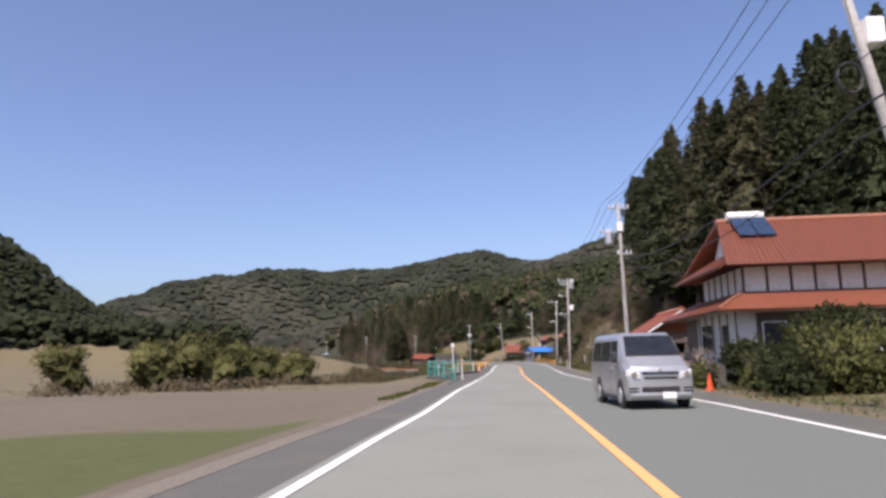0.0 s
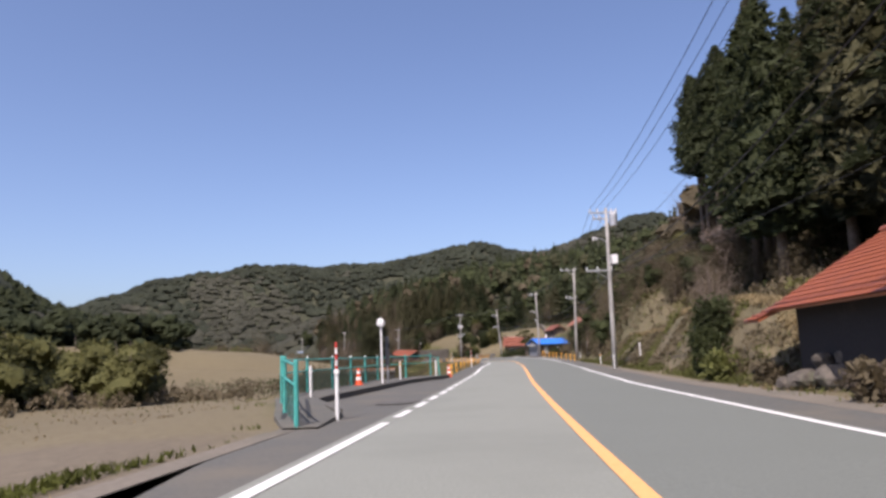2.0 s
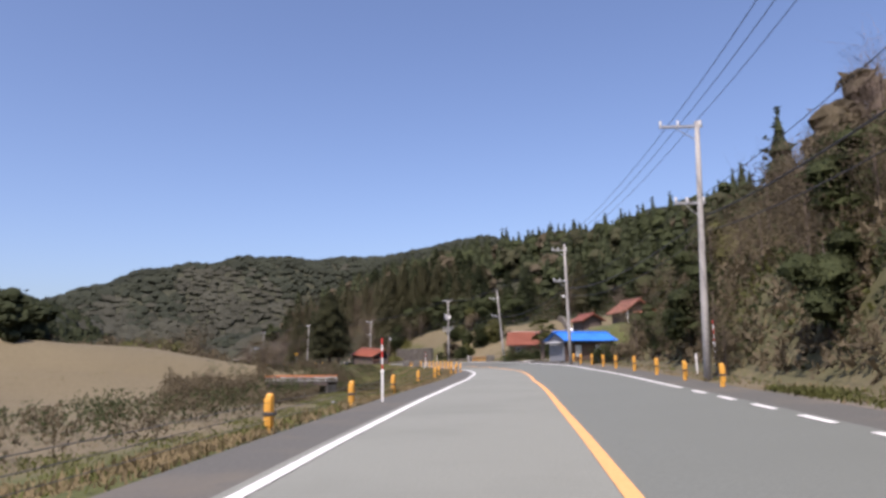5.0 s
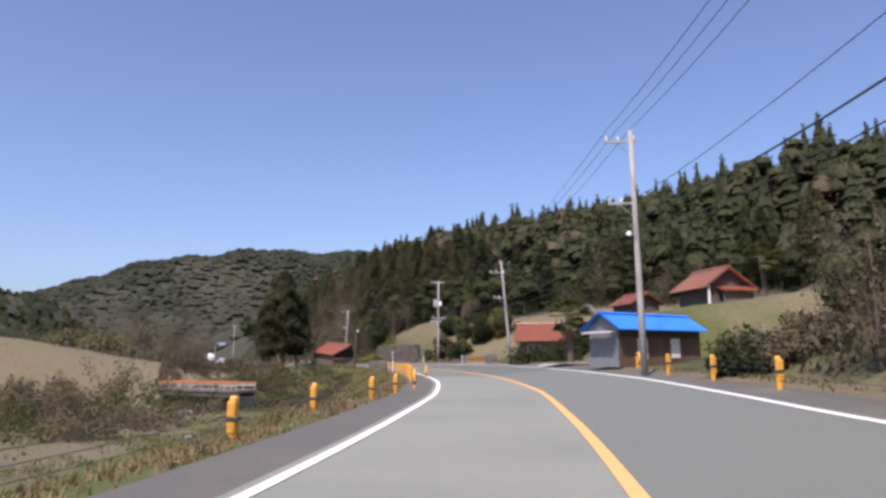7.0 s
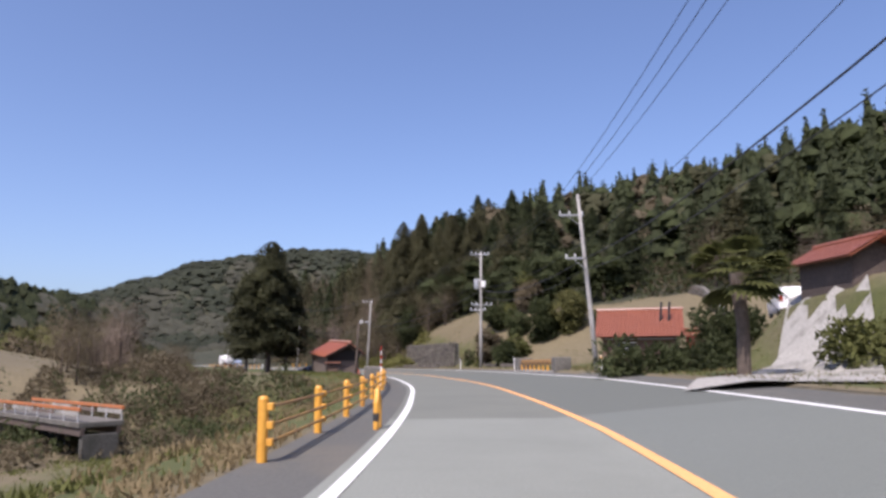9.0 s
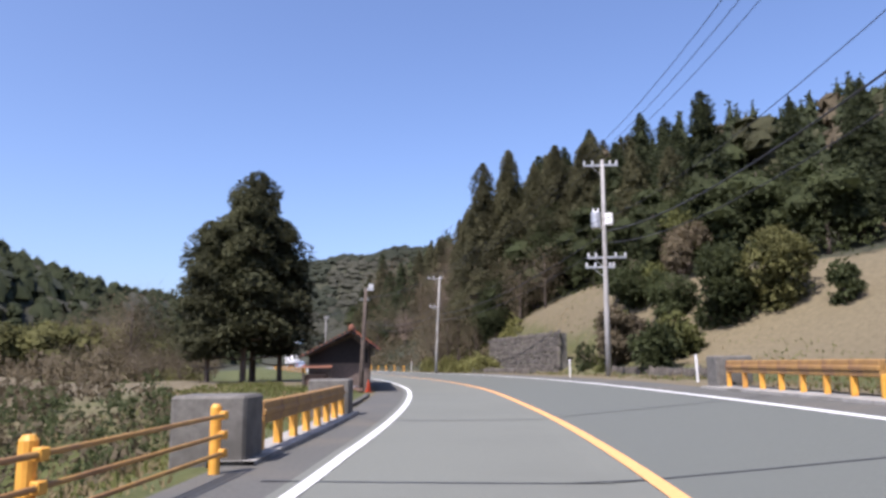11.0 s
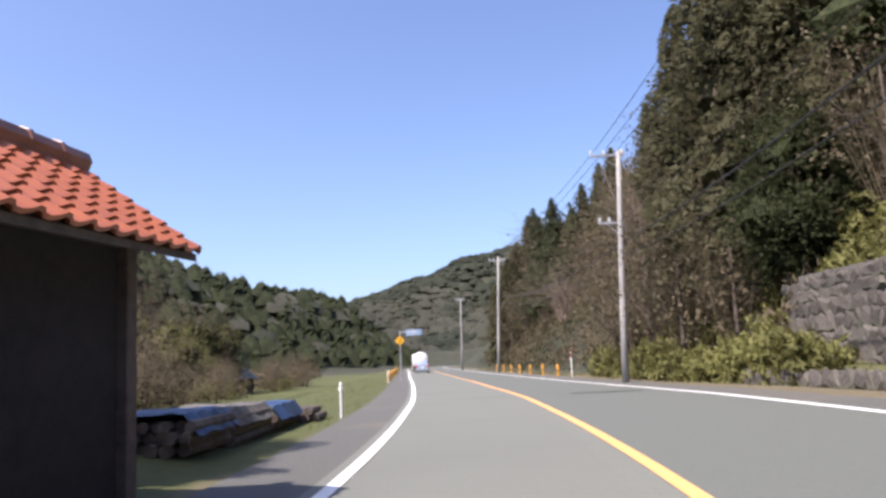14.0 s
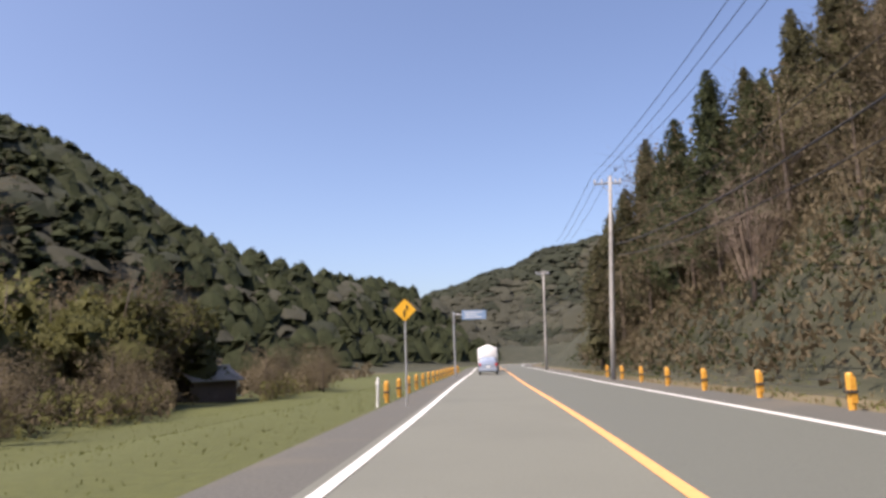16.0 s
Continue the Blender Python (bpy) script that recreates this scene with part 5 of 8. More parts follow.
def plain_house(name, label, at, turn, L, W, ze, zr, roof, wall, over=0.6, windows=(), gable=True):
    """A gabled house: ridge along local x, front at local -y."""
    h = thing(name, label, "house", at, turn)
    t = 0.14
    wall_box(h, (0, 0, -0.6), (L, t, ze), wall, "front_wall")
    wall_box(h, (0, W - t, -0.6), (L, W, ze), wall, "back_wall")
    for x, y0 in ((0, 0), (L - t, 0)):
        part("gable_wall", prism([(t, -0.6), (W - t, -0.6), (W - t, ze), (W / 2, zr - 0.15), (t, ze)], -x - t, -x), wall, h).matrix_basis = pose(0, 0, 0, 0, 0, 90)
    dz = (zr - ze) * over / (W / 2)
    part("roof_slope", tiled_slope((-0.5, -over, ze - dz), (L + 0.5, -over, ze - dz), (-0.5, W / 2, zr), (L + 0.5, W / 2, zr)), roof, h)
    part("roof_slope", tiled_slope((L + 0.5, W + over, ze - dz), (-0.5, W + over, ze - dz), (L + 0.5, W / 2, zr), (-0.5, W / 2, zr)), roof, h)
    part("ridge", ridge_cap((-0.55, W / 2, zr + 0.12), (L + 0.55, W / 2, zr + 0.12), 0.13), roof, h)
    for x0, x1, z0, z1, n in windows:
        framed_window(h, x0, x1, z0, z1, -0.005, n)
    return h


# the dark cottage beyond the shed
cottage = plain_house("cottage", "dark brown timber cottage with a faded red tiled roof", (18.8, 207.4, 1.0), -11, 5.5, 4.6, 2.35, 4.05, M["red_tile"], M["brown_board"], 0.6, ((1.1, 2.5, 0.7, 1.5, 2),))
part("eave_band", box((0.1, -0.32, 1.75), (5.4, -0.02, 1.82), 0.01), M["grey_board"], cottage, "pale sheet pent under the eave")
for x in (4.3, 4.9):
    part("flue_pipe", tube([(x, 1.0, 3.0), (x + 0.15, 0.9, 4.6)], 0.09, 8), M["cable"], cottage, "black stove pipe")
lean = thing("tool_shed", "small red-walled shed with a brown lean-to roof", "shed", (24.9, 206.6, 1.1), -11)
part("wall", box((0, 0, -0.3), (3.4, 2.6, 1.9), 0.02), M["red_paint"], lean)
part("roof", tiled_slope((-0.4, -0.5, 1.85), (3.8, -0.5, 1.85), (-0.4, 2.9, 2.5), (3.8, 2.9, 2.5)), M["brown_tile"], lean)

# the farmhouse on the terrace above the blue-roofed shed
upper = plain_house("terrace_house", "dark timber house with a brown tiled roof on the terrace", (29.2, 178.2, 4.75), -78, 4.2, 3.1, 1.7, 2.8, M["brown_tile"], M["dark_timber"], 0.6)
part("porch_roof", tiled_slope((5.4, 0.6, 1.0), (5.4, 3.3, 1.0), (4.2, 0.6, 1.4), (4.2, 3.3, 1.4)), M["red_tile"], upper)
part("porch_post", box((4.35, -0.15, -0.9), (4.48, 0.0, 1.65)), M["white_board"], upper, "white porch post")
part("porch_wall", box((5.0, 0.7, -0.9), (5.12, 3.1, 0.95)), M["mud_wall"], upper)
annex = plain_house("annex", "small red-roofed annex beside the terrace house", (25.6, 186.0, land_at(26.5, 184.5) - 0.3), -75, 3.4, 2.6, 1.3, 2.0, M["red_tile"], M["dark_timber"], 0.4)


# the long barn close to the road
def barn():
    b = thing("barn", "long low roadside barn with an orange tiled roof and shutters", "barn", (-1.59, 213.71, 0.2), 21.1)
    b.matrix_basis = pose(-1.59, 213.71, 0.2, 0, 0, 21.1) @ pose(0, 0.12, 0, 2.0, 0, 0)  # tilted 2 degrees so the eave fits the camera's view
    L, ze, zr = 14.8, 1.86, 2.52  # local y along the road, x towards it: wall at 0
    xr, xb, zb = -0.85, -3.06, 1.5
    # gable towards the coming traffic and the far one
    for y0, y1 in ((0.0, 0.16), (L - 0.16, L)):
        part("gable_wall", prism([(0, -0.3), (0, ze), (xr, zr - 0.12), (xb + 0.3, zb), (xb + 0.3, -0.3)], y0, y1), M["mud_wall"], b, "brown mud-plastered gable wall")
    # Near-black sheet darkens the upper gable where the roof overhang shades it.
    part("gable_shade", prism([(-0.1, ze - 0.16), (xr, zr - 0.26), (xb + 0.35, zb - 0.06), (xb + 0.35, 1.1), (-0.1, 1.1)], -0.03, 0.0), M["black_board_shade"], b, "dark sheet high in the gable for the overhang's shade")
    part("back_wall", box((xb + 0.3, 0.16, -0.3), (xb + 0.44, L - 0.16, zb)), M["mud_wall"], b)
    # roadside wall, bay by bay
    for y in (0.08, 2.7, 4.7, 6.9, 8.0, 10.1, 12.2, 14.7):
        part("post", box((-0.16, y - 0.08, -0.6), (0.03, y + 0.08, ze), 0.01), M["dark_timber"], b)
    part("wall_plate", box((-0.18, 0, ze - 0.14), (0.05, L, ze + 0.04), 0.01), M["dark_timber"], b)

    def bay(y0, y1, z0, z1, material, name, label="", x=-0.06):
        return part(name, box((x - 0.06, y0, z0), (x, y1, z1), 0.006), material, b, label)

    def shutter(y0, y1, z1):
        n = 24
        edge = [(-0.03 - 0.014 * (k % 2), -0.4 + (z1 + 0.4) * k / n) for k in range(n + 1)]
        s = part("shutter", prism([(-0.08, -0.4)] + edge + [(-0.08, z1)], y0, y1), M["shutter"], b, "blue-grey roller shutter, closed")
        part("shutter_box", box((-0.06, y0 - 0.12, z1), (0.22, y1 + 0.12, z1 + 0.26), 0.03), M["dull_white"], s, "pale shutter housing")
        return s

    shutter(0.45, 2.5, 1.42)
    bay(2.8, 4.6, -0.6, 1.8, M["black_board_shade"], "wall_panel", "dark timber wall panel", -0.1)
    w = bay(4.8, 6.8, -0.6, 1.8, M["black_board_shade"], "wall_panel")
    for k in range(4):
        part("window_bar", box((-0.02, 4.95 + 0.25 * k, 0.55), (0.02, 5.02 + 0.25 * k, 1.25)), M["dull_white"], w)
    part("window", box((-0.055, 4.9, 0.55), (-0.05, 5.8, 1.25)), M["window_glass"], w)
    bay(0.16, 0.42, -0.6, 1.8, M["black_board_shade"], "wall_panel")
    bay(7.0, 7.9, -0.6, 1.8, M["black_board_shade"], "wall_panel")
    shutter(8.12, 9.85, 1.35)
    bay(10.4, 12.05, -0.5, 1.6, M["shutter"], "sliding_door", "pale grey sliding door", -0.02)
    bay(12.3, 14.6, -0.6, 1.8, M["black_board_shade"], "wall_panel")
    bay(9.9, 10.4, -0.6, 1.8, M["black_board_shade"], "wall_panel")
    # roof: slabs, verge tiles, ridge
    ex, ez = 0.4, ze - 0.24
    part("roof_deck", prism([(ex, ez), (ex, ez + 0.07), (xr, zr + 0.05), (xr, zr - 0.05)], -0.65, L + 0.4), M["dark_timber"], b, "timber roof deck")
    part("back_roof", tiled_slope((xb, L + 0.4, zb - 0.12), (xb, -0.65, zb - 0.12), (xr, L + 0.4, zr), (xr, -0.65, zr)), M["orange_tile"], b)
    part("ridge_base", box((xr - 0.1, -0.66, zr - 0.06), (xr + 0.1, L + 0.41, zr + 0.16), 0.02), M["brown_tile"], b, "dark weathered ridge courses")
    part("ridge", ridge_cap((xr, -0.7, zr + 0.2), (xr, L + 0.45, zr + 0.2), 0.12), M["brown_tile"], b)
    part("ridge_end", box((xr - 0.11, -0.77, zr + 0.04), (xr + 0.11, -0.69, zr + 0.27), 0.04), M["red_tile"], b, "ornamental ridge-end tile")
    # the verge: round tile ends down both slopes, a round boss at the ridge, a ragged board
    for (x0, z0), (x1, z1), n in (((ex, ez + 0.1), (xr, zr + 0.1), 7), ((xr, zr + 0.1), (xb, zb - 0.04), 11)):
        for k in range(n):
            u = (k + 0.5) / n
            x, z = x0 + (x1 - x0) * u, z0 + (z1 - z0) * u
            part("verge_tile", tube([(x, -0.73, z), (x, -0.5, z)], [0.05, 0.05], 8), M["brown_tile"], b)
    part("ridge_boss", tube([(xr, -0.84, zr + 0.2), (xr, -0.7, zr + 0.2)], [0.08, 0.12], 12), M["brown_tile"], b, "weathered round ridge-end boss")
    for x, z, h in ((xr - 0.05, zr - 0.3, 0.2), (xr + 0.12, zr - 0.34, 0.14), (xr - 1.0, zr - 0.62, 0.16)):
        part("loose_slat", box((x - 0.03, -0.07, z - h / 2), (x + 0.03, -0.045, z + h / 2), 0.004, pose(0, 0, 0, 0, 6, 0)), M["dull_white"], b, "loose pale slat on the gable")
    # lap tiles on the slope over the road, one by one
    slope = Vector((xr - ex, 0, zr - ez))
    n_up, n_along = 7, 56
    tw, tl = (L + 1.05) / n_along, slope.length / n_up
    bm = bmesh.new()
    prof = [(-0.5, 0.0), (-0.38, 0.045), (-0.2, 0.055), (0.0, 0.02), (0.25, 0.0), (0.5, 0.012)]
    rows = []
    for u, lift in ((-0.12, 0.03), (1.0, 0.0)):
        rows.append([bm.verts.new((u * tl, p * tw * 1.05, h + lift + 0.012)) for p, h in prof])
    low = [bm.verts.new((-0.12 * tl, p * tw * 1.05, h)) for p, h in prof]
    for i in range(5):
        bm.faces.new((rows[0][i], rows[0][i + 1], rows[1][i + 1], rows[1][i]))
        bm.faces.new((low[i + 1], low[i], rows[1][i], rows[1][i + 1]))
        bm.faces.new((low[i], low[i + 1], rows[0][i + 1], rows[0][i]))
    me = bpy.data.meshes.new("roof_tile")
    bm.to_mesh(me)
    bm.free()
    me.materials.append(M["orange_tile"])
    ang = math.degrees(math.atan2(slope.z, -slope.x))
    for r in range(n_up):
        p = Vector((ex, 0, ez + 0.085)) + slope * (r / n_up)
        for c in range(n_along):
            if c > 41:
                continue
            ob = link("roof_tile", me, b)
            ob.matrix_basis = Matrix.Translation((p.x, -0.65 + tw * (c + 0.5), p.z)) @ pose(0, 0, 0, 0, ang + RNG.uniform(-0.8, 0.8), 0) @ pose(0, 0, 0, 0, 0, 180)
    v = np.array([q.co for q in me.vertices])
    f = [list(q.vertices) for q in me.polygons]
    vs, fs = [], []
    turn = (pose(0, 0, 0, 0, ang, 0) @ pose(0, 0, 0, 0, 0, 180)).to_3x3()
    for r in range(n_up):
        p = Vector((ex, 0, ez + 0.085)) + slope * (r / n_up)
        for c in range(42, n_along):
            fs += [[i + len(vs) for i in q] for q in f]
            vs += [turn @ Vector(q) + Vector((p.x, -0.65 + tw * (c + 0.5), p.z)) for q in v]
    rest = bpy.data.meshes.new("far_tiles")
    rest.from_pydata(vs, [], fs)
    rest.materials.append(M["orange_tile"])
    tagged(link("far_tiles", rest, b), kind="stuff")
    # barge boards under the verge
    for x0, z0 in ((ex, ez), (xb, zb - 0.1)):
        bm = bmesh.new()
        for y in (-0.7, -0.63):
            for q in ((x0, z0 - 0.04), (x0, z0 + 0.09), (xr, zr + 0.12), (xr, zr - 0.02)):
                bm.verts.new((q[0], y, q[1]))
        bm.verts.ensure_lookup_table()
        w8 = list(bm.verts)
        for q in ((0, 1, 2, 3), (7, 6, 5, 4), (0, 4, 5, 1), (1, 5, 6, 2), (2, 6, 7, 3), (3, 7, 4, 0)):
            bm.faces.new([w8[i] for i in q])
        part("barge_board", bm, M["black_board_shade"], b)
    # a rusty-roofed lean-to and odd boards by the gable
    l = thing("lean_to", "low lean-to with a rusty tin roof at the gable", "lean-to", (-1.3, 213.71, 0.2), 21.1)
    part("tin_roof", box((-3.3, -0.75, 0.98), (-1.95, -0.05, 1.02), 0.01, pose(0, 0, 0, 6, 0, 0)), M["brown_tile"], l, "rusty tin sheet")
    for x in (-3.2, -2.05):
        part("prop", box((x - 0.04, -0.7, -0.2), (x + 0.04, -0.62, 0.9)), M["dark_timber"], l)
    part("stored_wood", box((-3.15, -0.6, -0.2), (-2.2, -0.1, 0.62), 0.03), M["brown_board"], l)
    for k, (x0, x1, y, z) in enumerate(((-2.6, -0.4, -1.35, 0.02), (-2.3, -0.6, -0.75, 0.06))):
        pl = thing("plank", "weathered brown plank lying by the barn", "plank", (-1.5, 213.71, 0.2), 21.1)
        part("board", box((x0, y - 0.1, -0.12), (x1, y + 0.1, z), 0.01), M["brown_board"], pl)


barn()

# ---- poles and wires ----
def utility_pole(label, base, top, arms, extras=(), thick=0.15, wood=False):
    """A leaning pole with its cross-arms; arms: (height, reach to the left, reach to the right)."""
    base, top = Vector(base), Vector(top)
    p = thing("utility_pole", label, "utility pole", base, heading(0) * 0, "utility poles")
    up = top - base
    part("pole", tube([up * u + Vector((0, 0, -0.5 * (u == 0))) for u in (0, 0.3, 0.65, 1.0)], [thick, thick * 0.9, thick * 0.75, thick * 0.6], 12), M["bark"] if wood else M["pole_concrete"], p, "dark weathered wooden pole" if wood else "", True)
    if "band" in extras:
        part("warning_band", tube([up * 0.12, up * 0.17], [thick * 1.02, thick * 1.01], 12), M["yellow_steel"], p)
    for z, l, r, turn in arms:
        m = Matrix.Translation(up * (z / up.length)) @ pose(0, 0, 0, 0, 0, turn)
        a = part("cross_arm", box((-l, -0.05, -0.05), (r, 0.05, 0.05), 0.008, m), M["galvanised"], p)
        for x in [q for q in (-l + 0.06, -l * 0.5, r * 0.5, r - 0.06) if abs(q) > 0.12]:
            part("insulator", tube([m @ Vector((x, 0, 0.05)), m @ Vector((x, 0, 0.12)), m @ Vector((x, 0, 0.15)), m @ Vector((x, 0, 0.24))], [0.03, 0.065, 0.045, 0.06], 8), M["porcelain"], a)
        if l > 0.5:
            part("arm_brace", tube([m @ Vector((-l * 0.6, 0, -0.04)), m @ Vector((0, 0, -0.6))], 0.02, 5), M["galvanised"], a)
    for kind, z, x in [e for e in extras if not isinstance(e, str)]:
        c = up * (z / up.length)
        if kind == "transformer":
            t = part("transformer", tube([c + Vector((x, 0, -0.45)), c + Vector((x, 0, -0.4)), c + Vector((x, 0, 0.35)), c + Vector((x, 0, 0.42))], [0.24, 0.27, 0.27, 0.22], 14), M["galvanised"], p)
            for a in (-0.12, 0.12):
                part("bushing", tube([c + Vector((x + a, 0, 0.4)), c + Vector((x + a, 0, 0.62))], [0.05, 0.03], 8), M["porcelain"], t)
        elif kind == "box":
            part("switch_box", box(c + Vector((x - 0.2, -0.2, -0.3)), c + Vector((x + 0.2, 0.2, 0.3)), 0.03), M["white_board"], p)
        elif kind == "lamp":
            part("lamp_arm", tube([c, c + Vector((x * 0.6, -0.2, 0.25)), c + Vector((x, -0.3, 0.25))], 0.03, 6), M["galvanised"], p)
            part("lamp_head", tube([c + Vector((x, -0.3, 0.2)), c + Vector((x * 1.45, -0.45, 0.25))], [0.06, 0.11], 8), M["porcelain"], p)
        elif kind == "coil":
            for k in range(2):
                part("cable_coil", tube([c + Vector((x + 0.28 * math.cos(a), 0.04 * k, -0.3 + 0.34 * math.sin(a))) for a in np.linspace(0, 2 * math.pi, 15)], 0.025, 5), M["cable"], p)
    return p


POLES = [  # base, lean of the top, height
    ((10.7, 14.6), (-1.95, 0.0), 10.2), ((12.25, 47.4), (-0.1, 0.0), 11.7), ((14.5, 82.0), (0.25, 0.3), 10.3), ((18.45, 115.9), (0.35, 0.0), 10.1),
    ((19.2, 150.7), (-0.1, 0.0), 10.2), ((16.7, 191.9), (-0.75, 0.0), 10.0), ((8.8, 220.0), (0.15, 0.1), 11.2), ((-9.0, 252.6), (0.45, 0.1), 9.6), ((-29.6, 286.0), (0.5, 0.2), 11.0), ((-50.0, 318.5), (0.2, 0.0), 10.5)]


TOPS = []
for k, ((x, y), (lx, ly), h) in enumerate(POLES):
    z = land_at(x, y)
    TOPS.append(Vector((x + lx, y + ly, z + h)))
    turn = [0, 0, 0, 0, 0, 8, 16, 28, 32, 32][k]
    arms = [[(9.9, 1.0, 1.0, 0)], [(11.3, 0.7, 0.7, 0), (9.7, 1.3, 0.2, 0), (8.2, 0.3, 0.7, 0)], [(10.0, 1.1, 0.7, 0), (9.6, 0.9, 0.6, 0), (6.2, 1.5, 0.2, 0)], [(9.9, 1.5, 0.2, 0), (6.8, 1.0, 0.2, 0)],
            [(9.7, 1.1, 0.2, 0), (7.0, 1.1, 0.1, 0)], [(8.8, 1.2, 0.2, 8), (6.3, 1.1, 0.1, 8)], [(10.9, 1.0, 0.8, 12), (6.0, 0.9, 1.1, 12), (5.5, 1.0, 0.5, 12)], [(9.4, 1.2, 0.25, 28), (6.5, 0.9, 0.1, 28)], [(10.6, 0.9, 0.6, 32)], [(10.2, 0.8, 0.6, 32)]][k]
    extras = [[("coil", 7.6, -0.4), ("box", 8.3, 0.3)], [("box", 10.0, 0.0), ("transformer", 9.3, -0.75), ("coil", 7.8, 0.3)], [("transformer", 9.5, 0.45), ("box", 6.9, 0.35), ("lamp", 8.0, -0.7), ("coil", 6.0, -0.5)], [("band", 0, 0)],
              [("lamp", 5.4, -0.3)], [], [("transformer", 8.0, -0.4), ("box", 8.0, 0.25)], [], [], []][k]
    extras = [e for e in extras if not (isinstance(e, tuple) and e[0] == "band")]
    utility_pole("grey concrete utility pole with cross-arms beside the road", (x, y, z), TOPS[-1], arms, extras)


def wire(a, b, sag, r=0.012, n=14):
    a, b = Vector(a), Vector(b)
    return tube([a.lerp(b, u) - Vector((0, 0, sag * 4 * u * (1 - u))) for u in np.linspace(0, 1, n)], r, 4)


ENDS = [Vector((4.6, -22, 10.6))] + TOPS + [TOPS[-1] + Vector((-24, 34, 0))]
for i, (a, b) in enumerate(zip(ENDS, ENDS[1:])):
    w = thing("overhead_wires", "black overhead wires slung between the poles", "wires", group="overhead wires")
    d = (b - a)
    side = Vector((d.y, -d.x, 0)).normalized()
    for off, dz, r in ((-1.0, 0.15, 0.014), (-0.55, 0.15, 0.014), (-0.05, 0.1, 0.014), (-0.7, -3.3, 0.012)):
        part("wire", wire(a + side * off + Vector((0, 0, dz - 0.1)), b + side * off + Vector((0, 0, dz - 0.1)), 0.7, r), M["cable"], w)
    part("cable", wire(a + side * 0.1 + Vector((0, 0, -3.8)), b + side * 0.1 + Vector((0, 0, -3.8)), 0.8, 0.03), M["cable"], w, "thick black telephone cable")
    part("cable", wire(a + side * 0.15 + Vector((0, 0, -4.4)), b + side * 0.15 + Vector((0, 0, -4.4)), 0.9, 0.018), M["cable"], w)

# wires that leave the line towards the houses
for a, b in ((TOPS[2] + Vector((0, 0, -4.2)), Vector((24, 62, 9.5))), (TOPS[2] + Vector((0, 0, -3.6)), Vector((33, 88, 11))), (TOPS[4] + Vector((0, 0, -3.2)), Vector((31, 186, 8.2))), (TOPS[1] + Vector((0, 0, -3.5)), Vector((15.2, 42, 6.0)))):
    w = thing("service_wire", "thin black service wire from pole to house", "wires")
    part("wire", wire(a, b, 0.5, 0.016), M["cable"], w)

# the dark wooden pole by the barn
utility_pole("dark wooden pole standing by the barn gable", (-1.6, 212.6, 0.15), (-1.4, 212.65, 4.6), [(4.4, 0.05, 0.35, 10)], (), 0.11, True)


# ---- fence, rails, posts ----
def along(pts, step):
    """Evenly spaced s, lat along a broken line of s, lat."""
    p = np.array(pts, float)
    d = np.r_[0, np.cumsum(np.linalg.norm(np.diff(p, axis=0), axis=1))]
    n = max(1, round(d[-1] / step))
    u = np.linspace(0, d[-1], n + 1)
    return np.c_[np.interp(u, d, p[:, 0]), np.interp(u, d, p[:, 1])]


# raised footway round the bus bay
def footway():
    edge = [(49.4, -3.5), (51.8, -3.62), (54.2, -4.55), (56.4, -5.4), (58, -5.5), (61, -5.35), (65, -5.15), (68, -5.0), (71, -4.85), (73.5, -4.4), (75.6, -3.75), (78, -3.6)]
    outer = [(49.4, -4.15), (51.8, -5.1), (54.2, -5.85), (57.0, -6.8), (60.7, -7.1), (62.9, -6.8), (65.6, -6.72), (68.5, -6.72), (71.9, -6.8), (74.0, -5.75), (76.9, -4.75), (79.2, -4.45)]
    bm = bmesh.new()
    rows = []
    for (s, l), (s2, l2) in zip(edge, outer):
        a, b = plan(s, l), plan(s2, l2)
        h = 0.03 if s < 50 or s > 77 else 0.1 if s < 52 else 0.19
        rows.append([bm.verts.new((*a, -0.1)), bm.verts.new((*a, h)), bm.verts.new((*b, h)), bm.verts.new((*b, -1.0))])
    for p, q in zip(rows, rows[1:]):
        for i in range(3):
            bm.faces.new((p[i], p[i + 1], q[i + 1], q[i]))
    f = tagged(part("footway", bm, M["shoulder"]), "raised dark asphalt footway round the bus bay", "footway", kind="structure")
    pts = along(edge, 0.6)
    for (s0, l0), (s1, l1) in zip(pts[:-1], pts[1:]):
        if s0 < 51.6:
            continue
        a, b = Vector((*plan(s0, l0), 0.0)), Vector((*plan(s1, l1), 0.0))
        d = (b - a)
        ang = math.degrees(math.atan2(-d.x, d.y))
        part("kerb_stone", box((-0.14, 0.006, -0.05), (0.02, d.length - 0.006, 0.185), 0.012), M["kerb"], f).matrix_basis = Matrix.Translation(a) @ pose(0, 0, 0, 0, 0, ang)
    # bay surface
    bm = bmesh.new()
    rows = []
    for s, l in [(43, -3.5), (45, -3.8), (49, -4.2), (51.8, -4.3), (54.2, -4.7), (56.4, -5.4), (58, -5.5), (61, -5.35), (65, -5.15), (68, -5.0), (71, -4.7), (73.5, -4.3), (78, -3.7)]:
        rows.append([bm.verts.new((*plan(s, l - 0.05), float(road_z(s, l)) - 0.004)), bm.verts.new((*plan(s, left_line(s) - 1.49), float(road_z(s, left_line(s) - 1.49)) - 0.004))])
    for p, q in zip(rows, rows[1:]):
        bm.faces.new((p[0], p[1], q[1], q[0]))
    tagged(part("bus_bay", bm, M["shoulder"]), "dark asphalt of the bus bay", "road", kind="structure")
    return outer


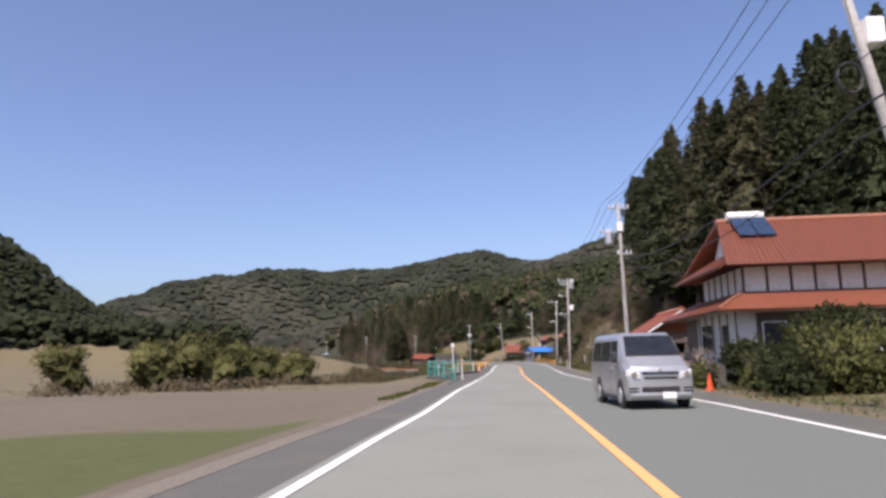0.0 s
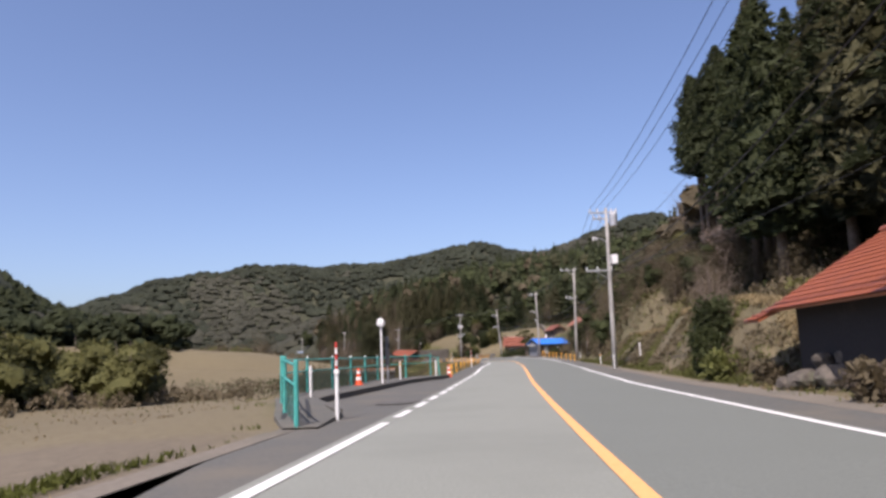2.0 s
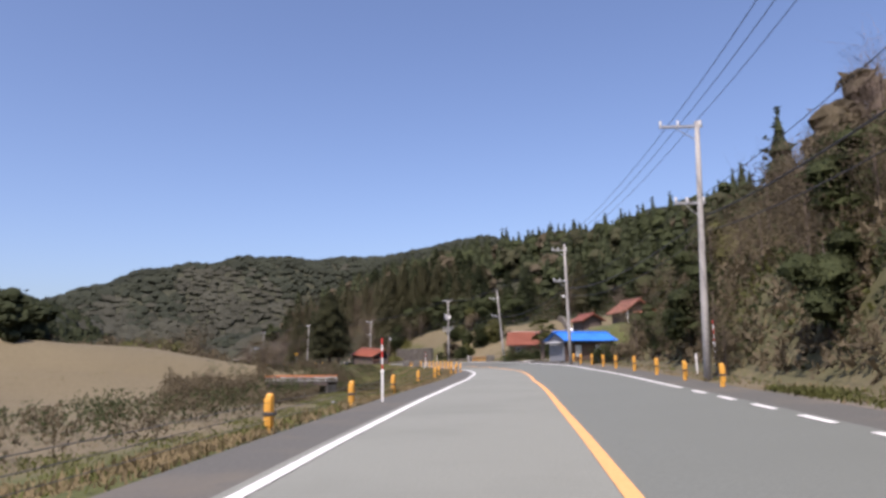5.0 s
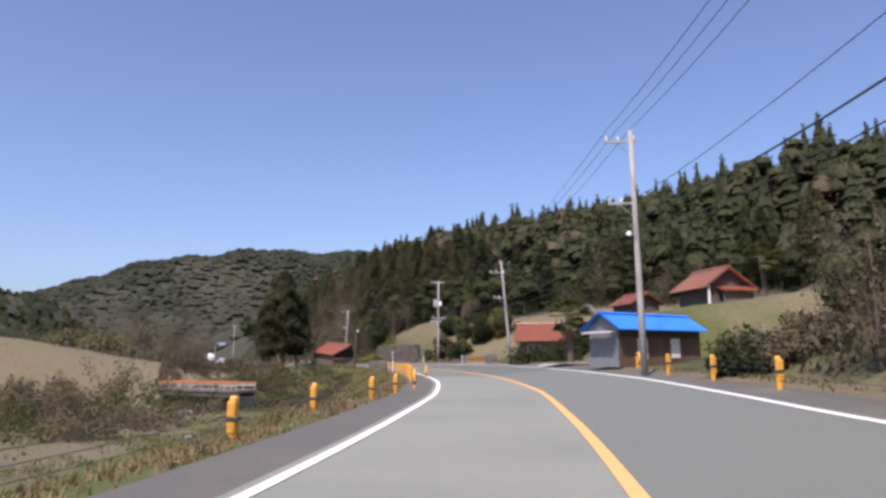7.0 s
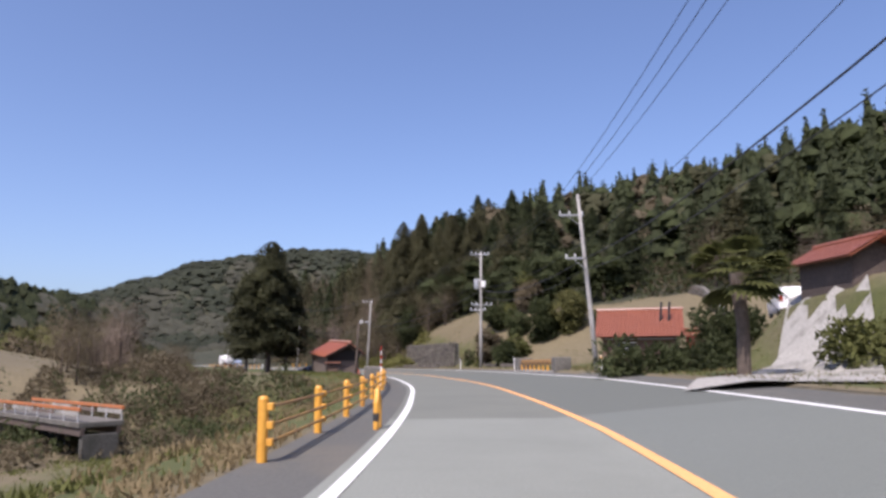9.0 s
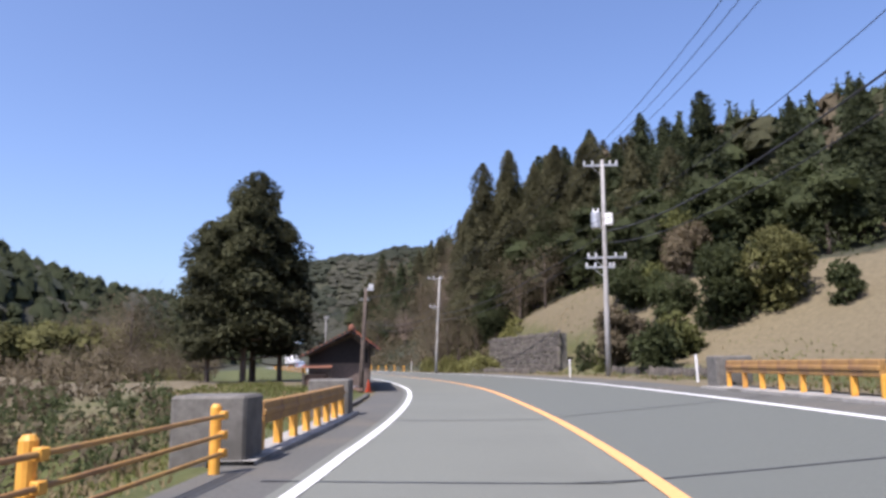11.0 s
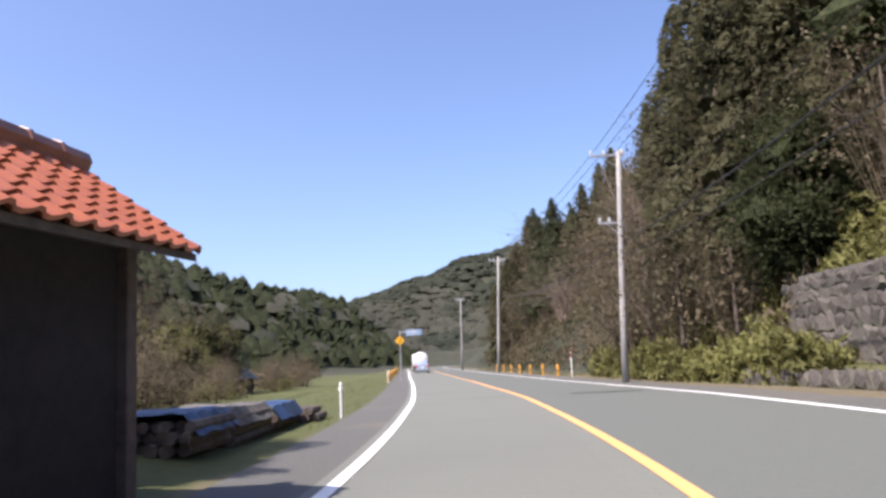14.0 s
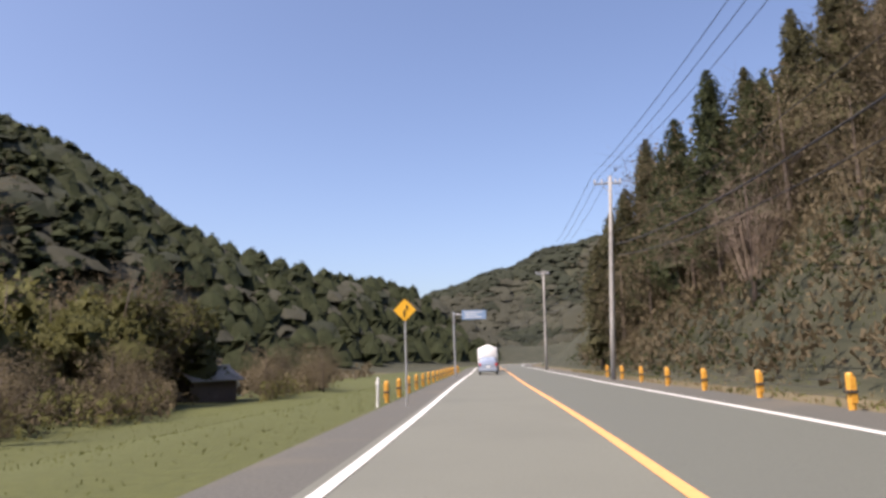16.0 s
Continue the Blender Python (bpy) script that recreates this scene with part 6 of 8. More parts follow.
outer = footway()
fence = thing("green_fence", "turquoise steel pipe fence with green netting below", "fence")
fp = [(49.6, -3.95), (52.1, -4.95), (54.7, -5.85), (57.1, -6.6), (60.7, -6.9), (62.9, -6.58), (65.6, -6.5), (68.5, -6.5), (71.9, -6.58), (74.0, -5.5), (76.9, -4.53), (79.2, -4.25)]
posts = [Vector((*plan(s, l), float(table(s, [(49.6, 0.04), (53, 0.18), (77, 0.18), (79.2, 0.0)])))) for s, l in fp]
for i, p in enumerate(posts):
    lean = 0.1 if i == len(posts) - 1 else 0.0
    part("fence_post", tube([p - Vector((0, 0, 0.1)), p + Vector((-lean, 0, 1.16))], 0.045, 8), M["green_paint"], fence)
    part("post_cap", tube([p + Vector((-lean, 0, 1.16)), p + Vector((-lean, 0, 1.2))], [0.05, 0.03], 8), M["white_plastic"] if 3 < i < 9 else M["green_paint"], fence)
for i, (a, b) in enumerate(zip(posts, posts[1:])):
    for z in (1.1, 0.72) if i < 10 else (1.1,):
        part("fence_rail", tube([a + Vector((0, 0, z)), b + Vector((0, 0, z))], 0.028, 7), M["green_paint"], fence)
    if i > 7:
        continue
    bm = bmesh.new()
    cols, lines = 12, 5
    out = (b - a).cross(Vector((0, 0, 1))).normalized()
    grid = [[bm.verts.new(a.lerp(b, k / cols) + Vector((0, 0, 0.03 + 0.64 * j / lines)) + out * 0.03 * math.sin(1.7 * k + 2.1 * j + i)) for j in range(lines + 1)] for k in range(cols + 1)]
    for k in range(cols):
        for j in range(lines):
            bm.faces.new((grid[k][j], grid[k + 1][j], grid[k + 1][j + 1], grid[k][j + 1]))
    part("net", bm, M["netting"], fence, "faded green netting", True)
# dark worn strips up the ramp
for k in range(3):
    bm = bmesh.new()
    rows = []
    for u in np.linspace(0, 1, 9):
        s, l = 51.0 + 5.2 * u, -4.1 - 0.27 * k - 1.55 * u
        h = float(table(s, [(49.4, 0.03), (51.8, 0.1), (54.2, 0.19)])) + 0.012
        rows.append([bm.verts.new((*plan(s, l - w), h)) for w in (0.05, -0.05)])
    for p, q in zip(rows, rows[1:]):
        bm.faces.new((p[0], p[1], q[1], q[0]))
    tagged(part("tar_strip", bm, M["tar"]), "dark tar strip along the footway ramp", "road patch", kind="structure")


def mirror_post():
    p = Vector((1.12, 67.0, 0.17))
    m = thing("traffic_mirror", "round traffic mirror on a white post at the bus bay", "traffic mirror", (p.x, p.y, 0.17))
    part("post", tube([(0, 0, 0), (0, 0, 2.75)], 0.04, 10), M["white_plastic"], m)
    bm = bmesh.new()
    bmesh.ops.create_uvsphere(bm, u_segments=24, v_segments=12, radius=1.0)
    bmesh.ops.delete(bm, geom=[v for v in bm.verts if v.co.z < 0.83], context="VERTS")
    d = pose(0, -0.09, 2.55, 90, 0, -12)
    bmesh.ops.transform(bm, matrix=d @ Matrix.Translation((0, 0, -0.19)) @ Matrix.Scale(0.27, 4), verts=bm.verts)
    # White face paints in the bright reflection of the mirror.
    part("mirror", bm, M["white_plastic"], m, "convex mirror face, plain white for its bright reflection")
    part("hood", tube([d @ Vector((0.16 * math.cos(a), 0.16 * math.sin(a), 0.02)) for a in np.linspace(0, 2 * math.pi, 25)], 0.018, 6), M["white_plastic"], m)
    q = thing("notice_post", "grey post with a narrow board beside the mirror", "post", (p.x + 0.2, p.y + 0.45, 0.17))
    part("post", tube([(0, 0, 0), (0, 0, 0.75)], 0.035, 8), M["galvanised"], q)
    part("board", box((-0.09, -0.02, 0.75), (0.09, 0.02, 2.0), 0.01), M["dark_metal"], q)


mirror_post()


def cone_pattern(label, bands):
    c = thing("traffic_cone", label, "traffic cone", group="traffic cones")
    part("base", box((-0.19, -0.19, 0), (0.19, 0.19, 0.04), 0.012), M["red_plastic"], c)
    part("body", tube([(0, 0, 0.04), (0, 0, 0.7)], [0.14, 0.03], 16), M["red_plastic"], c)
    if bands:
        for z0, z1 in ((0.2, 0.33), (0.46, 0.57)):
            r = lambda z: 0.14 - 0.11 * (z - 0.04) / 0.66 + 0.004
            part("band", tube([(0, 0, z0), (0, 0, z1)], [r(z0), r(z1)], 16), M["white_plastic"], c)
    return c


banded = cone_pattern("red and white banded traffic cone on the footway", True)
banded.matrix_basis = pose(0.25, 65.9, 0.19)
copy_thing(banded, pose(*plan(78.1, -3.62), 0.03))
plain = cone_pattern("faded plain orange traffic cone at the verge", False)
plain.matrix_basis = pose(10.7, 29.2, land_at(10.7, 29.2))
small = copy_thing(plain, pose(-1.45, 213.15, land_at(-1.45, 213.15)))
small.scale = (0.8, 0.8, 0.8)


def delineator(label, cap, h=0.85):
    d = thing("delineator", label, "delineator post", group="delineator posts")
    part("post", tube([(0, 0, -0.1), (0, 0, h)], 0.038, 8), M["white_plastic"], d)
    part("reflector", tube([(0, -0.045, h - 0.14), (0, 0.045, h - 0.14)], 0.05, 10), M[cap], d)
    part("cap", tube([(0, 0, h), (0, 0, h + 0.03)], [0.042, 0.02], 8), M[cap], d)
    return d


white = delineator("white roadside delineator post with a reflector", "white_plastic")
orange = delineator("white roadside delineator post with an orange reflector", "yellow_steel")
white.matrix_basis = pose(*plan(57.3, -5.83), 0.19)
orange.matrix_basis = pose(*plan(71.2, -5.35), 0.19)
for s, l, k in ((75.3, -4.05, 0), (244.2, -3.35, 0), (277.0, -3.5, 0), (82.4, 6.3, 0), (94.0, 6.9, 1), (84.0, 8.2, 0), (160.3, 8.3, 1),
                (222.2, 7.3, 0), (207.0, 7.6, 0), (122.2, 8.2, 0), (190.5, 8.3, 1)):
    p = spot(s, l)
    copy_thing((white, orange)[k], pose(p.x, p.y, max(p.z, 0.16) if s < 80 and l < 0 else p.z, RNG.uniform(-2, 2), RNG.uniform(-2, 2), 0))


def snow_pole(s, l, z, h=2.2):
    p = plan(s, l)
    d = thing("snow_pole", "tall red and white striped snow pole", "snow pole", (*p, z), group="snow poles")
    part("post", tube([(0, 0, -0.1), (0, 0, 0.95)], 0.04, 8), M["white_plastic"], d)
    for k in range(5):
        a = 0.95 + (h - 0.95) * k / 5
        part("stripe", tube([(0, 0, a), (0, 0, a + (h - 0.95) / 5)], 0.026, 8), M["red_paint" if k % 2 == 0 or k == 4 else "white_plastic"], d)
    part("reflector", tube([(0, -0.05, 0.95), (0, 0.05, 0.95)], 0.055, 10), M["white_plastic"], d)


snow_pole(51.15, -3.56, 0.02, 1.55)
snow_pole(110.6, -4.0, -0.05, 1.95)
snow_pole(187.25, -3.66, float(ground_z(187.25, -3.66)), 2.0)
snow_pole(267.6, 7.4, float(ground_z(267.6, 7.4)), 1.5)
snow_pole(122.8, 9.2, float(ground_z(122.8, 9.2)), 2.0)


def cable_guard(s_list, lat_of, label, out):
    """A guard of stout yellow posts with steel cables between them."""
    g = thing("cable_guard", label, "guard rail", group="cable guards")
    me, tops, body = None, [], None
    for s in s_list:
        l = float(lat_of(s))
        p = spot(s, l)
        tops.append(p)
        m = pose(p.x, p.y, p.z, 0, 0, heading(s))
        if me is None:
            bm = tube([(0, 0, -0.3), (0, 0, 0.66), (0, 0, 0.70)], [0.075, 0.075, 0.05], 12)
            add_box(bm, (-out * 0.02 - 0.07, -0.09, 0.1), (-out * 0.02 + 0.07, 0.09, 0.62), 0.015)
            body = part("guard_post", bm, M["yellow_steel"], g)
            bracket = part("bracket", box((-0.1, -0.11, 0.3), (0.1, 0.11, 0.36), 0.008), M["dark_metal"], body)
            me, me2 = body.data, bracket.data
            body.matrix_basis = m
        else:
            o = link("guard_post", me, g, m)
            link("bracket", me2, o)
    for a, b in zip(tops, tops[1:]):
        for z in (0.22, 0.38, 0.54):
            part("steel_cable", tube([a + Vector((0, 0, z)), a.lerp(b, 0.5) + Vector((0, 0, z - 0.02)), b + Vector((0, 0, z))], 0.006, 4), M["dark_metal"], g)
    return g


cable_guard((84.0, 91.6, 101.9, 109.3, 116.8, 126.0, 133.1, 139.1, 143.9, 147.9), lambda s: left_line(s) - table(s, [(80, 1.5), (117, 1.9), (126, 2.2), (133, 2.1), (139, 2.35), (143.9, 1.75), (147.9, 1.45)]), "yellow-posted steel cable guard along the drop", 1)
cable_guard(np.arange(112.8, 152, 5.3), lambda s: right_line(s) + 1.25, "yellow-posted steel cable guard below the slope", -1)
cable_guard(np.arange(279.5, 340, 3.6), lambda s: left_line(s) - 1.7, "yellow-posted steel cable guard along the drop", 1)
cable_guard(np.arange(269.7, 300, 4.85), lambda s: right_line(s) + 1.5, "yellow-posted steel cable guard below the slope", -1)


def anchor_hoop(s, l):
    p = spot(s, l)
    h = thing("guard_anchor", "yellow hoop that anchors the guard cables", "guard anchor", (*p,), heading(s), "guard anchors")
    part("hoop", tube([(0, -0.3, -0.2), (0, -0.27, 0.5), (0, -0.14, 0.72), (0, 0.05, 0.74), (0, 0.16, 0.55), (0, 0.18, -0.2)], 0.055, 10), M["yellow_steel"], h)
    part("stripe", tube([(0, -0.285, 0.15), (0, -0.275, 0.3)], 0.06, 10), M["black_plastic"], h)


anchor_hoop(151.9, -2.75)
anchor_hoop(157.6, 8.3)
anchor_hoop(165.8, -2.2)


def pipe_guard():
    g = thing("pipe_guard", "yellow three-pipe guard rail above the stream", "guard rail")
    ss = np.arange(161.0, 192.4, 3.9)
    pts = []
    for s in ss:
        l = float(left_line(s)) - 1.35
        xy = plan(s, l)
        z = float(road_z(s, l)) - 0.03
        p = Vector((*xy, z))
        pts.append(p)
        part("guard_post", tube([p - Vector((0, 0, 0.3)), p + Vector((0, 0, 0.84)), p + Vector((0, 0, 0.88))], [0.07, 0.07, 0.045], 12), M["yellow_steel"], g)
    for a, b in zip(pts, pts[1:]):
        n = Vector(((b - a).y, -(b - a).x, 0)).normalized() * 0.1
        for z in (0.74, 0.5, 0.28):
            part("guard_pipe", tube([a + n + Vector((0, 0, z)), b + n + Vector((0, 0, z))], 0.026, 8), M["yellow_rail"], g)
    for p in pts:
        n = Vector((0.06, 0.02, 0))
        for z in (0.74, 0.5, 0.28):
            part("clamp", box(p + n + Vector((-0.06, -0.05, z - 0.05)), p + n + Vector((0.08, 0.05, z + 0.05)), 0.01), M["yellow_steel"], g)


pipe_guard()


def parapet(side, s0, s1):
    """Bridge parapet: a concrete block at each end and a yellow box rail on short posts."""
    lat = (lambda s: float(left_line(s)) - 1.35) if side < 0 else (lambda s: float(right_line(s)) + 1.45)
    for s, w in ((s0, 0.42), (s1, 0.4)):
        xy, z = plan(s, lat(s) + side * 0.35), float(road_z(s, lat(s)))
        b = thing("parapet_block", "weathered concrete block ending the bridge parapet", "parapet", (*xy, z), heading(s), "parapet blocks")
        part("block", box((-0.55, -w, -0.6), (0.5, w, 0.92), 0.04), M["old_concrete"], b)
    r = thing("bridge_rail", "faded yellow steel box rail of the bridge", "guard rail", group="bridge rails")
    n = 8
    ss = np.linspace(s0 + 0.8, s1 - 0.7, n)
    pts = [Vector((*plan(s, lat(s)), float(road_z(s, lat(s))))) for s in ss]
    for p in pts:
        part("rail_post", box(p + Vector((-0.06, -0.06, -0.2)), p + Vector((0.06, 0.06, 0.5)), 0.01), M["yellow_steel"], r)
    for a, b in zip(pts, pts[1:]):
        d = b - a
        ang = math.degrees(math.atan2(-d.x, d.y))
        bm = box((-0.07, 0.0, 0.44), (0.07, d.length + 0.02, 0.78), 0.02)
        add_box(bm, (-0.1, 0.0, 0.56), (0.1, d.length + 0.02, 0.66), 0.02)
        part("box_rail", bm, M["yellow_rail"], r).matrix_basis = Matrix.Translation(a) @ pose(0, 0, 0, 0, 0, ang)
    k = tagged(ribbon("bridge_kerb", s0 - 0.5, s1 + 0.5, lambda s: np.array([lat(q) for q in s]) - 0.35, lambda s: np.array([lat(q) for q in s]) + 0.3, M["concrete"], 0.06, 0.7), "concrete kerb of the bridge", "bridge kerb", kind="structure")


parapet(-1, 193.4, 202.2)
parapet(1, 196.0, 204.4)
for s in (191.4, 200.0):
    n = int(12)
    lat = np.linspace(float(left_line(s)) - 0.6, float(right_line(s)) + 0.9, n)
    v = []
    for l in lat:
        for d in (-0.035, 0.035):
            v.append((*plan(s + d + 0.02 * (l - 2) ** 2 * 0.5, l), float(road_z(s, l)) + 0.004))
    f = [(2 * i, 2 * i + 1, 2 * i + 3, 2 * i + 2) for i in range(n - 1)]
    tagged(link("bridge_joint", raw_mesh("bridge_joint", v, f, M["black_plastic"])), "dark rubber joint across the bridge deck", "road joint", kind="structure")

# the footbridge over the stream
def footbridge():
    a, b = Vector((-6.2, 182.0, -1.35)), Vector((-15.9, 189.4, -0.5))
    d = b - a
    ang = math.degrees(math.atan2(-d.x, d.y))
    f = thing("footbridge", "small concrete bridge with an orange pipe rail over the stream", "bridge", a, ang)
    L = d.length
    part("deck", box((-1.0, 0, -0.2), (1.0, L, 0.05), 0.03), M["old_concrete"], f)
    for x in (-0.8, 0.8):
        part("girder", box((x - 0.1, 0, -0.55), (x + 0.1, L, -0.2), 0.01), M["dark_timber"], f, "dark girder below the deck")
    for x in (-0.95, 0.95):
        for k in range(8):
            part("rail_post", tube([(x, 0.2 + (L - 0.4) * k / 7, 0), (x, 0.2 + (L - 0.4) * k / 7, 0.6)], 0.04, 8), M["grey_board"], f)
        part("hand_rail", box((x - 0.05, 0, 0.52), (x + 0.05, L, 0.68), 0.02), M["rust_orange"], f, "rusty orange rail beam")
        for k in range(4):
            part("side_panel", box((x - 0.03, 0.15 + L * k / 4, 0.3), (x + 0.03, L * (k + 1) / 4 - 0.15, 0.5 - 0.05 * (k % 2)), 0.01), M["mud_wall"] if k % 2 else M["concrete"], f, "weathered side panel")
    for y in (0.0, L - 0.6):
        part("abutment", box((-0.8, y, -2.6), (0.8, y + 0.35, -0.5), 0.03), M["kerb"], f)


footbridge()


# warning sign and the far direction board
def warning_sign():
    p = Vector((*plan(277.0, -2.6), 0))
    p.z = land_at(p.x, p.y)
    s = thing("warning_sign", "yellow diamond bend warning sign on a grey post", "road sign", p, heading(275))
    part("post", tube([(0, 0, -0.2), (0, 0, 3.2)], 0.035, 8), M["galvanised"], s)
    b = part("plate", box((-0.25, -0.06, -0.25), (0.25, -0.045, 0.25), 0.004, pose(0, 0, 2.9, 0, 45, 0)), M["sign_yellow"], s)
    part("symbol", tube([(-0.02, -0.066, 2.7), (-0.02, -0.066, 2.87), (0.07, -0.066, 2.97), (0.07, -0.066, 3.05)], 0.027, 5), M["black_plastic"], b, "black bend arrow")


warning_sign()
d = thing("direction_board", "blue-grey overhead direction board on a roadside mast", "road sign", (*plan(315.0, -2.8), 0.0), heading(315))
part("mast", tube([(0, 0, -0.5), (0, 0, 5.3)], 0.09, 10), M["galvanised"], d)
part("arm", tube([(0, 0, 5.1), (2.6, 0, 5.15)], 0.05, 8), M["galvanised"], d)
b = part("board", box((0.7, -0.12, 4.65), (2.7, -0.06, 5.4), 0.01), M["sign_blue"], d)
for k in range(3):
    part("lettering", box((0.9, -0.128, 5.2 - 0.2 * k), (2.4 - 0.4 * (k % 2), -0.121, 5.27 - 0.2 * k)), M["white_plastic"], b)


# ---- vehicles ----
def wheel(parent, x, y, r=0.33, w=0.2, side=1):
    bm = tube([(x - w / 2, y, r), (x - w / 2 + 0.03, y, r), (x + w / 2 - 0.03, y, r), (x + w / 2, y, r)], [r - 0.03, r, r, r - 0.03], 24)
    t = part("tyre", bm, M["tyre"], parent)
    part("rim", tube([(x + side * (w / 2 - 0.02), y, r), (x + side * (w / 2 + 0.012), y, r)], [r * 0.66, r * 0.62], 18), M["galvanised"], t)
    return t


def loft(sections, material, parent, name, label="", levels=2):
    """A body from cross-sections: each is y and a list of x, z from the sill round to the other sill."""
    bm = bmesh.new()
    rings = [[bm.verts.new((x, y, z)) for x, z in pts] for y, pts in sections]
    for r, q in zip(rings, rings[1:]):
        for i in range(len(r) - 1):
            bm.faces.new((r[i], r[i + 1], q[i + 1], q[i]))
        bm.faces.new((r[-1], r[0], q[0], q[-1]))
    bm.faces.new(rings[0])
    bm.faces.new(list(reversed(rings[-1])))
    ob = part(name, bm, material, parent, label, True)
    if levels:
        b = ob.modifiers.new("round", "BEVEL")
        b.width, b.segments, b.limit_method, b.angle_limit = 0.05, 2, "ANGLE", radians(25)
    return ob


def body_section(w, z0, zb, wt, zt, wr):
    """Half widths: sill w at z0, belt w at zb, roof edge wt at zt - 0.1, roof wr at zt."""
    return [(-w * 0.96, z0), (-w, z0 + 0.2), (-w, zb), (-wt, zt - 0.12), (-wr, zt), (wr, zt), (wt, zt - 0.12), (w, zb), (w, z0 + 0.2), (w * 0.96, z0)]


def van(at, turn):
    """A one-box van; its front at local -y."""
    v = thing("van", "silver one-box van with tinted windows on the road", "van", at, turn)
    S = body_section
    loft([(0.0, S(0.80, 0.28, 0.72, 0.78, 0.95, 0.7)), (0.08, S(0.84, 0.22, 0.95, 0.8, 1.08, 0.72)), (0.55, S(0.845, 0.2, 1.12, 0.78, 1.32, 0.70)), (1.15, S(0.845, 0.2, 1.15, 0.74, 1.88, 0.62)), (1.4, S(0.845, 0.2, 1.15, 0.74, 1.96, 0.64)),
          (4.4, S(0.845, 0.22, 1.15, 0.74, 1.97, 0.64)), (4.66, S(0.83, 0.28, 1.12, 0.72, 1.90, 0.60)), (4.7, S(0.80, 0.34, 1.05, 0.68, 1.8, 0.55))], M["silver_paint"], v, "body")
    bm = bmesh.new()
    q = [(-0.71, 0.565, 1.338), (0.71, 0.565, 1.338), (0.62, 1.12, 1.853), (-0.62, 1.12, 1.853)]
    n = Vector((0, -0.73, 0.68)) * 0.03
    vs = [bm.verts.new(Vector(p) + n) for p in q] + [bm.verts.new(Vector(p) - n) for p in q]
    for f in ((0, 1, 2, 3), (7, 6, 5, 4), (0, 4, 5, 1), (1, 5, 6, 2), (2, 6, 7, 3), (3, 7, 4, 0)):
        bm.faces.new([vs[i] for i in f])
    part("windscreen", bm, M["car_glass"], v)
    for sx in (-1, 1):
        for y0, y1, y2, y3 in ((0.95, 1.85, 1.22, 1.85), (1.95, 3.1, 1.95, 3.1), (3.2, 4.35, 3.2, 4.3)):
            bm = bmesh.new()
            a = [(sx * 0.848, y0, 1.2), (sx * 0.848, y1, 1.2), (sx * 0.762, y3, 1.76), (sx * 0.762, y2, 1.76)]
            vs = [bm.verts.new(p) for p in a] + [bm.verts.new((p[0] - sx * 0.05, p[1], p[2])) for p in a]
            for f in ((0, 1, 2, 3), (7, 6, 5, 4), (0, 4, 5, 1), (1, 5, 6, 2), (2, 6, 7, 3), (3, 7, 4, 0)):
                bm.faces.new([vs[i] for i in f])
            part("side_window", bm, M["car_glass"], v)
        bm = box((sx * 0.66 - 0.19, -0.035, 0.74), (sx * 0.66 + 0.18, 0.16, 0.97), 0.05)
        for c in bm.verts:  # the lamp sweeps up and back towards the side
            c.co.z += 0.22 * (abs(c.co.x) - 0.66)
            c.co.y += 0.3 * max(abs(c.co.x) - 0.62, 0)
        lamp_glass = part("headlight", bm, M["headlight"], v)
        part("bulb", tube([(sx * 0.66, -0.045, 0.86), (sx * 0.66, 0.03, 0.86)], [0.075, 0.06], 14), M["mirror_face"], lamp_glass)
        for z in (0.42, 0.5):
            part("fog_slot", box((sx * 0.69 - 0.12, -0.02, z), (sx * 0.69 + 0.12, 0.08, z + 0.045), 0.012), M["black_plastic"], v)
        for y in (1.9, 3.15):
            part("door_seam", box((sx * 0.838, y, 0.35), (sx * 0.849, y + 0.012, 1.16)), M["black_plastic"], v)
        part("door_handle", box((sx * 0.845, 1.66, 1.0), (sx * 0.872, 1.84, 1.04), 0.01), M["silver_paint"], v)
        part("sill_trim", box((sx * 0.8, 1.25, 0.2), (sx * 0.85, 3.0, 0.27), 0.01), M["black_plastic"], v)
        part("wing_mirror", box((sx * 0.98 - 0.09, 0.72, 1.18), (sx * 0.98 + 0.09, 0.84, 1.46), 0.04), M["black_plastic"], v)
        for y in (0.78, 3.45):
            wheel(v, sx * 0.765, y, 0.33, 0.2, sx)
            part("wheel_arch", tube([(sx * 0.8, y, 0.36), (sx * 0.849, y, 0.36)], 0.40, 24), M["black_plastic"], v)
    for z0, z1, w in ((0.76, 0.81, 0.42), (0.87, 0.93, 0.46)):
        part("grille", box((-w, -0.03, z0), (w, 0.06, z1), 0.012), M["black_plastic"], v)
    part("bonnet_badge", tube([(0, -0.02, 0.985), (0, 0.05, 0.985)], 0.05, 16), M["galvanised"], v)
    part("air_intake", box((-0.48, -0.022, 0.42), (0.48, 0.06, 0.56), 0.02), M["black_plastic"], v)
    part("bumper", box((-0.76, -0.05, 0.3), (0.76, 0.12, 0.4), 0.03), M["silver_paint"], v)
    part("number_plate", box((0.02, -0.075, 0.26), (0.36, -0.055, 0.42), 0.004), M["white_plastic"], v, "white number plate")
    part("wiper", tube([(-0.45, 0.575, 1.33), (0.1, 0.64, 1.40)], 0.012, 5), M["black_plastic"], v)
    return v


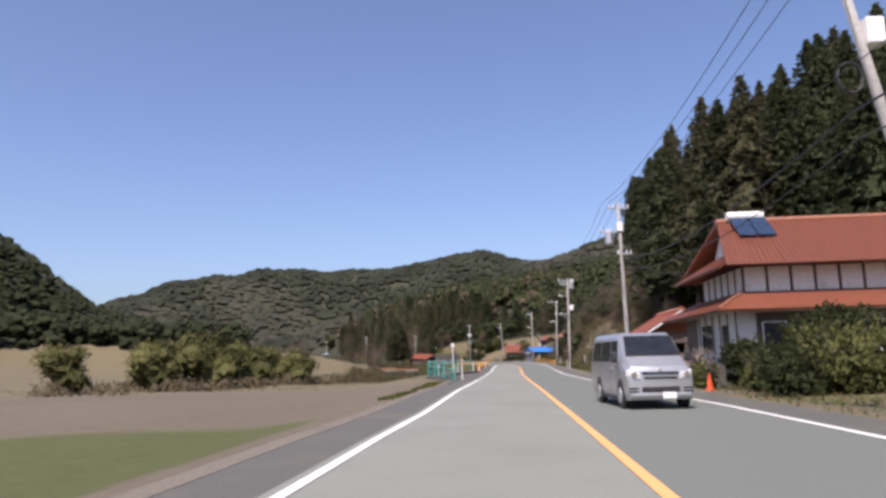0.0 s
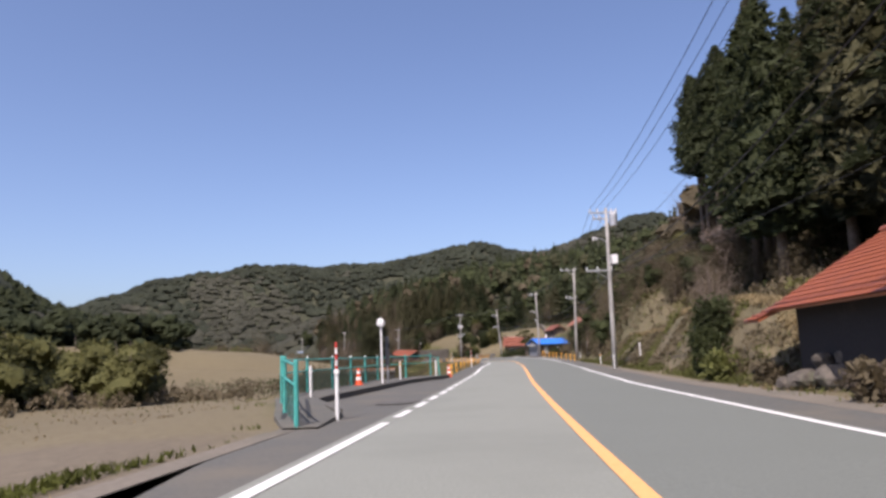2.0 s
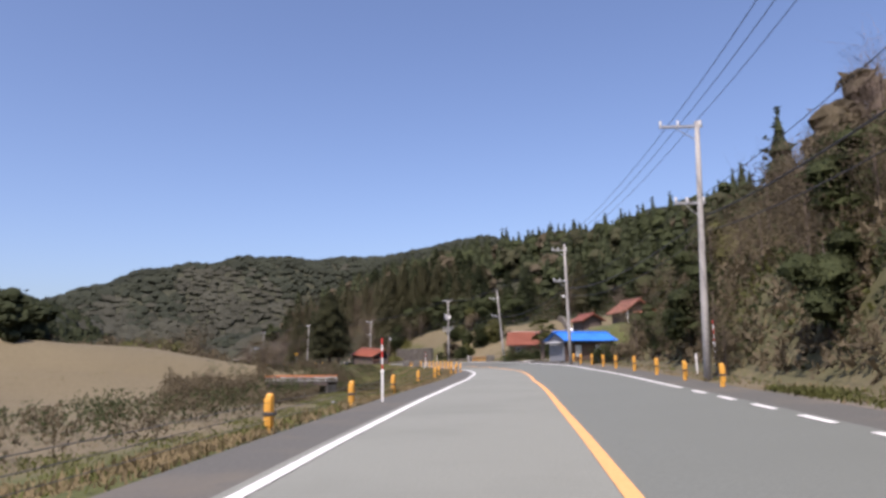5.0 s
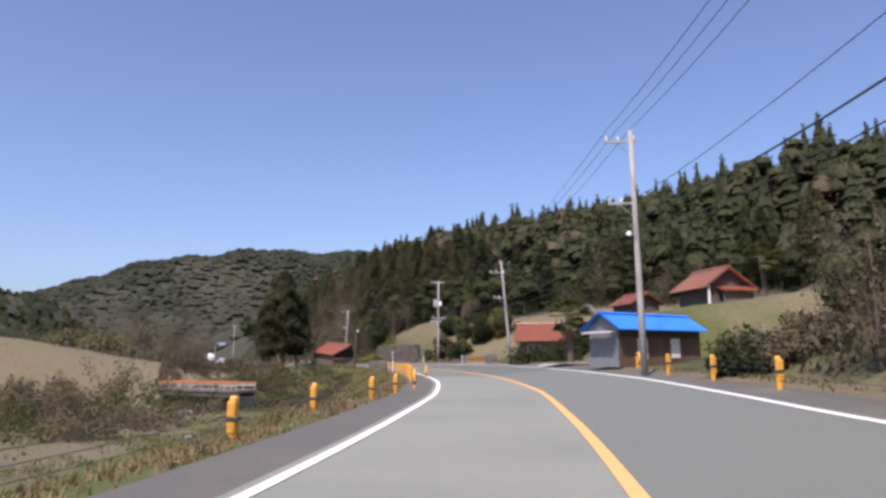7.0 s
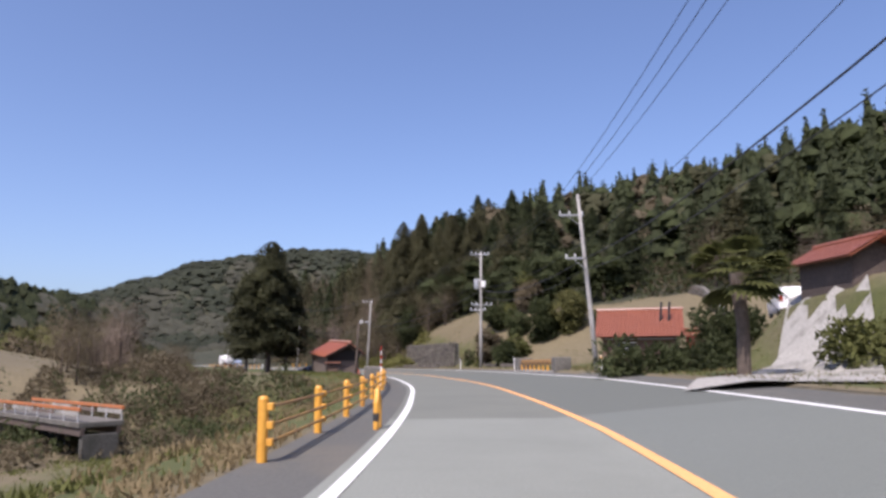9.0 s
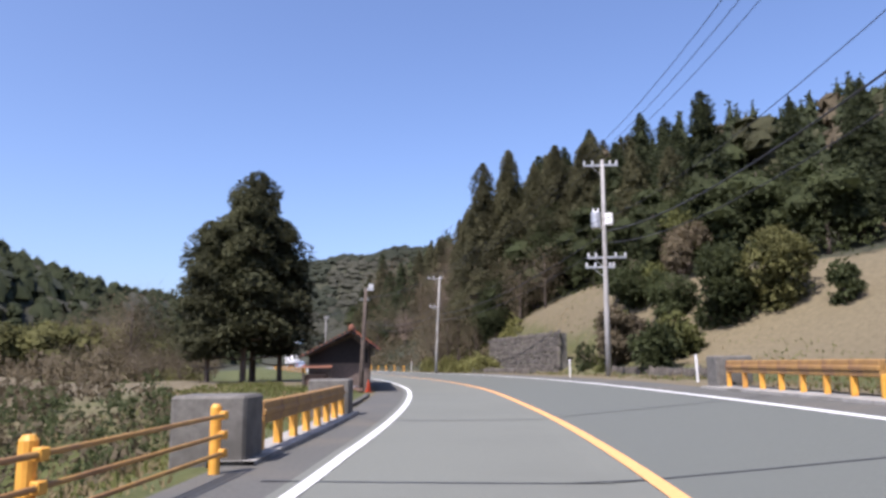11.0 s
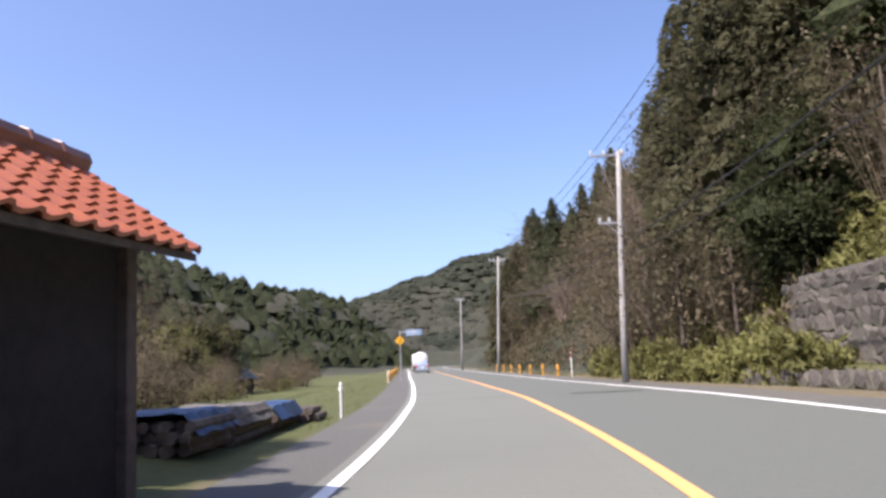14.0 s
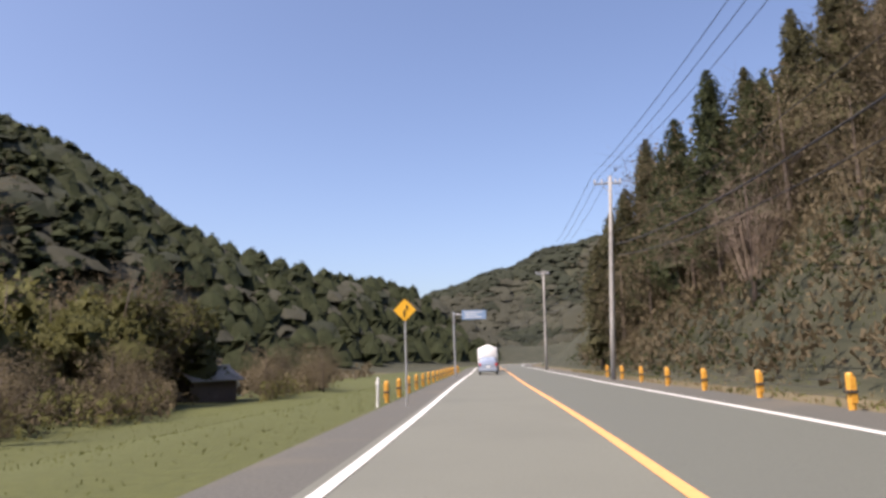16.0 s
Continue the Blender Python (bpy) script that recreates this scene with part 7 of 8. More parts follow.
def hatchback(at, turn, paint, label):
    """A small car seen from behind; its rear at local -y."""
    c = thing("car", label, "car", at, turn, "cars")
    S = body_section
    loft([(0.0, S(0.72, 0.35, 0.8, 0.66, 0.98, 0.55)), (0.1, S(0.8, 0.25, 0.92, 0.68, 1.3, 0.5)), (0.45, S(0.83, 0.22, 0.94, 0.66, 1.5, 0.52)), (2.2, S(0.84, 0.22, 0.95, 0.66, 1.54, 0.54)), (2.75, S(0.84, 0.22, 0.96, 0.7, 1.12, 0.6)),
          (3.75, S(0.80, 0.25, 0.8, 0.72, 0.86, 0.6)), (3.95, S(0.7, 0.32, 0.65, 0.6, 0.7, 0.5))], paint, c, "body")
    part("rear_window", box((-0.56, 0.08, 0.0), (0.56, 0.12, 0.42), 0.03, Matrix.Translation((0, 0.05, 1.0)) @ pose(0, 0, 0, -28, 0, 0)), M["car_glass"], c)
    for sx in (-1, 1):
        part("tail_lamp", box((sx * 0.68 - 0.09, -0.02, 0.72), (sx * 0.68 + 0.09, 0.1, 0.98), 0.02), M["red_lamp"], c)
        part("side_window", box((sx * 0.74 - 0.03, 0.55, 0.98), (sx * 0.74 + 0.03, 2.3, 1.36), 0.02, None), M["car_glass"], c)
        for y in (0.65, 3.1):
            wheel(c, sx * 0.74, y, 0.29, 0.18, sx)
    part("number_plate", box((-0.17, -0.03, 0.6), (0.17, -0.005, 0.76), 0.004), M["white_plastic"], c)
    part("bumper", box((-0.78, -0.04, 0.3), (0.78, 0.1, 0.55), 0.04), paint, c)
    return c


def tank_truck(at, turn):
    t = thing("tank_truck", "white-tanked lorry driving away on the road", "truck", at, turn)
    part("chassis", box((-0.45, 0.0, 0.6), (0.45, 7.2, 0.85), 0.02), M["dark_metal"], t)
    part("tank", tube([(0, 0.1, 1.75), (0, 0.25, 1.75), (0, 5.0, 1.75), (0, 5.15, 1.75)], [0.85, 1.05, 1.05, 0.85], 24), M["white_car_paint"], t, "white rounded tank", True)
    part("cab", box((-1.1, 5.4, 0.6), (1.1, 7.2, 2.6), 0.12), M["white_car_paint"], t)
    part("rear_bumper", box((-1.1, -0.1, 0.45), (1.1, 0.05, 0.7), 0.02), M["dark_metal"], t)
    for sx in (-1, 1):
        part("tail_lamp", box((sx * 0.85 - 0.15, -0.14, 0.72), (sx * 0.85 + 0.15, -0.08, 0.86), 0.01), M["red_lamp"], t)
        for y in (0.9, 2.0, 6.2):
            wheel(t, sx * 0.95, y, 0.46, 0.3, sx)
        part("mud_guard", box((sx * 0.95 - 0.22, 0.3, 1.0), (sx * 0.95 + 0.22, 2.6, 1.06), 0.01), M["dark_metal"], t)


v = van((5.78, 19.3, 0.005), heading(18) + 5)
v.scale = (1.04, 1.04, 1.04)
p = plan(318.0, -0.1)
hatchback((*p, 0.02), heading(330), M["pale_blue_paint"], "small pale blue hatchback driving ahead on the road")
p = plan(331.0, -0.1)
tank_truck((*p, 0.02), heading(344))
hatchback((26.6, 189.5, land_at(26.6, 189.5) + 0.02), -10, M["white_car_paint"], "small white car parked on the farm drive")

tagged(ribbon("verge_kerb", 203.5, 212.6, lambda s: left_line(s) - 1.78, lambda s: left_line(s) - 1.6, M["kerb"], 0.09, 0.2), "low dark kerb along the grass before the barn", "kerb", kind="structure")

# ---- walls, shrubs and small things ----
# stone retaining wall below the mown mound
def stone_wall(name, label, s0, s1, lat_of, base_of, top_of, size, seed, group=""):
    """A wall of rough stones, each proud of the joints, before a dark core."""
    rng = np.random.default_rng(seed)
    w = thing(name, label, "stone wall", group=group)
    n = max(2, int((s1 - s0) / 1.5))
    ss = np.linspace(s0 + 0.35, s1 - 0.35, n + 1)
    bm = bmesh.new()
    rows = []
    for s in ss:
        a, b = plan(s, lat_of(s)), plan(s, lat_of(s) + 0.6)
        z0, z1 = base_of(s) - 0.3, top_of(s) - 0.06
        rows.append([bm.verts.new((*a, z0)), bm.verts.new((*plan(s, lat_of(s) + 0.12), z1)), bm.verts.new((*b, z1)), bm.verts.new((*b, z0))])
    for p, q in zip(rows, rows[1:]):
        for i in range(4):
            bm.faces.new((p[i], p[(i + 1) % 4], q[(i + 1) % 4], q[i]))
    bm.faces.new(rows[0])
    bm.faces.new(list(reversed(rows[-1])))
    part("core", bm, M["old_concrete"], w, "dark earth between the stones")
    meshes = []
    for k in range(8):
        bm = box((-0.5, -0.22, -0.5), (0.5, 0.2, 0.5))
        bmesh.ops.bevel(bm, geom=list(bm.edges), offset=0.2, segments=1, affect="EDGES")
        for v in bm.verts:
            v.co += Vector(rng.uniform(-0.12, 0.12, 3))
        me = bpy.data.meshes.new("stone")
        bm.to_mesh(me)
        bm.free()
        me.materials.append(M["stone"])
        meshes.append(me)
    s, row = s0, 0
    z_off = 0.0
    while True:
        h = size * rng.uniform(0.75, 1.15)
        s = s0 + rng.uniform(0, 0.3)
        placed = 0
        while s < s1:
            l = size * rng.uniform(0.55, 1.5)
            z = base_of(s) - 0.08 + z_off + h / 2 + rng.uniform(-0.16, 0.16) * size
            if z + h * 0.4 < top_of(s) + 0.08:
                u = (z - base_of(s)) / max(top_of(s) - base_of(s), 0.1)
                xy = plan(s + l / 2, lat_of(s) + 0.1 * u - 0.02)
                o = link("stone", meshes[rng.integers(8)], w)
                o.matrix_basis = pose(*xy, z, rng.uniform(-5, 5), rng.uniform(-35, 35), heading(s) + 90 + rng.uniform(-3, 3)) @ Matrix.Diagonal((l * 1.15, 0.3, h * 1.2 * rng.uniform(0.85, 1.15), 1))
                placed += 1
            s += l
        z_off += h * 0.92
        if not placed or z_off > 6:
            break
    return w


stone_wall("retaining_wall", "rough grey stone retaining wall below the mown bank", 229.0, 246.5, lambda s: 9.0 + 0.03 * (s - 227), lambda s: float(ground_z(s, 8.2)), lambda s: 3.15 + 0.01 * (s - 228), 0.4, 3)
stone_wall("garden_wall", "low rough stone wall before the farmhouse garden", 33.0, 47.0, lambda s: 8.7, lambda s: float(ground_z(s, 8.2)), lambda s: float(ground_z(s, 8.2)) + 1.05, 0.42, 5)
stone_wall("field_wall", "low dry stone wall along the terrace field", 196.0, 216.0, lambda s: 24.0 + 0.25 * (s - 196), lambda s: float(ground_z(s, 23.5 + 0.25 * (s - 196))), lambda s: float(ground_z(s, 24 + 0.25 * (s - 196))) + 0.9, 0.5, 8)
stone_wall("edging_wall", "knee-high stone edging beside the farm track", 209.0, 222.0, lambda s: 9.6, lambda s: float(ground_z(s, 9.2)), lambda s: float(ground_z(s, 9.2)) + 0.42, 0.36, 9)
stone_wall("edging_wall", "knee-high stone edging below the retaining wall", 232.0, 246.0, lambda s: 7.9, lambda s: float(ground_z(s, 7.5)), lambda s: float(ground_z(s, 7.5)) + 0.4, 0.4, 10)


def crown_mesh(v, material):
    return tri_mesh("crown", v, M[material], leaf_normals(v, (0, 0)))


def bush(label, category, at, r, h, n, size, material, seed, twigs=0, group=""):
    """A shrub: short stems and a crown of small sprays that comes down to the ground."""
    rng = np.random.default_rng(seed)
    b = thing("shrub", label, category, at, group=group)
    for k in range(4):
        a = rng.uniform(0, 6.28)
        part("stem", tube([(0.1 * math.cos(a), 0.1 * math.sin(a), -0.2), (r * 0.5 * math.cos(a), r * 0.5 * math.sin(a), h * 0.7)], [0.04, 0.012], 5), M["bark"], b)
    if n:
        link("crown", crown_mesh(round_crown(h, r * 1.25, n * 2, size * 0.62, 0.0, 3, 9, rng), material), b)
    if twigs:
        link("twig_crown", tri_mesh("twig_crown", twig_fan(h * 1.15, r, twigs, 8, 0.014, rng), M["twig"]), b)
    return b


def on_land(x, y, up=-0.05):
    return (x, y, land_at(x, y) + up)


GREEN, BROWN = "dense green garden shrub by the roadside", "bare brown thicket shrub with thin twigs"
for k, (x, y, r, h, mat, tw) in enumerate([
        (11.8, 25.0, 1.3, 1.3, "evergreen", 0), (12.6, 27.8, 1.1, 1.4, "weed", 40), (13.2, 30.8, 1.2, 1.7, "evergreen", 0), (11.4, 31.6, 0.7, 1.0, "weed", 20), (13.9, 24.6, 1.6, 2.1, "weed", 60), (15.5, 27.5, 1.6, 3.2, "evergreen", 0),
        (14.0, 33.4, 1.0, 2.3, "evergreen", 0), (16.6, 33.0, 1.3, 2.6, "evergreen", 0), (12.2, 34.5, 0.8, 1.5, "blossom", 30), (12.2, 40.5, 0.6, 0.8, "evergreen", 20), (12.6, 44.0, 0.8, 0.9, "dry_leaf", 30), (12.6, 46.2, 0.7, 0.9, "weed", 20),
        (12.4, 51.2, 0.6, 0.7, "dry_leaf", 30), (13.9, 58.9, 0.6, 0.6, "dry_leaf", 30), (14.0, 64.3, 0.9, 1.6, "evergreen", 0), (15.0, 65.6, 1.0, 1.7, "evergreen", 20), (13.6, 61.8, 0.7, 0.9, "weed", 20)]):
    bush(GREEN if not tw else "scrubby brown and green garden shrub by the roadside", "shrub", on_land(x, y), r, h, int(260 * r * h), 0.2, mat, 100 + k, tw, "garden shrubs")

# grey boulders heaped at the garage corner
for k, (x, y, r, up) in enumerate(((13.4, 56.0, 0.42, 0.25), (14.0, 55.5, 0.5, 0.3), (14.6, 55.2, 0.4, 0.25), (13.9, 55.9, 0.3, 0.75), (14.4, 55.5, 0.36, 0.8), (13.0, 56.3, 0.26, 0.15))):
    rng = np.random.default_rng(70 + k)
    o = thing("boulder", "rough grey boulder in a heap beside the garage", "boulder", on_land(x, y, up), 37.0 * k, "boulders by the garage")
    bm = bmesh.new()
    bmesh.ops.create_icosphere(bm, subdivisions=2, radius=r)
    for v in bm.verts:
        v.co *= 1 + rng.uniform(-0.16, 0.16)
        v.co.z *= 0.75
    part("rock", bm, M["stone"], o)

# clipped hedges and small trees on the terrace
for k, (x, y, r, h, mat) in enumerate([(17.6, 184.0, 1.6, 0.9, "evergreen"), (19.6, 185.5, 1.7, 0.9, "evergreen"), (21.3, 187.5, 1.5, 1.0, "evergreen"), (24.6, 178.0, 1.4, 1.2, "weed"), (25.8, 175.0, 1.2, 1.1, "evergreen"),
        (23.4, 190.0, 1.6, 2.4, "evergreen"), (10.9, 219.6, 1.1, 2.4, "evergreen"), (12.5, 222.0, 1.2, 2.0, "weed"), (17.2, 223.0, 1.7, 3.6, "bamboo"), (14.8, 223.5, 1.7, 4.2, "evergreen"), (20.0, 220.5, 0.7, 2.0, "evergreen"), (23.0, 219.0, 0.6, 1.4, "weed"), (9.0, 224.5, 1.2, 3.4, "dry_leaf"),
        (12.9, 231.0, 1.6, 3.4, "weed"), (10.2, 229.5, 1.3, 2.8, "evergreen"), (15.2, 236.0, 2.0, 4.6, "evergreen"), (26.0, 203.0, 1.2, 1.8, "dry_leaf")]):
    bush("rounded evergreen shrub on the grassy terrace", "shrub", on_land(x, y), r, h, int(230 * r * h * 0.8), 0.26, mat, 200 + k, 0, "terrace shrubs")


def palm(x, y):
    p = thing("palm_tree", "shaggy windmill palm on the grassy terrace", "palm tree", on_land(x, y))
    part("trunk", tube([(0, 0, -0.3), (0.05, 0, 1.5), (0, 0.05, 3.1)], [0.17, 0.15, 0.19], 9), M["bark"], p)
    rng = np.random.default_rng(4)
    for k in range(40):
        a, e = rng.uniform(0, 6.28), rng.uniform(-0.9, 1.2)
        d = Vector((math.cos(a) * math.cos(e), math.sin(a) * math.cos(e), math.sin(e)))
        c = Vector((0, 0, 3.1)) + d * 0.75
        bm = bmesh.new()
        add_tube(bm, [(0, 0, 3.05), c], 0.012, 4)
        s1 = d.cross(Vector((0, 0, 1))).normalized()
        up = s1.cross(d)
        for q in np.linspace(-1.25, 1.25, 11):
            t = (d * math.cos(q) + s1 * math.sin(q))
            tip = c + t * 0.62 - Vector((0, 0, 0.12 + 0.1 * rng.uniform()))
            n = d.cross(t) if abs(q) > 0.05 else s1
            side = (up.cross(t)).normalized() * 0.055
            bm.faces.new([bm.verts.new(c - side), bm.verts.new(c + side), bm.verts.new(c + t * 0.3 + side * 1.4), bm.verts.new(tip), bm.verts.new(c + t * 0.3 - side * 1.4)])
        part("frond", bm, M["weed"], p)
    return p


palm(20.3, 177.6).scale = (1.5, 1.5, 1.2)
palm(37.5, 182.0).scale = (1.4, 1.4, 1.2)

# the farm drive
n = 14
u = np.linspace(0, 1, n)
cx, cy = 19.3 + 8.3 * u + 1.2 * u * u, 170.5 + 19.5 * u
v = []
for x, y, q in zip(cx, cy, u):
    for k, side in enumerate((-1, -0.33, 0.33, 1)):
        a, b = x + side * (2.4 - 1.0 * q), y - side * (1.2 - 0.6 * q)
        v.append((a, b, land_at(a, b) + 0.05))
i = (np.arange(n - 1)[:, None] * 4 + np.arange(3)[None]).ravel()
tagged(link("farm_drive", raw_mesh("farm_drive", v, np.c_[i, i + 1, i + 5, i + 4], M["concrete"])), "pale concrete farm drive up the terrace", "drive", kind="structure")


# piles under tarpaulins past the barn
def pile(at, turn, L, W, H, tarp, label):
    p = thing("log_pile", label, "log pile", at, turn, "piles by the barn")
    rng = np.random.default_rng(int(L * 100))
    z = 0.0
    k = 0
    while z < H - 0.15:
        r = rng.uniform(0.08, 0.12)
        x = -W / 2 + r
        while x < W / 2:
            part("log", tube([(x, -L / 2 + rng.uniform(-0.15, 0.1), z + r), (x, L / 2 + rng.uniform(-0.1, 0.15), z + r)], r, 7), M["bark"], p)
            x += 2 * r
        z += 1.75 * r
        k += 1
    if tarp:
        bm = bmesh.new()
        nx, ny = 8, 12
        g = [[bm.verts.new((-W * 0.55 + W * 1.1 * i / nx, -L * 0.52 + L * 1.04 * j / ny, H + 0.03 + 0.05 * rng.uniform() - (0.3 if i in (0, nx) else 0))) for j in range(ny + 1)] for i in range(nx + 1)]
        for i in range(nx):
            for j in range(ny):
                bm.faces.new((g[i][j], g[i + 1][j], g[i + 1][j + 1], g[i][j + 1]))
        part("tarpaulin", bm, M["tarp"] if tarp == 1 else M["old_concrete"], p, "crumpled dark blue tarpaulin" if tarp == 1 else "dull grey sheet cover", False)


for s, l, L, W, H, tp in ((236.6, -4.9, 1.8, 1.5, 0.55, 1), (239.2, -5.1, 2.4, 1.7, 0.6, 2), (241.8, -4.9, 2.2, 1.5, 0.5, 1), (243.9, -4.4, 1.3, 1.1, 0.35, 0)):
    pile(spot(s, l, -0.02), heading(s), L, W, H, tp, "stack of dark logs under a sheet beside the barn" if tp else "stack of dark logs beside the barn")


# planks and a grey sheet lying before the barn's gable
for x, y, L, W, turn, mat, label in ((-3.3, 212.2, 2.5, 0.24, 62, "dull_white", "long pale weathered plank lying by the barn"), (-2.5, 213.1, 1.3, 0.5, 78, "sheet_grey", "grey metal sheet lying by the barn")):
    o = thing("loose_board", label, "board", (x, y, land_at(x, y) + 0.03), turn, "boards by the barn")
    part("board", box((-W / 2, -L / 2, 0), (W / 2, L / 2, 0.09), 0.01), M[mat], o)


# a worn dark patch and its cover in the bus bay
bm = bmesh.new()
bmesh.ops.create_circle(bm, cap_ends=True, segments=28, radius=1.0)
for v in bm.verts:
    v.co.x *= 0.62 + 0.05 * math.sin(v.co.y * 7)
    v.co.y *= 0.95
o = part("tar_patch", bm, M["kerb"])
xy = plan(56.2, -3.1)
o.matrix_basis = pose(float(xy[0]), float(xy[1]), float(road_z(56.5, -3.3)) + 0.02, 0, 0, heading(56.5))
tagged(o, "dark tar patch in the asphalt of the bay", "road patch", kind="structure")

# dark streak across the lane
bm = bmesh.new()
rows = []
for u in np.linspace(0, 1, 12):
    s, l = 249.6 - 1.6 * u + 0.12 * math.sin(9 * u), 3.5 + 1.9 * u
    rows.append([bm.verts.new((*plan(s + w, l), float(road_z(s + w, l)) + 0.008)) for w in (-0.22 - 0.05 * math.sin(14 * u), 0.2)])
for p, q in zip(rows, rows[1:]):
    bm.faces.new((p[0], p[1], q[1], q[0]))
tagged(part("lane_streak", bm, M["tar"]), "dark streak across the asphalt lane", "road patch", kind="structure")

# litter on the slope below the road
for x, y, w, mat in ((-9.9, 176.0, 0.34, "dull_white"), (-8.8, 175.5, 0.4, "white_plastic"), (-2.4, 158.6, 0.2, "dull_white")):
    rng = np.random.default_rng(int(100 * w))
    o = thing("plastic_bag", "crumpled white plastic bag lying in the grass", "litter", on_land(x, y, 0.0), 0, "litter")
    bm = bmesh.new()
    bmesh.ops.create_icosphere(bm, subdivisions=3, radius=w)
    for v in bm.verts:
        v.co *= 1 + 0.3 * float(wave(v.co.x * 9, v.co.y * 9 + v.co.z * 7, 1.0, w * 10)) * 0.5
        v.co.z = max(v.co.z * 0.45 + 0.1, -0.02)
    part("bag", bm, M[mat], o)


# far farm buildings on the left side of the valley
gh = thing("greenhouse", "arched pale plastic greenhouse in the field", "greenhouse", on_land(-66, 290, 0), heading(300) + 62)
part("cover", tube([(0, 0, 0.2), (0, 9, 0.2)], 1.6, 18), M["galvanised"], gh)
for k in range(5):
    part("hoop", tube([(1.62 * math.cos(a), 9 * k / 4, 0.2 + 1.62 * math.sin(a)) for a in np.linspace(0, math.pi, 12)], 0.03, 5), M["white_plastic"], gh)
plain_house("field_hut", "small weathered hut with a dull roof in the fields", on_land(-61, 283, 0), heading(300) + 60, 4.0, 3.0, 1.7, 2.5, M["concrete"], M["dark_timber"], 0.4)
plain_house("far_farmhouse", "distant white farmhouse with a brown roof", spot(262, -92, 0), 10, 9.0, 6.0, 3.2, 5.2, M["brown_tile"], M["plaster"], 0.6)
plain_house("far_farmhouse", "distant white farmhouse with a brown roof", spot(330, -60, 0), 30, 8.0, 6.0, 3.0, 5.0, M["brown_tile"], M["plaster"], 0.6)

# lone dark tree in the far fields
plant(leafy, 300, -66, 0.75)
plant(leafy, 352, 16, 0.9)


# ---- ground cover that nobody could count ----
def scatter(name, label, category, s0, s1, l0, l1, per, size, material, test=None, tall=0.1, count=3, seed=1, stretch=2.4, up=1.2, patchy=0.0):
    """Many small blades or sprays over a stretch of ground; they stand in clumps up to a given height."""
    rng = np.random.default_rng(seed)
    n = int((s1 - s0) * (l1 - l0) * per)
    s, lat = rng.uniform(s0, s1, n), rng.uniform(l0, l1, n)
    xy = plan(s, lat)
    patch = wave(xy[:, 0], xy[:, 1], 0.5, seed) * 0.6 + wave(xy[:, 0], xy[:, 1], 1.6, seed * 2.0) * 0.4
    keep = patch + rng.normal(size=n) * 0.35 > patchy
    if test is not None:
        keep &= test(s, lat)
    s, lat, xy, patch = s[keep], lat[keep], xy[keep], patch[keep]
    n = len(s)
    high = tall * np.clip(0.65 + 0.5 * patch, 0.2, 1.3)
    z = ground_z(s, lat) + high * rng.uniform(0, 1, n) ** 0.8
    lean = np.tile((0, 0, up), (n, 1))
    return tagged(link(name, tri_mesh(name, sprays(np.c_[xy, z], size * rng.uniform(0.6, 1.3, n), count, lean, 0, stretch, rng), M[material])), label, category, kind="stuff")


def off_road(s, lat):
    return (lat < left_line(s) - 1.55) | (lat > right_line(s) + 1.65)


def clear(s, lat):
    """Away from the road and from the yards of the buildings."""
    ok = off_road(s, lat)
    ok &= ~((lat > 8) & (lat < 24) & (s > 33) & (s < 60) & (lat < 22) & (lat > 9))
    ok &= ~((lat < 0) & (s > 44) & (s < 79) & (lat > -7.3))
    ok &= ~((lat < 0) & (s > 210) & (s < 236) & (lat > -10))
    ok &= ~((lat > 7) & (lat < 14) & (s > 155) & (s < 164))
    return ok


def barn_yard(s, lat):
    """Off the road and short of the barn's gable."""
    d = plan(s, lat) - (-1.59, 213.71)
    u, v = 0.933 * d[..., 0] + 0.36 * d[..., 1], -0.36 * d[..., 0] + 0.933 * d[..., 1]
    return (lat < left_line(s) - 2.2) & ((v < -0.9) | (u < -4.3)) & ~((v > -1.6) & (u > -0.9))


scatter("verge_grass", "dry straw and green grass along the verge", "grass", 0, 300, -9, -3.2, 14, 0.025, "straw", lambda s, l: clear(s, l) & ((l > -6) | (s > 80)) & (s > 36) & (s < 234), 0.04, 3, 11, 5.0, 1.2, 0.35)
scatter("verge_grass", "green weeds along the verge", "grass", 52, 236, -8, -3.2, 14, 0.025, "lawn", clear, 0.03, 3, 12, 5.0, 1.0, 0.45)
scatter("verge_grass", "low green weeds at the field edge before the fence", "grass", 28, 50, -5.6, -4.3, 260, 0.035, "lawn", lambda s, l: (l < left_line(s) - 1.9) & (np.abs(l + 4.75 + 0.3 * np.sin(s * 0.9)) < 0.28 + 0.2 * np.sin(s * 0.5)), 0.1, 3, 45, 3.0, 1.0, -0.1)
scatter("verge_grass", "short green grass on the roadside bank", "grass", 236, 300, -16, -3.2, 4, 0.016, "lawn", clear, 0.02, 3, 13, 5.0, 1.0, -0.3)
scatter("verge_grass", "dry grass and weeds below the hillside", "grass", 0, 320, 6.8, 14, 12, 0.034, "straw", clear, 0.08, 3, 14, 4.0, 1.2, 0.1)
scatter("verge_grass", "green weeds below the hillside", "grass", 0, 320, 6.8, 16, 12, 0.034, "weed", clear, 0.08, 3, 15, 4.0, 1.0, 0.1)
scatter("weed_patch", "lush weeds before the barn", "weeds", 203, 224, -11, -3.6, 45, 0.06, "weed", barn_yard, 0.22, 3, 16, 2.0, 0.8, 0.1)
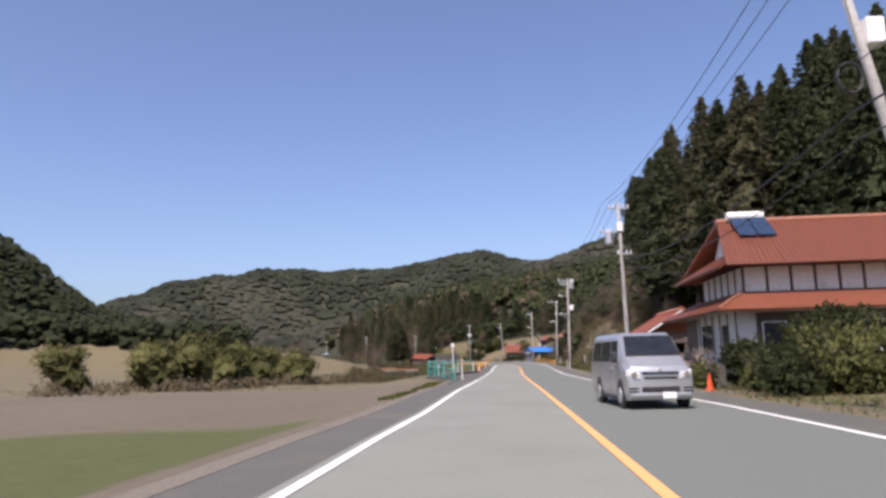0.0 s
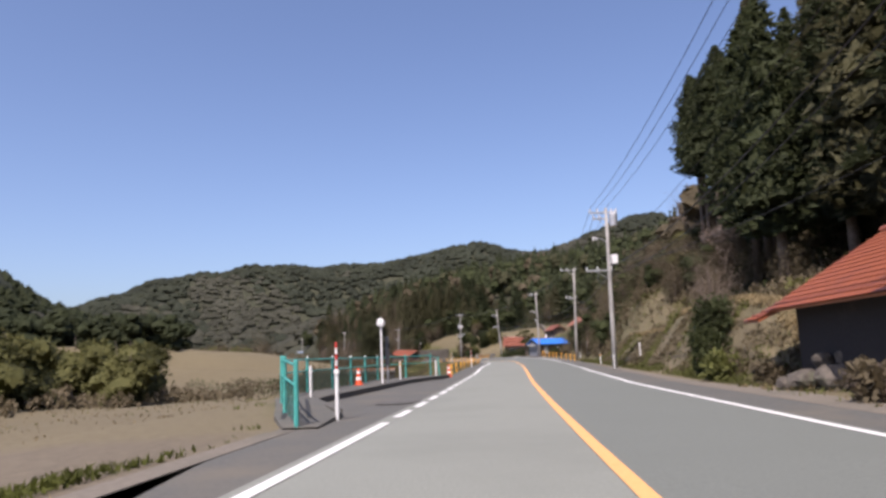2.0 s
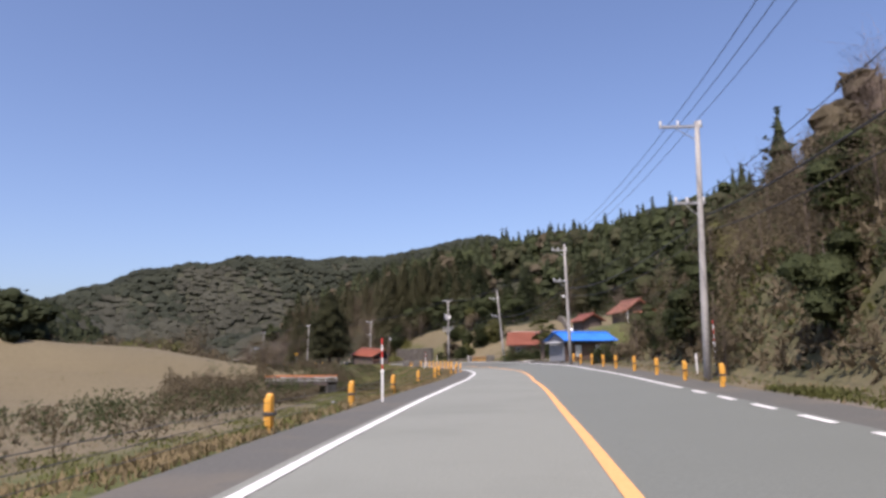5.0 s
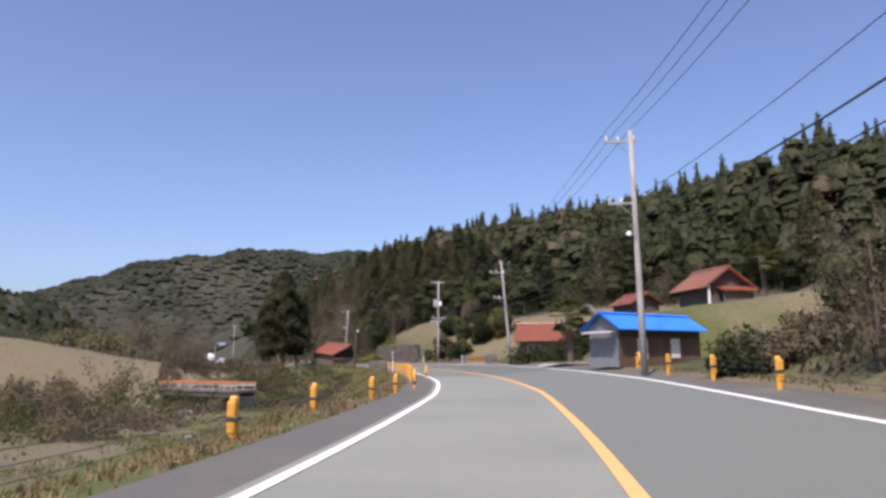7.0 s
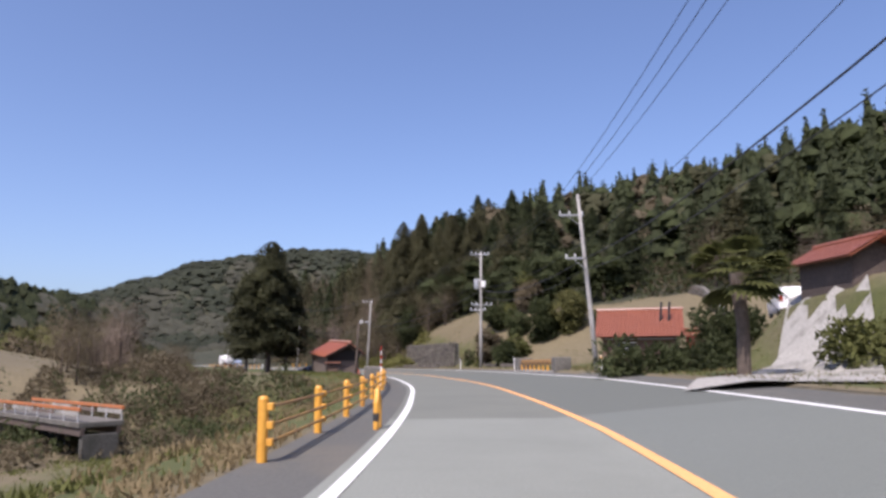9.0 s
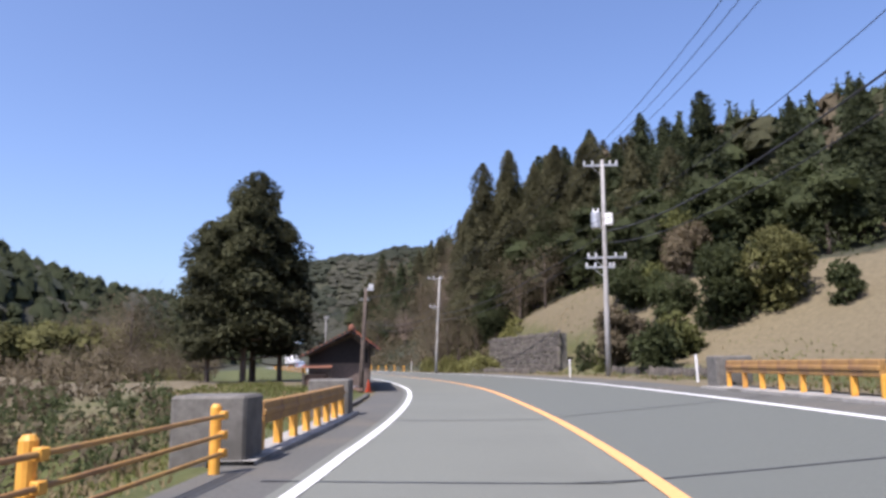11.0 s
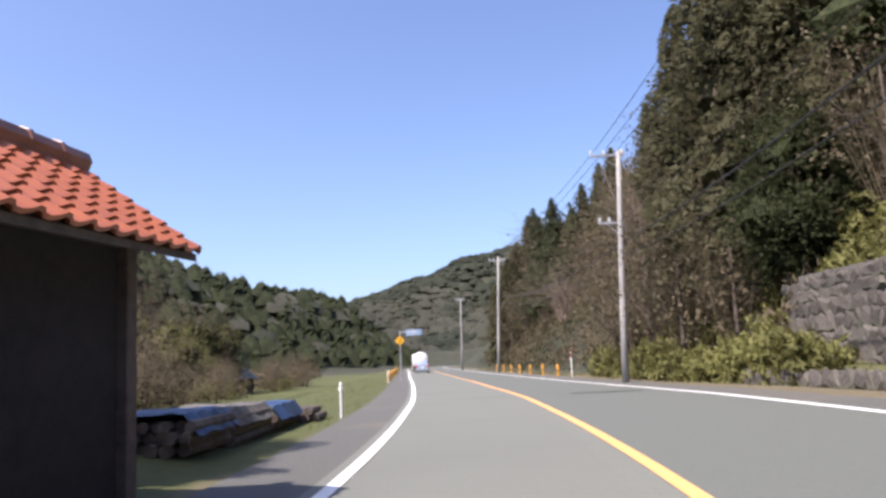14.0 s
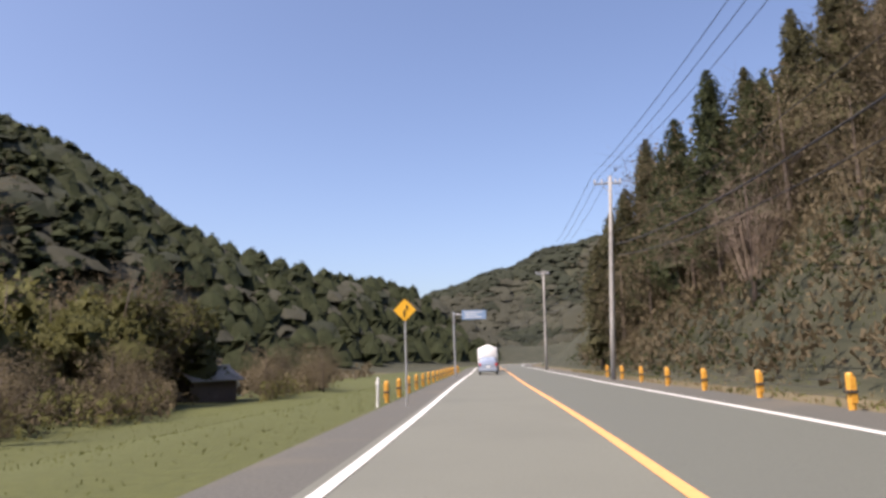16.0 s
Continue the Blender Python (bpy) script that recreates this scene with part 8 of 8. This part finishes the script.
scatter("weed_patch", "dry grass among the weeds before the barn", "grass", 203, 224, -11, -3.6, 24, 0.04, "straw", barn_yard, 0.14, 3, 47, 3.0, 1.0, 0.1)
scatter("dry_grass", "mown dry grass on the terrace bank", "grass", 150, 224, 9.5, 56, 12.0, 0.02, "straw", lambda s, l: (l < foot(s) + 1) & ~((s > 164) & (s < 190) & (l < 22)) & ((l > 14) | (s > 230)) & (s < 206), 0.03, 3, 17, 4.0, 1.2, -0.4)
# the cut bank: straw at the crest of each terrace, thin dry growth on its face, weeds at its foot
scatter("bank_grass", "straw-coloured grass along the crest of the cut bank", "grass", 62, 98, 9.5, 10.6, 240, 0.06, "straw", lambda s, l: np.abs(l - 10.0) < 0.45, 0.16, 3, 51, 3.2, 1.2, -0.6)
scatter("bank_grass", "thin dry growth on the brown face of the cut bank", "grass", 60, 104, 7.4, 9.8, 150, 0.06, "dry_leaf", None, 0.16, 3, 52, 2.6, 0.8, 0.1)
scatter("bank_grass", "green weeds on the face of the cut bank", "grass", 60, 104, 7.3, 9.8, 120, 0.06, "weed", None, 0.14, 3, 53, 2.6, 0.8, 0.4)
scatter("bank_grass", "green weeds along the foot of the bank", "grass", 59, 110, 6.9, 7.7, 160, 0.05, "weed", off_road, 0.16, 3, 54, 3.0, 1.0, -0.2)
scatter("bank_brush", "olive and brown scrub on the terraces", "brush", 64, 104, 10.8, 15, 22, 0.11, "dry_leaf", None, 0.6, 4, 55, 2.2, 0.5, 0.3)
scatter("bank_brush", "low green scrub on the terraces", "brush", 64, 104, 11.5, 16, 20, 0.11, "bamboo", None, 0.7, 4, 56, 1.8, 0.4, 0.5)
# brush: brown thickets on the slopes and along the stream
slope = lambda s, l: clear(s, l) & (l > np.where(s < 104, 14.0, np.where(s < 143, 8.9, 13.0)))
scatter("slope_brush", "tangled brown brush on the slope", "brush", 70, 152, 8.8, 27, 22, 0.14, "dry_leaf", slope, 1.3, 4, 21, 2.2, 0.5, -0.2)
scatter("slope_brush", "green scrub on the slope", "brush", 70, 152, 10.0, 26, 10, 0.13, "weed", slope, 0.7, 4, 22, 1.8, 0.4, 0.1)
scatter("slope_brush", "evergreen scrub on the slope", "brush", 62, 152, 9.0, 28, 12, 0.14, "evergreen", slope, 1.5, 4, 23, 1.6, 0.3, 0.35)
scatter("stream_brush", "dark brown thicket along the stream", "brush", 158, 187, -32, -17.5, 110, 0.09, "dry_leaf", lambda s, l: l < -25, 2.8, 4, 24, 2.4, 0.5, 0.25)
scatter("stream_brush", "low brown thicket before the footbridge", "brush", 158, 184, -25, -17.5, 60, 0.09, "dry_leaf", None, 1.0, 4, 46, 2.4, 0.5, 0.45)
scatter("stream_brush", "brown thickets below the road", "brush", 92, 166, -30, -17, 34, 0.1, "dry_leaf", None, 1.5, 4, 34, 2.4, 0.5, 0.8)
scatter("stream_brush", "green scrub along the stream", "brush", 110, 204, -34, -17.5, 32, 0.1, "evergreen", None, 1.9, 4, 25, 1.6, 0.3, 0.75)
scatter("stream_grass", "straw-coloured reeds on the stream bank", "reeds", 84, 206, -14, -4.6, 50, 0.045, "straw", None, 0.2, 3, 26, 3.2, 1.2, 0.25)
scatter("stream_grass", "rough green grass on the stream bank", "grass", 84, 206, -18, -4.4, 28, 0.045, "weed", None, 0.14, 3, 36, 3.2, 1.2, 0.1)
scatter("verge_grass", "tufted reddish dry grass on the edge of the drop", "grass", 96, 166, -5.4, -3.2, 130, 0.04, "straw", lambda s, l: (l < left_line(s) - 1.55) & (l > left_line(s) - 2.5), 0.09, 3, 37, 3.2, 1.2, -0.1)
scatter("stubble", "sparse straw stubble and weeds on the bare fields", "stubble", 50, 250, -70, -9, 2.2, 0.035, "straw", lambda s, l: clear(s, l), 0.03, 3, 38, 3.0, 1.2, 0.0)
scatter("stream_brush", "dark green scrub on the bank beyond the bridge", "brush", 186, 208, -22, -7.0, 26, 0.1, "evergreen", lambda s, l: l < -7.0 - 0.25 * np.abs(s - 198), 1.1, 4, 48, 1.8, 0.4, 0.2)
scatter("stream_brush", "brown scrub on the bank beyond the bridge", "brush", 184, 208, -22, -6.5, 26, 0.09, "dry_leaf", lambda s, l: l < -6.5 - 0.2 * np.abs(s - 198), 0.9, 4, 49, 2.2, 0.4, 0.1)
scatter("slope_brush", "brown scrub on the bank beside the shed", "brush", 138, 160, 11.0, 30, 20, 0.12, "dry_leaf", lambda s, l: (l > 13 + 1.2 * (s - 150)), 0.8, 4, 57, 2.2, 0.4, 0.0)
scatter("slope_brush", "green scrub on the bank beside the shed", "brush", 138, 160, 11.0, 30, 16, 0.11, "weed", lambda s, l: (l > 13 + 1.2 * (s - 150)), 0.6, 4, 58, 1.8, 0.4, 0.1)
scatter("stubble", "low green weeds on the bare fields", "weeds", 50, 250, -70, -14, 2.2, 0.045, "weed", None, 0.06, 3, 39, 2.6, 1.0, 0.45)
scatter("stream_brush", "brown brush on the stream bank by the bridge", "brush", 192, 212, -26, -13, 60, 0.1, "dry_leaf", lambda s, l: (s > 196) | (l < -20), 0.9, 4, 40, 2.4, 0.5, 0.25)
scatter("slope_brush", "mixed undergrowth below the wood", "undergrowth", 148, 246, 26, 80, 9, 0.2, "evergreen", lambda s, l: (l > foot(s) + 1) & (l < foot(s) + 24), 2.2, 4, 41, 1.8, 0.4, -0.1)
scatter("slope_brush", "brown undergrowth below the wood", "undergrowth", 148, 246, 26, 80, 7, 0.18, "dry_leaf", lambda s, l: (l > foot(s)) & (l < foot(s) + 24), 2.0, 4, 42, 2.2, 0.4, -0.1)
# the same wedge from the camera's last place, left free of brush
def off_sight_gap(s, l):
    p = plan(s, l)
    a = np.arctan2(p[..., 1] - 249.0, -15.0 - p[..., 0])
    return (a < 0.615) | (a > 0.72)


scatter("valley_brush", "brown thicket beyond the roadside grass", "brush", 262, 330, -29, -16, 40, 0.1, "dry_leaf", off_sight_gap, 2.2, 4, 43, 2.4, 0.5, 0.0)
scatter("valley_brush", "olive scrub beyond the roadside grass", "brush", 258, 330, -30, -15.5, 24, 0.1, "bamboo", off_sight_gap, 1.7, 4, 44, 2.0, 0.4, 0.3)
scatter("field_brush", "brown hedge brush between the fields", "brush", 40, 100, -36, -22, 10, 0.15, "dry_leaf", lambda s, l: s > 50, 1.0, 4, 27, 2.2, 0.5, 0.2)
scatter("valley_brush", "brown leafless thickets across the valley floor", "brush", 236, 380, -60, -20, 6, 0.24, "dry_leaf", None, 2.2, 4, 28, 2.2, 0.5, 0.1)
scatter("valley_brush", "dull green thickets across the valley floor", "brush", 215, 380, -90, -34, 3.2, 0.32, "evergreen", lambda s, l: s > 258, 1.8, 4, 29, 1.6, 0.3, 0.5)
scatter("roadside_sasa", "pale dwarf bamboo and shrubs at the foot of the hill", "undergrowth", 243, 265, 7.7, 11.5, 150, 0.11, "sasa", lambda s, l: off_road(s, l), 1.9, 4, 30, 2.4, 0.3, -0.4)
scatter("hill_brush", "brown undergrowth on the steep hillside", "undergrowth", 246, 330, 9.0, 27, 12, 0.14, "dry_leaf", lambda s, l: off_road(s, l), 2.2, 4, 31, 2.4, 0.6, -0.4)
scatter("hill_brush", "green undergrowth on the steep hillside", "undergrowth", 246, 340, 8.8, 34, 10, 0.12, "evergreen", lambda s, l: off_road(s, l), 1.6, 4, 32, 1.8, 0.3, 0.1)
scatter("mound_scrub", "scrub at the edge of the mown mound", "undergrowth", 205, 248, 14, 60, 9, 0.17, "evergreen", lambda s, l: np.abs(l - foot(s) - 1) < 3.0, 2.0, 4, 33, 1.6, 0.3, 0.0)

# bare trees by the roadside bank
for k, (x, y, r, h) in enumerate(((7.4, 227.5, 0.8, 1.2), (8.8, 229.0, 1.0, 1.9), (9.8, 226.6, 1.1, 1.8), (9.6, 231.2, 1.0, 2.2), (11.2, 229.2, 1.3, 2.6), (10.6, 224.6, 1.0, 1.5), (12.4, 226.5, 1.3, 2.6), (8.4, 224.8, 0.6, 0.8), (13.4, 229.6, 1.4, 3.0))):
    bush("scrubby shrub at the edge of the mown mound", "shrub", on_land(x, y), r, h, int(220 * r * h), 0.2, ("evergreen", "weed", "dry_leaf")[k % 3], 400 + k, 20, "mound shrubs")
for k in range(9):
    bush("scrubby brown shrub on the bank by the shed", "shrub", on_land(20.5 + 1.1 * (k % 3) + 0.4 * k, 144.5 + 1.5 * (k // 3) + 0.5 * (k % 2)), 0.9, 1.1 + 0.12 * (k % 4), 200, 0.2, "dry_leaf" if k % 3 else "evergreen", 300 + k, 30, "bank shrubs")
for x, y, k in ((15.2, 66.9, 0.4),):
    t = copy_thing(bare, pose(*on_land(x, y), 0, 0, RNG.uniform(0, 360)))
    t.scale = (k, k, k)
t = bush("pale blossoming tree on the roadside slope", "tree", on_land(27.5, 96.0), 1.6, 4.2, 500, 0.13, "blossom", 77, 160)

pale_tree = tree_kind("bare_tree", "tall pale-barked leafless tree leaning from the slope", "tree", trunk_bm(10, 0.15, (-1.6, -0.8), limbs=22, reach=3.4, rise=1.0, start=0.3), twig_fan(10.5, 2.4, 26, 7, 0.012, low=4.0), M["twig"], "slope trees")
pale_tree.matrix_basis = pose(-9.4, 259.6, land_at(-9.4, 259.6) - 0.1)
# the tall cedars at the end of the spur, close above the road
close_cedar = tree_kind("cedar_tree", "tall green-brown cedar standing over the road bank", "tree", trunk_bm(17, 0.24, limbs=16, reach=2.4, rise=0.1), cedar_crown(17.5, 3.2, 6000, 0.14, 0.06, 3, core=0.5, power=0.6, segs=14, tiers=12), M["cedar_brown"], "cedars on the spur")
close_cedar.matrix_basis = pose(-0.9, 250.8, land_at(-0.9, 250.8) - 0.1)
close_leafy = tree_kind("broadleaf_tree", "dense evergreen broadleaf tree at the foot of the spur", "tree", trunk_bm(8, 0.2, limbs=9, reach=3.0), round_crown(8.5, 3.4, 6000, 0.12, 0.1, 3, 12, core=0.5), M["evergreen"], "slope trees")
close_leafy.matrix_basis = pose(4.4, 247.2, land_at(4.4, 247.2) - 0.1)
for x, y, k in ((-6.4, 251.6, 0.8), (-4.2, 249.4, 0.7), (-1.8, 247.6, 0.75), (0.6, 246.0, 0.7), (3.0, 244.4, 0.7), (-8.2, 254.4, 0.8), (-3.0, 251.0, 1.0), (-9.8, 257.4, 0.85), (-11.4, 260.4, 0.9)):
    t = copy_thing(pick([close_leafy, brush_tree]) if y < 248 else brush_tree, pose(*on_land(x, y, -0.1), 0, 0, RNG.uniform(0, 360)))
    t.scale = (k, k, k)
for x, y, top in ((-5.0, 250.6, 21.0), (-2.2, 249.6, 19.5), (0.4, 248.4, 20.0), (2.6, 246.4, 21.0), (5.4, 244.8, 20.5), (8.0, 243.0, 18.0), (10.8, 241.0, 18.0), (-7.6, 254.8, 17.0), (-3.4, 254.5, 21.5), (1.6, 252.0, 22.0), (6.6, 249.0, 20.5), (13.5, 238.5, 17.5), (16.5, 236.5, 17.5),
                  (-9.0, 272.5, 21.0), (-6.5, 268.0, 22.0), (-12.5, 279.0, 21.0), (-4.0, 263.0, 22.0), (-17.5, 286.5, 20.0), (-20.0, 291.0, 20.0), (-24.0, 298.0, 20.0), (-27.5, 293.5, 16.0), (-30.5, 300.0, 16.0), (-34.0, 307.0, 16.0), (-24.0, 288.0, 16.5), (-37.8, 304.5, 10.5), (-36.6, 305.0, 13.0), (-35.4, 305.6, 15.0), (-33.6, 306.2, 19.0), (-44.0, 323.5, 16.5), (-42.6, 324.2, 19.0), (-40.0, 325.0, 24.0)):
    if y > 270:  # a lower neighbour fills the gap beside each
        zz = land_at(x + 2.4, y - 1.2)
        t = copy_thing(pick([fine_cedar, brown_cedar, brush_tree]), pose(x + 2.4, y - 1.2, zz - 0.1, 0, 0, RNG.uniform(0, 360)))
        kk = max(top - 1.5 - zz, 3.0) / (8.0 if t.name.startswith("bare") else 17.5)
        t.scale = (max(kk * 1.2, 0.5), max(kk * 1.2, 0.5), kk)
    if y < 256 and x < 9:
        x, y = x + 1.4, y + 0.8
    z = land_at(x, y)
    k = (top - z) / 17.5
    t = copy_thing(close_cedar if y < 257 and x < 10.5 else pick([brown_cedar, brown_cedar, fine_cedar]), pose(x, y, z - 0.1, 0, 0, RNG.uniform(0, 360)))
    w = k * (1.45 if x > 4 else 1.1)
    t.scale = (w, w, k)
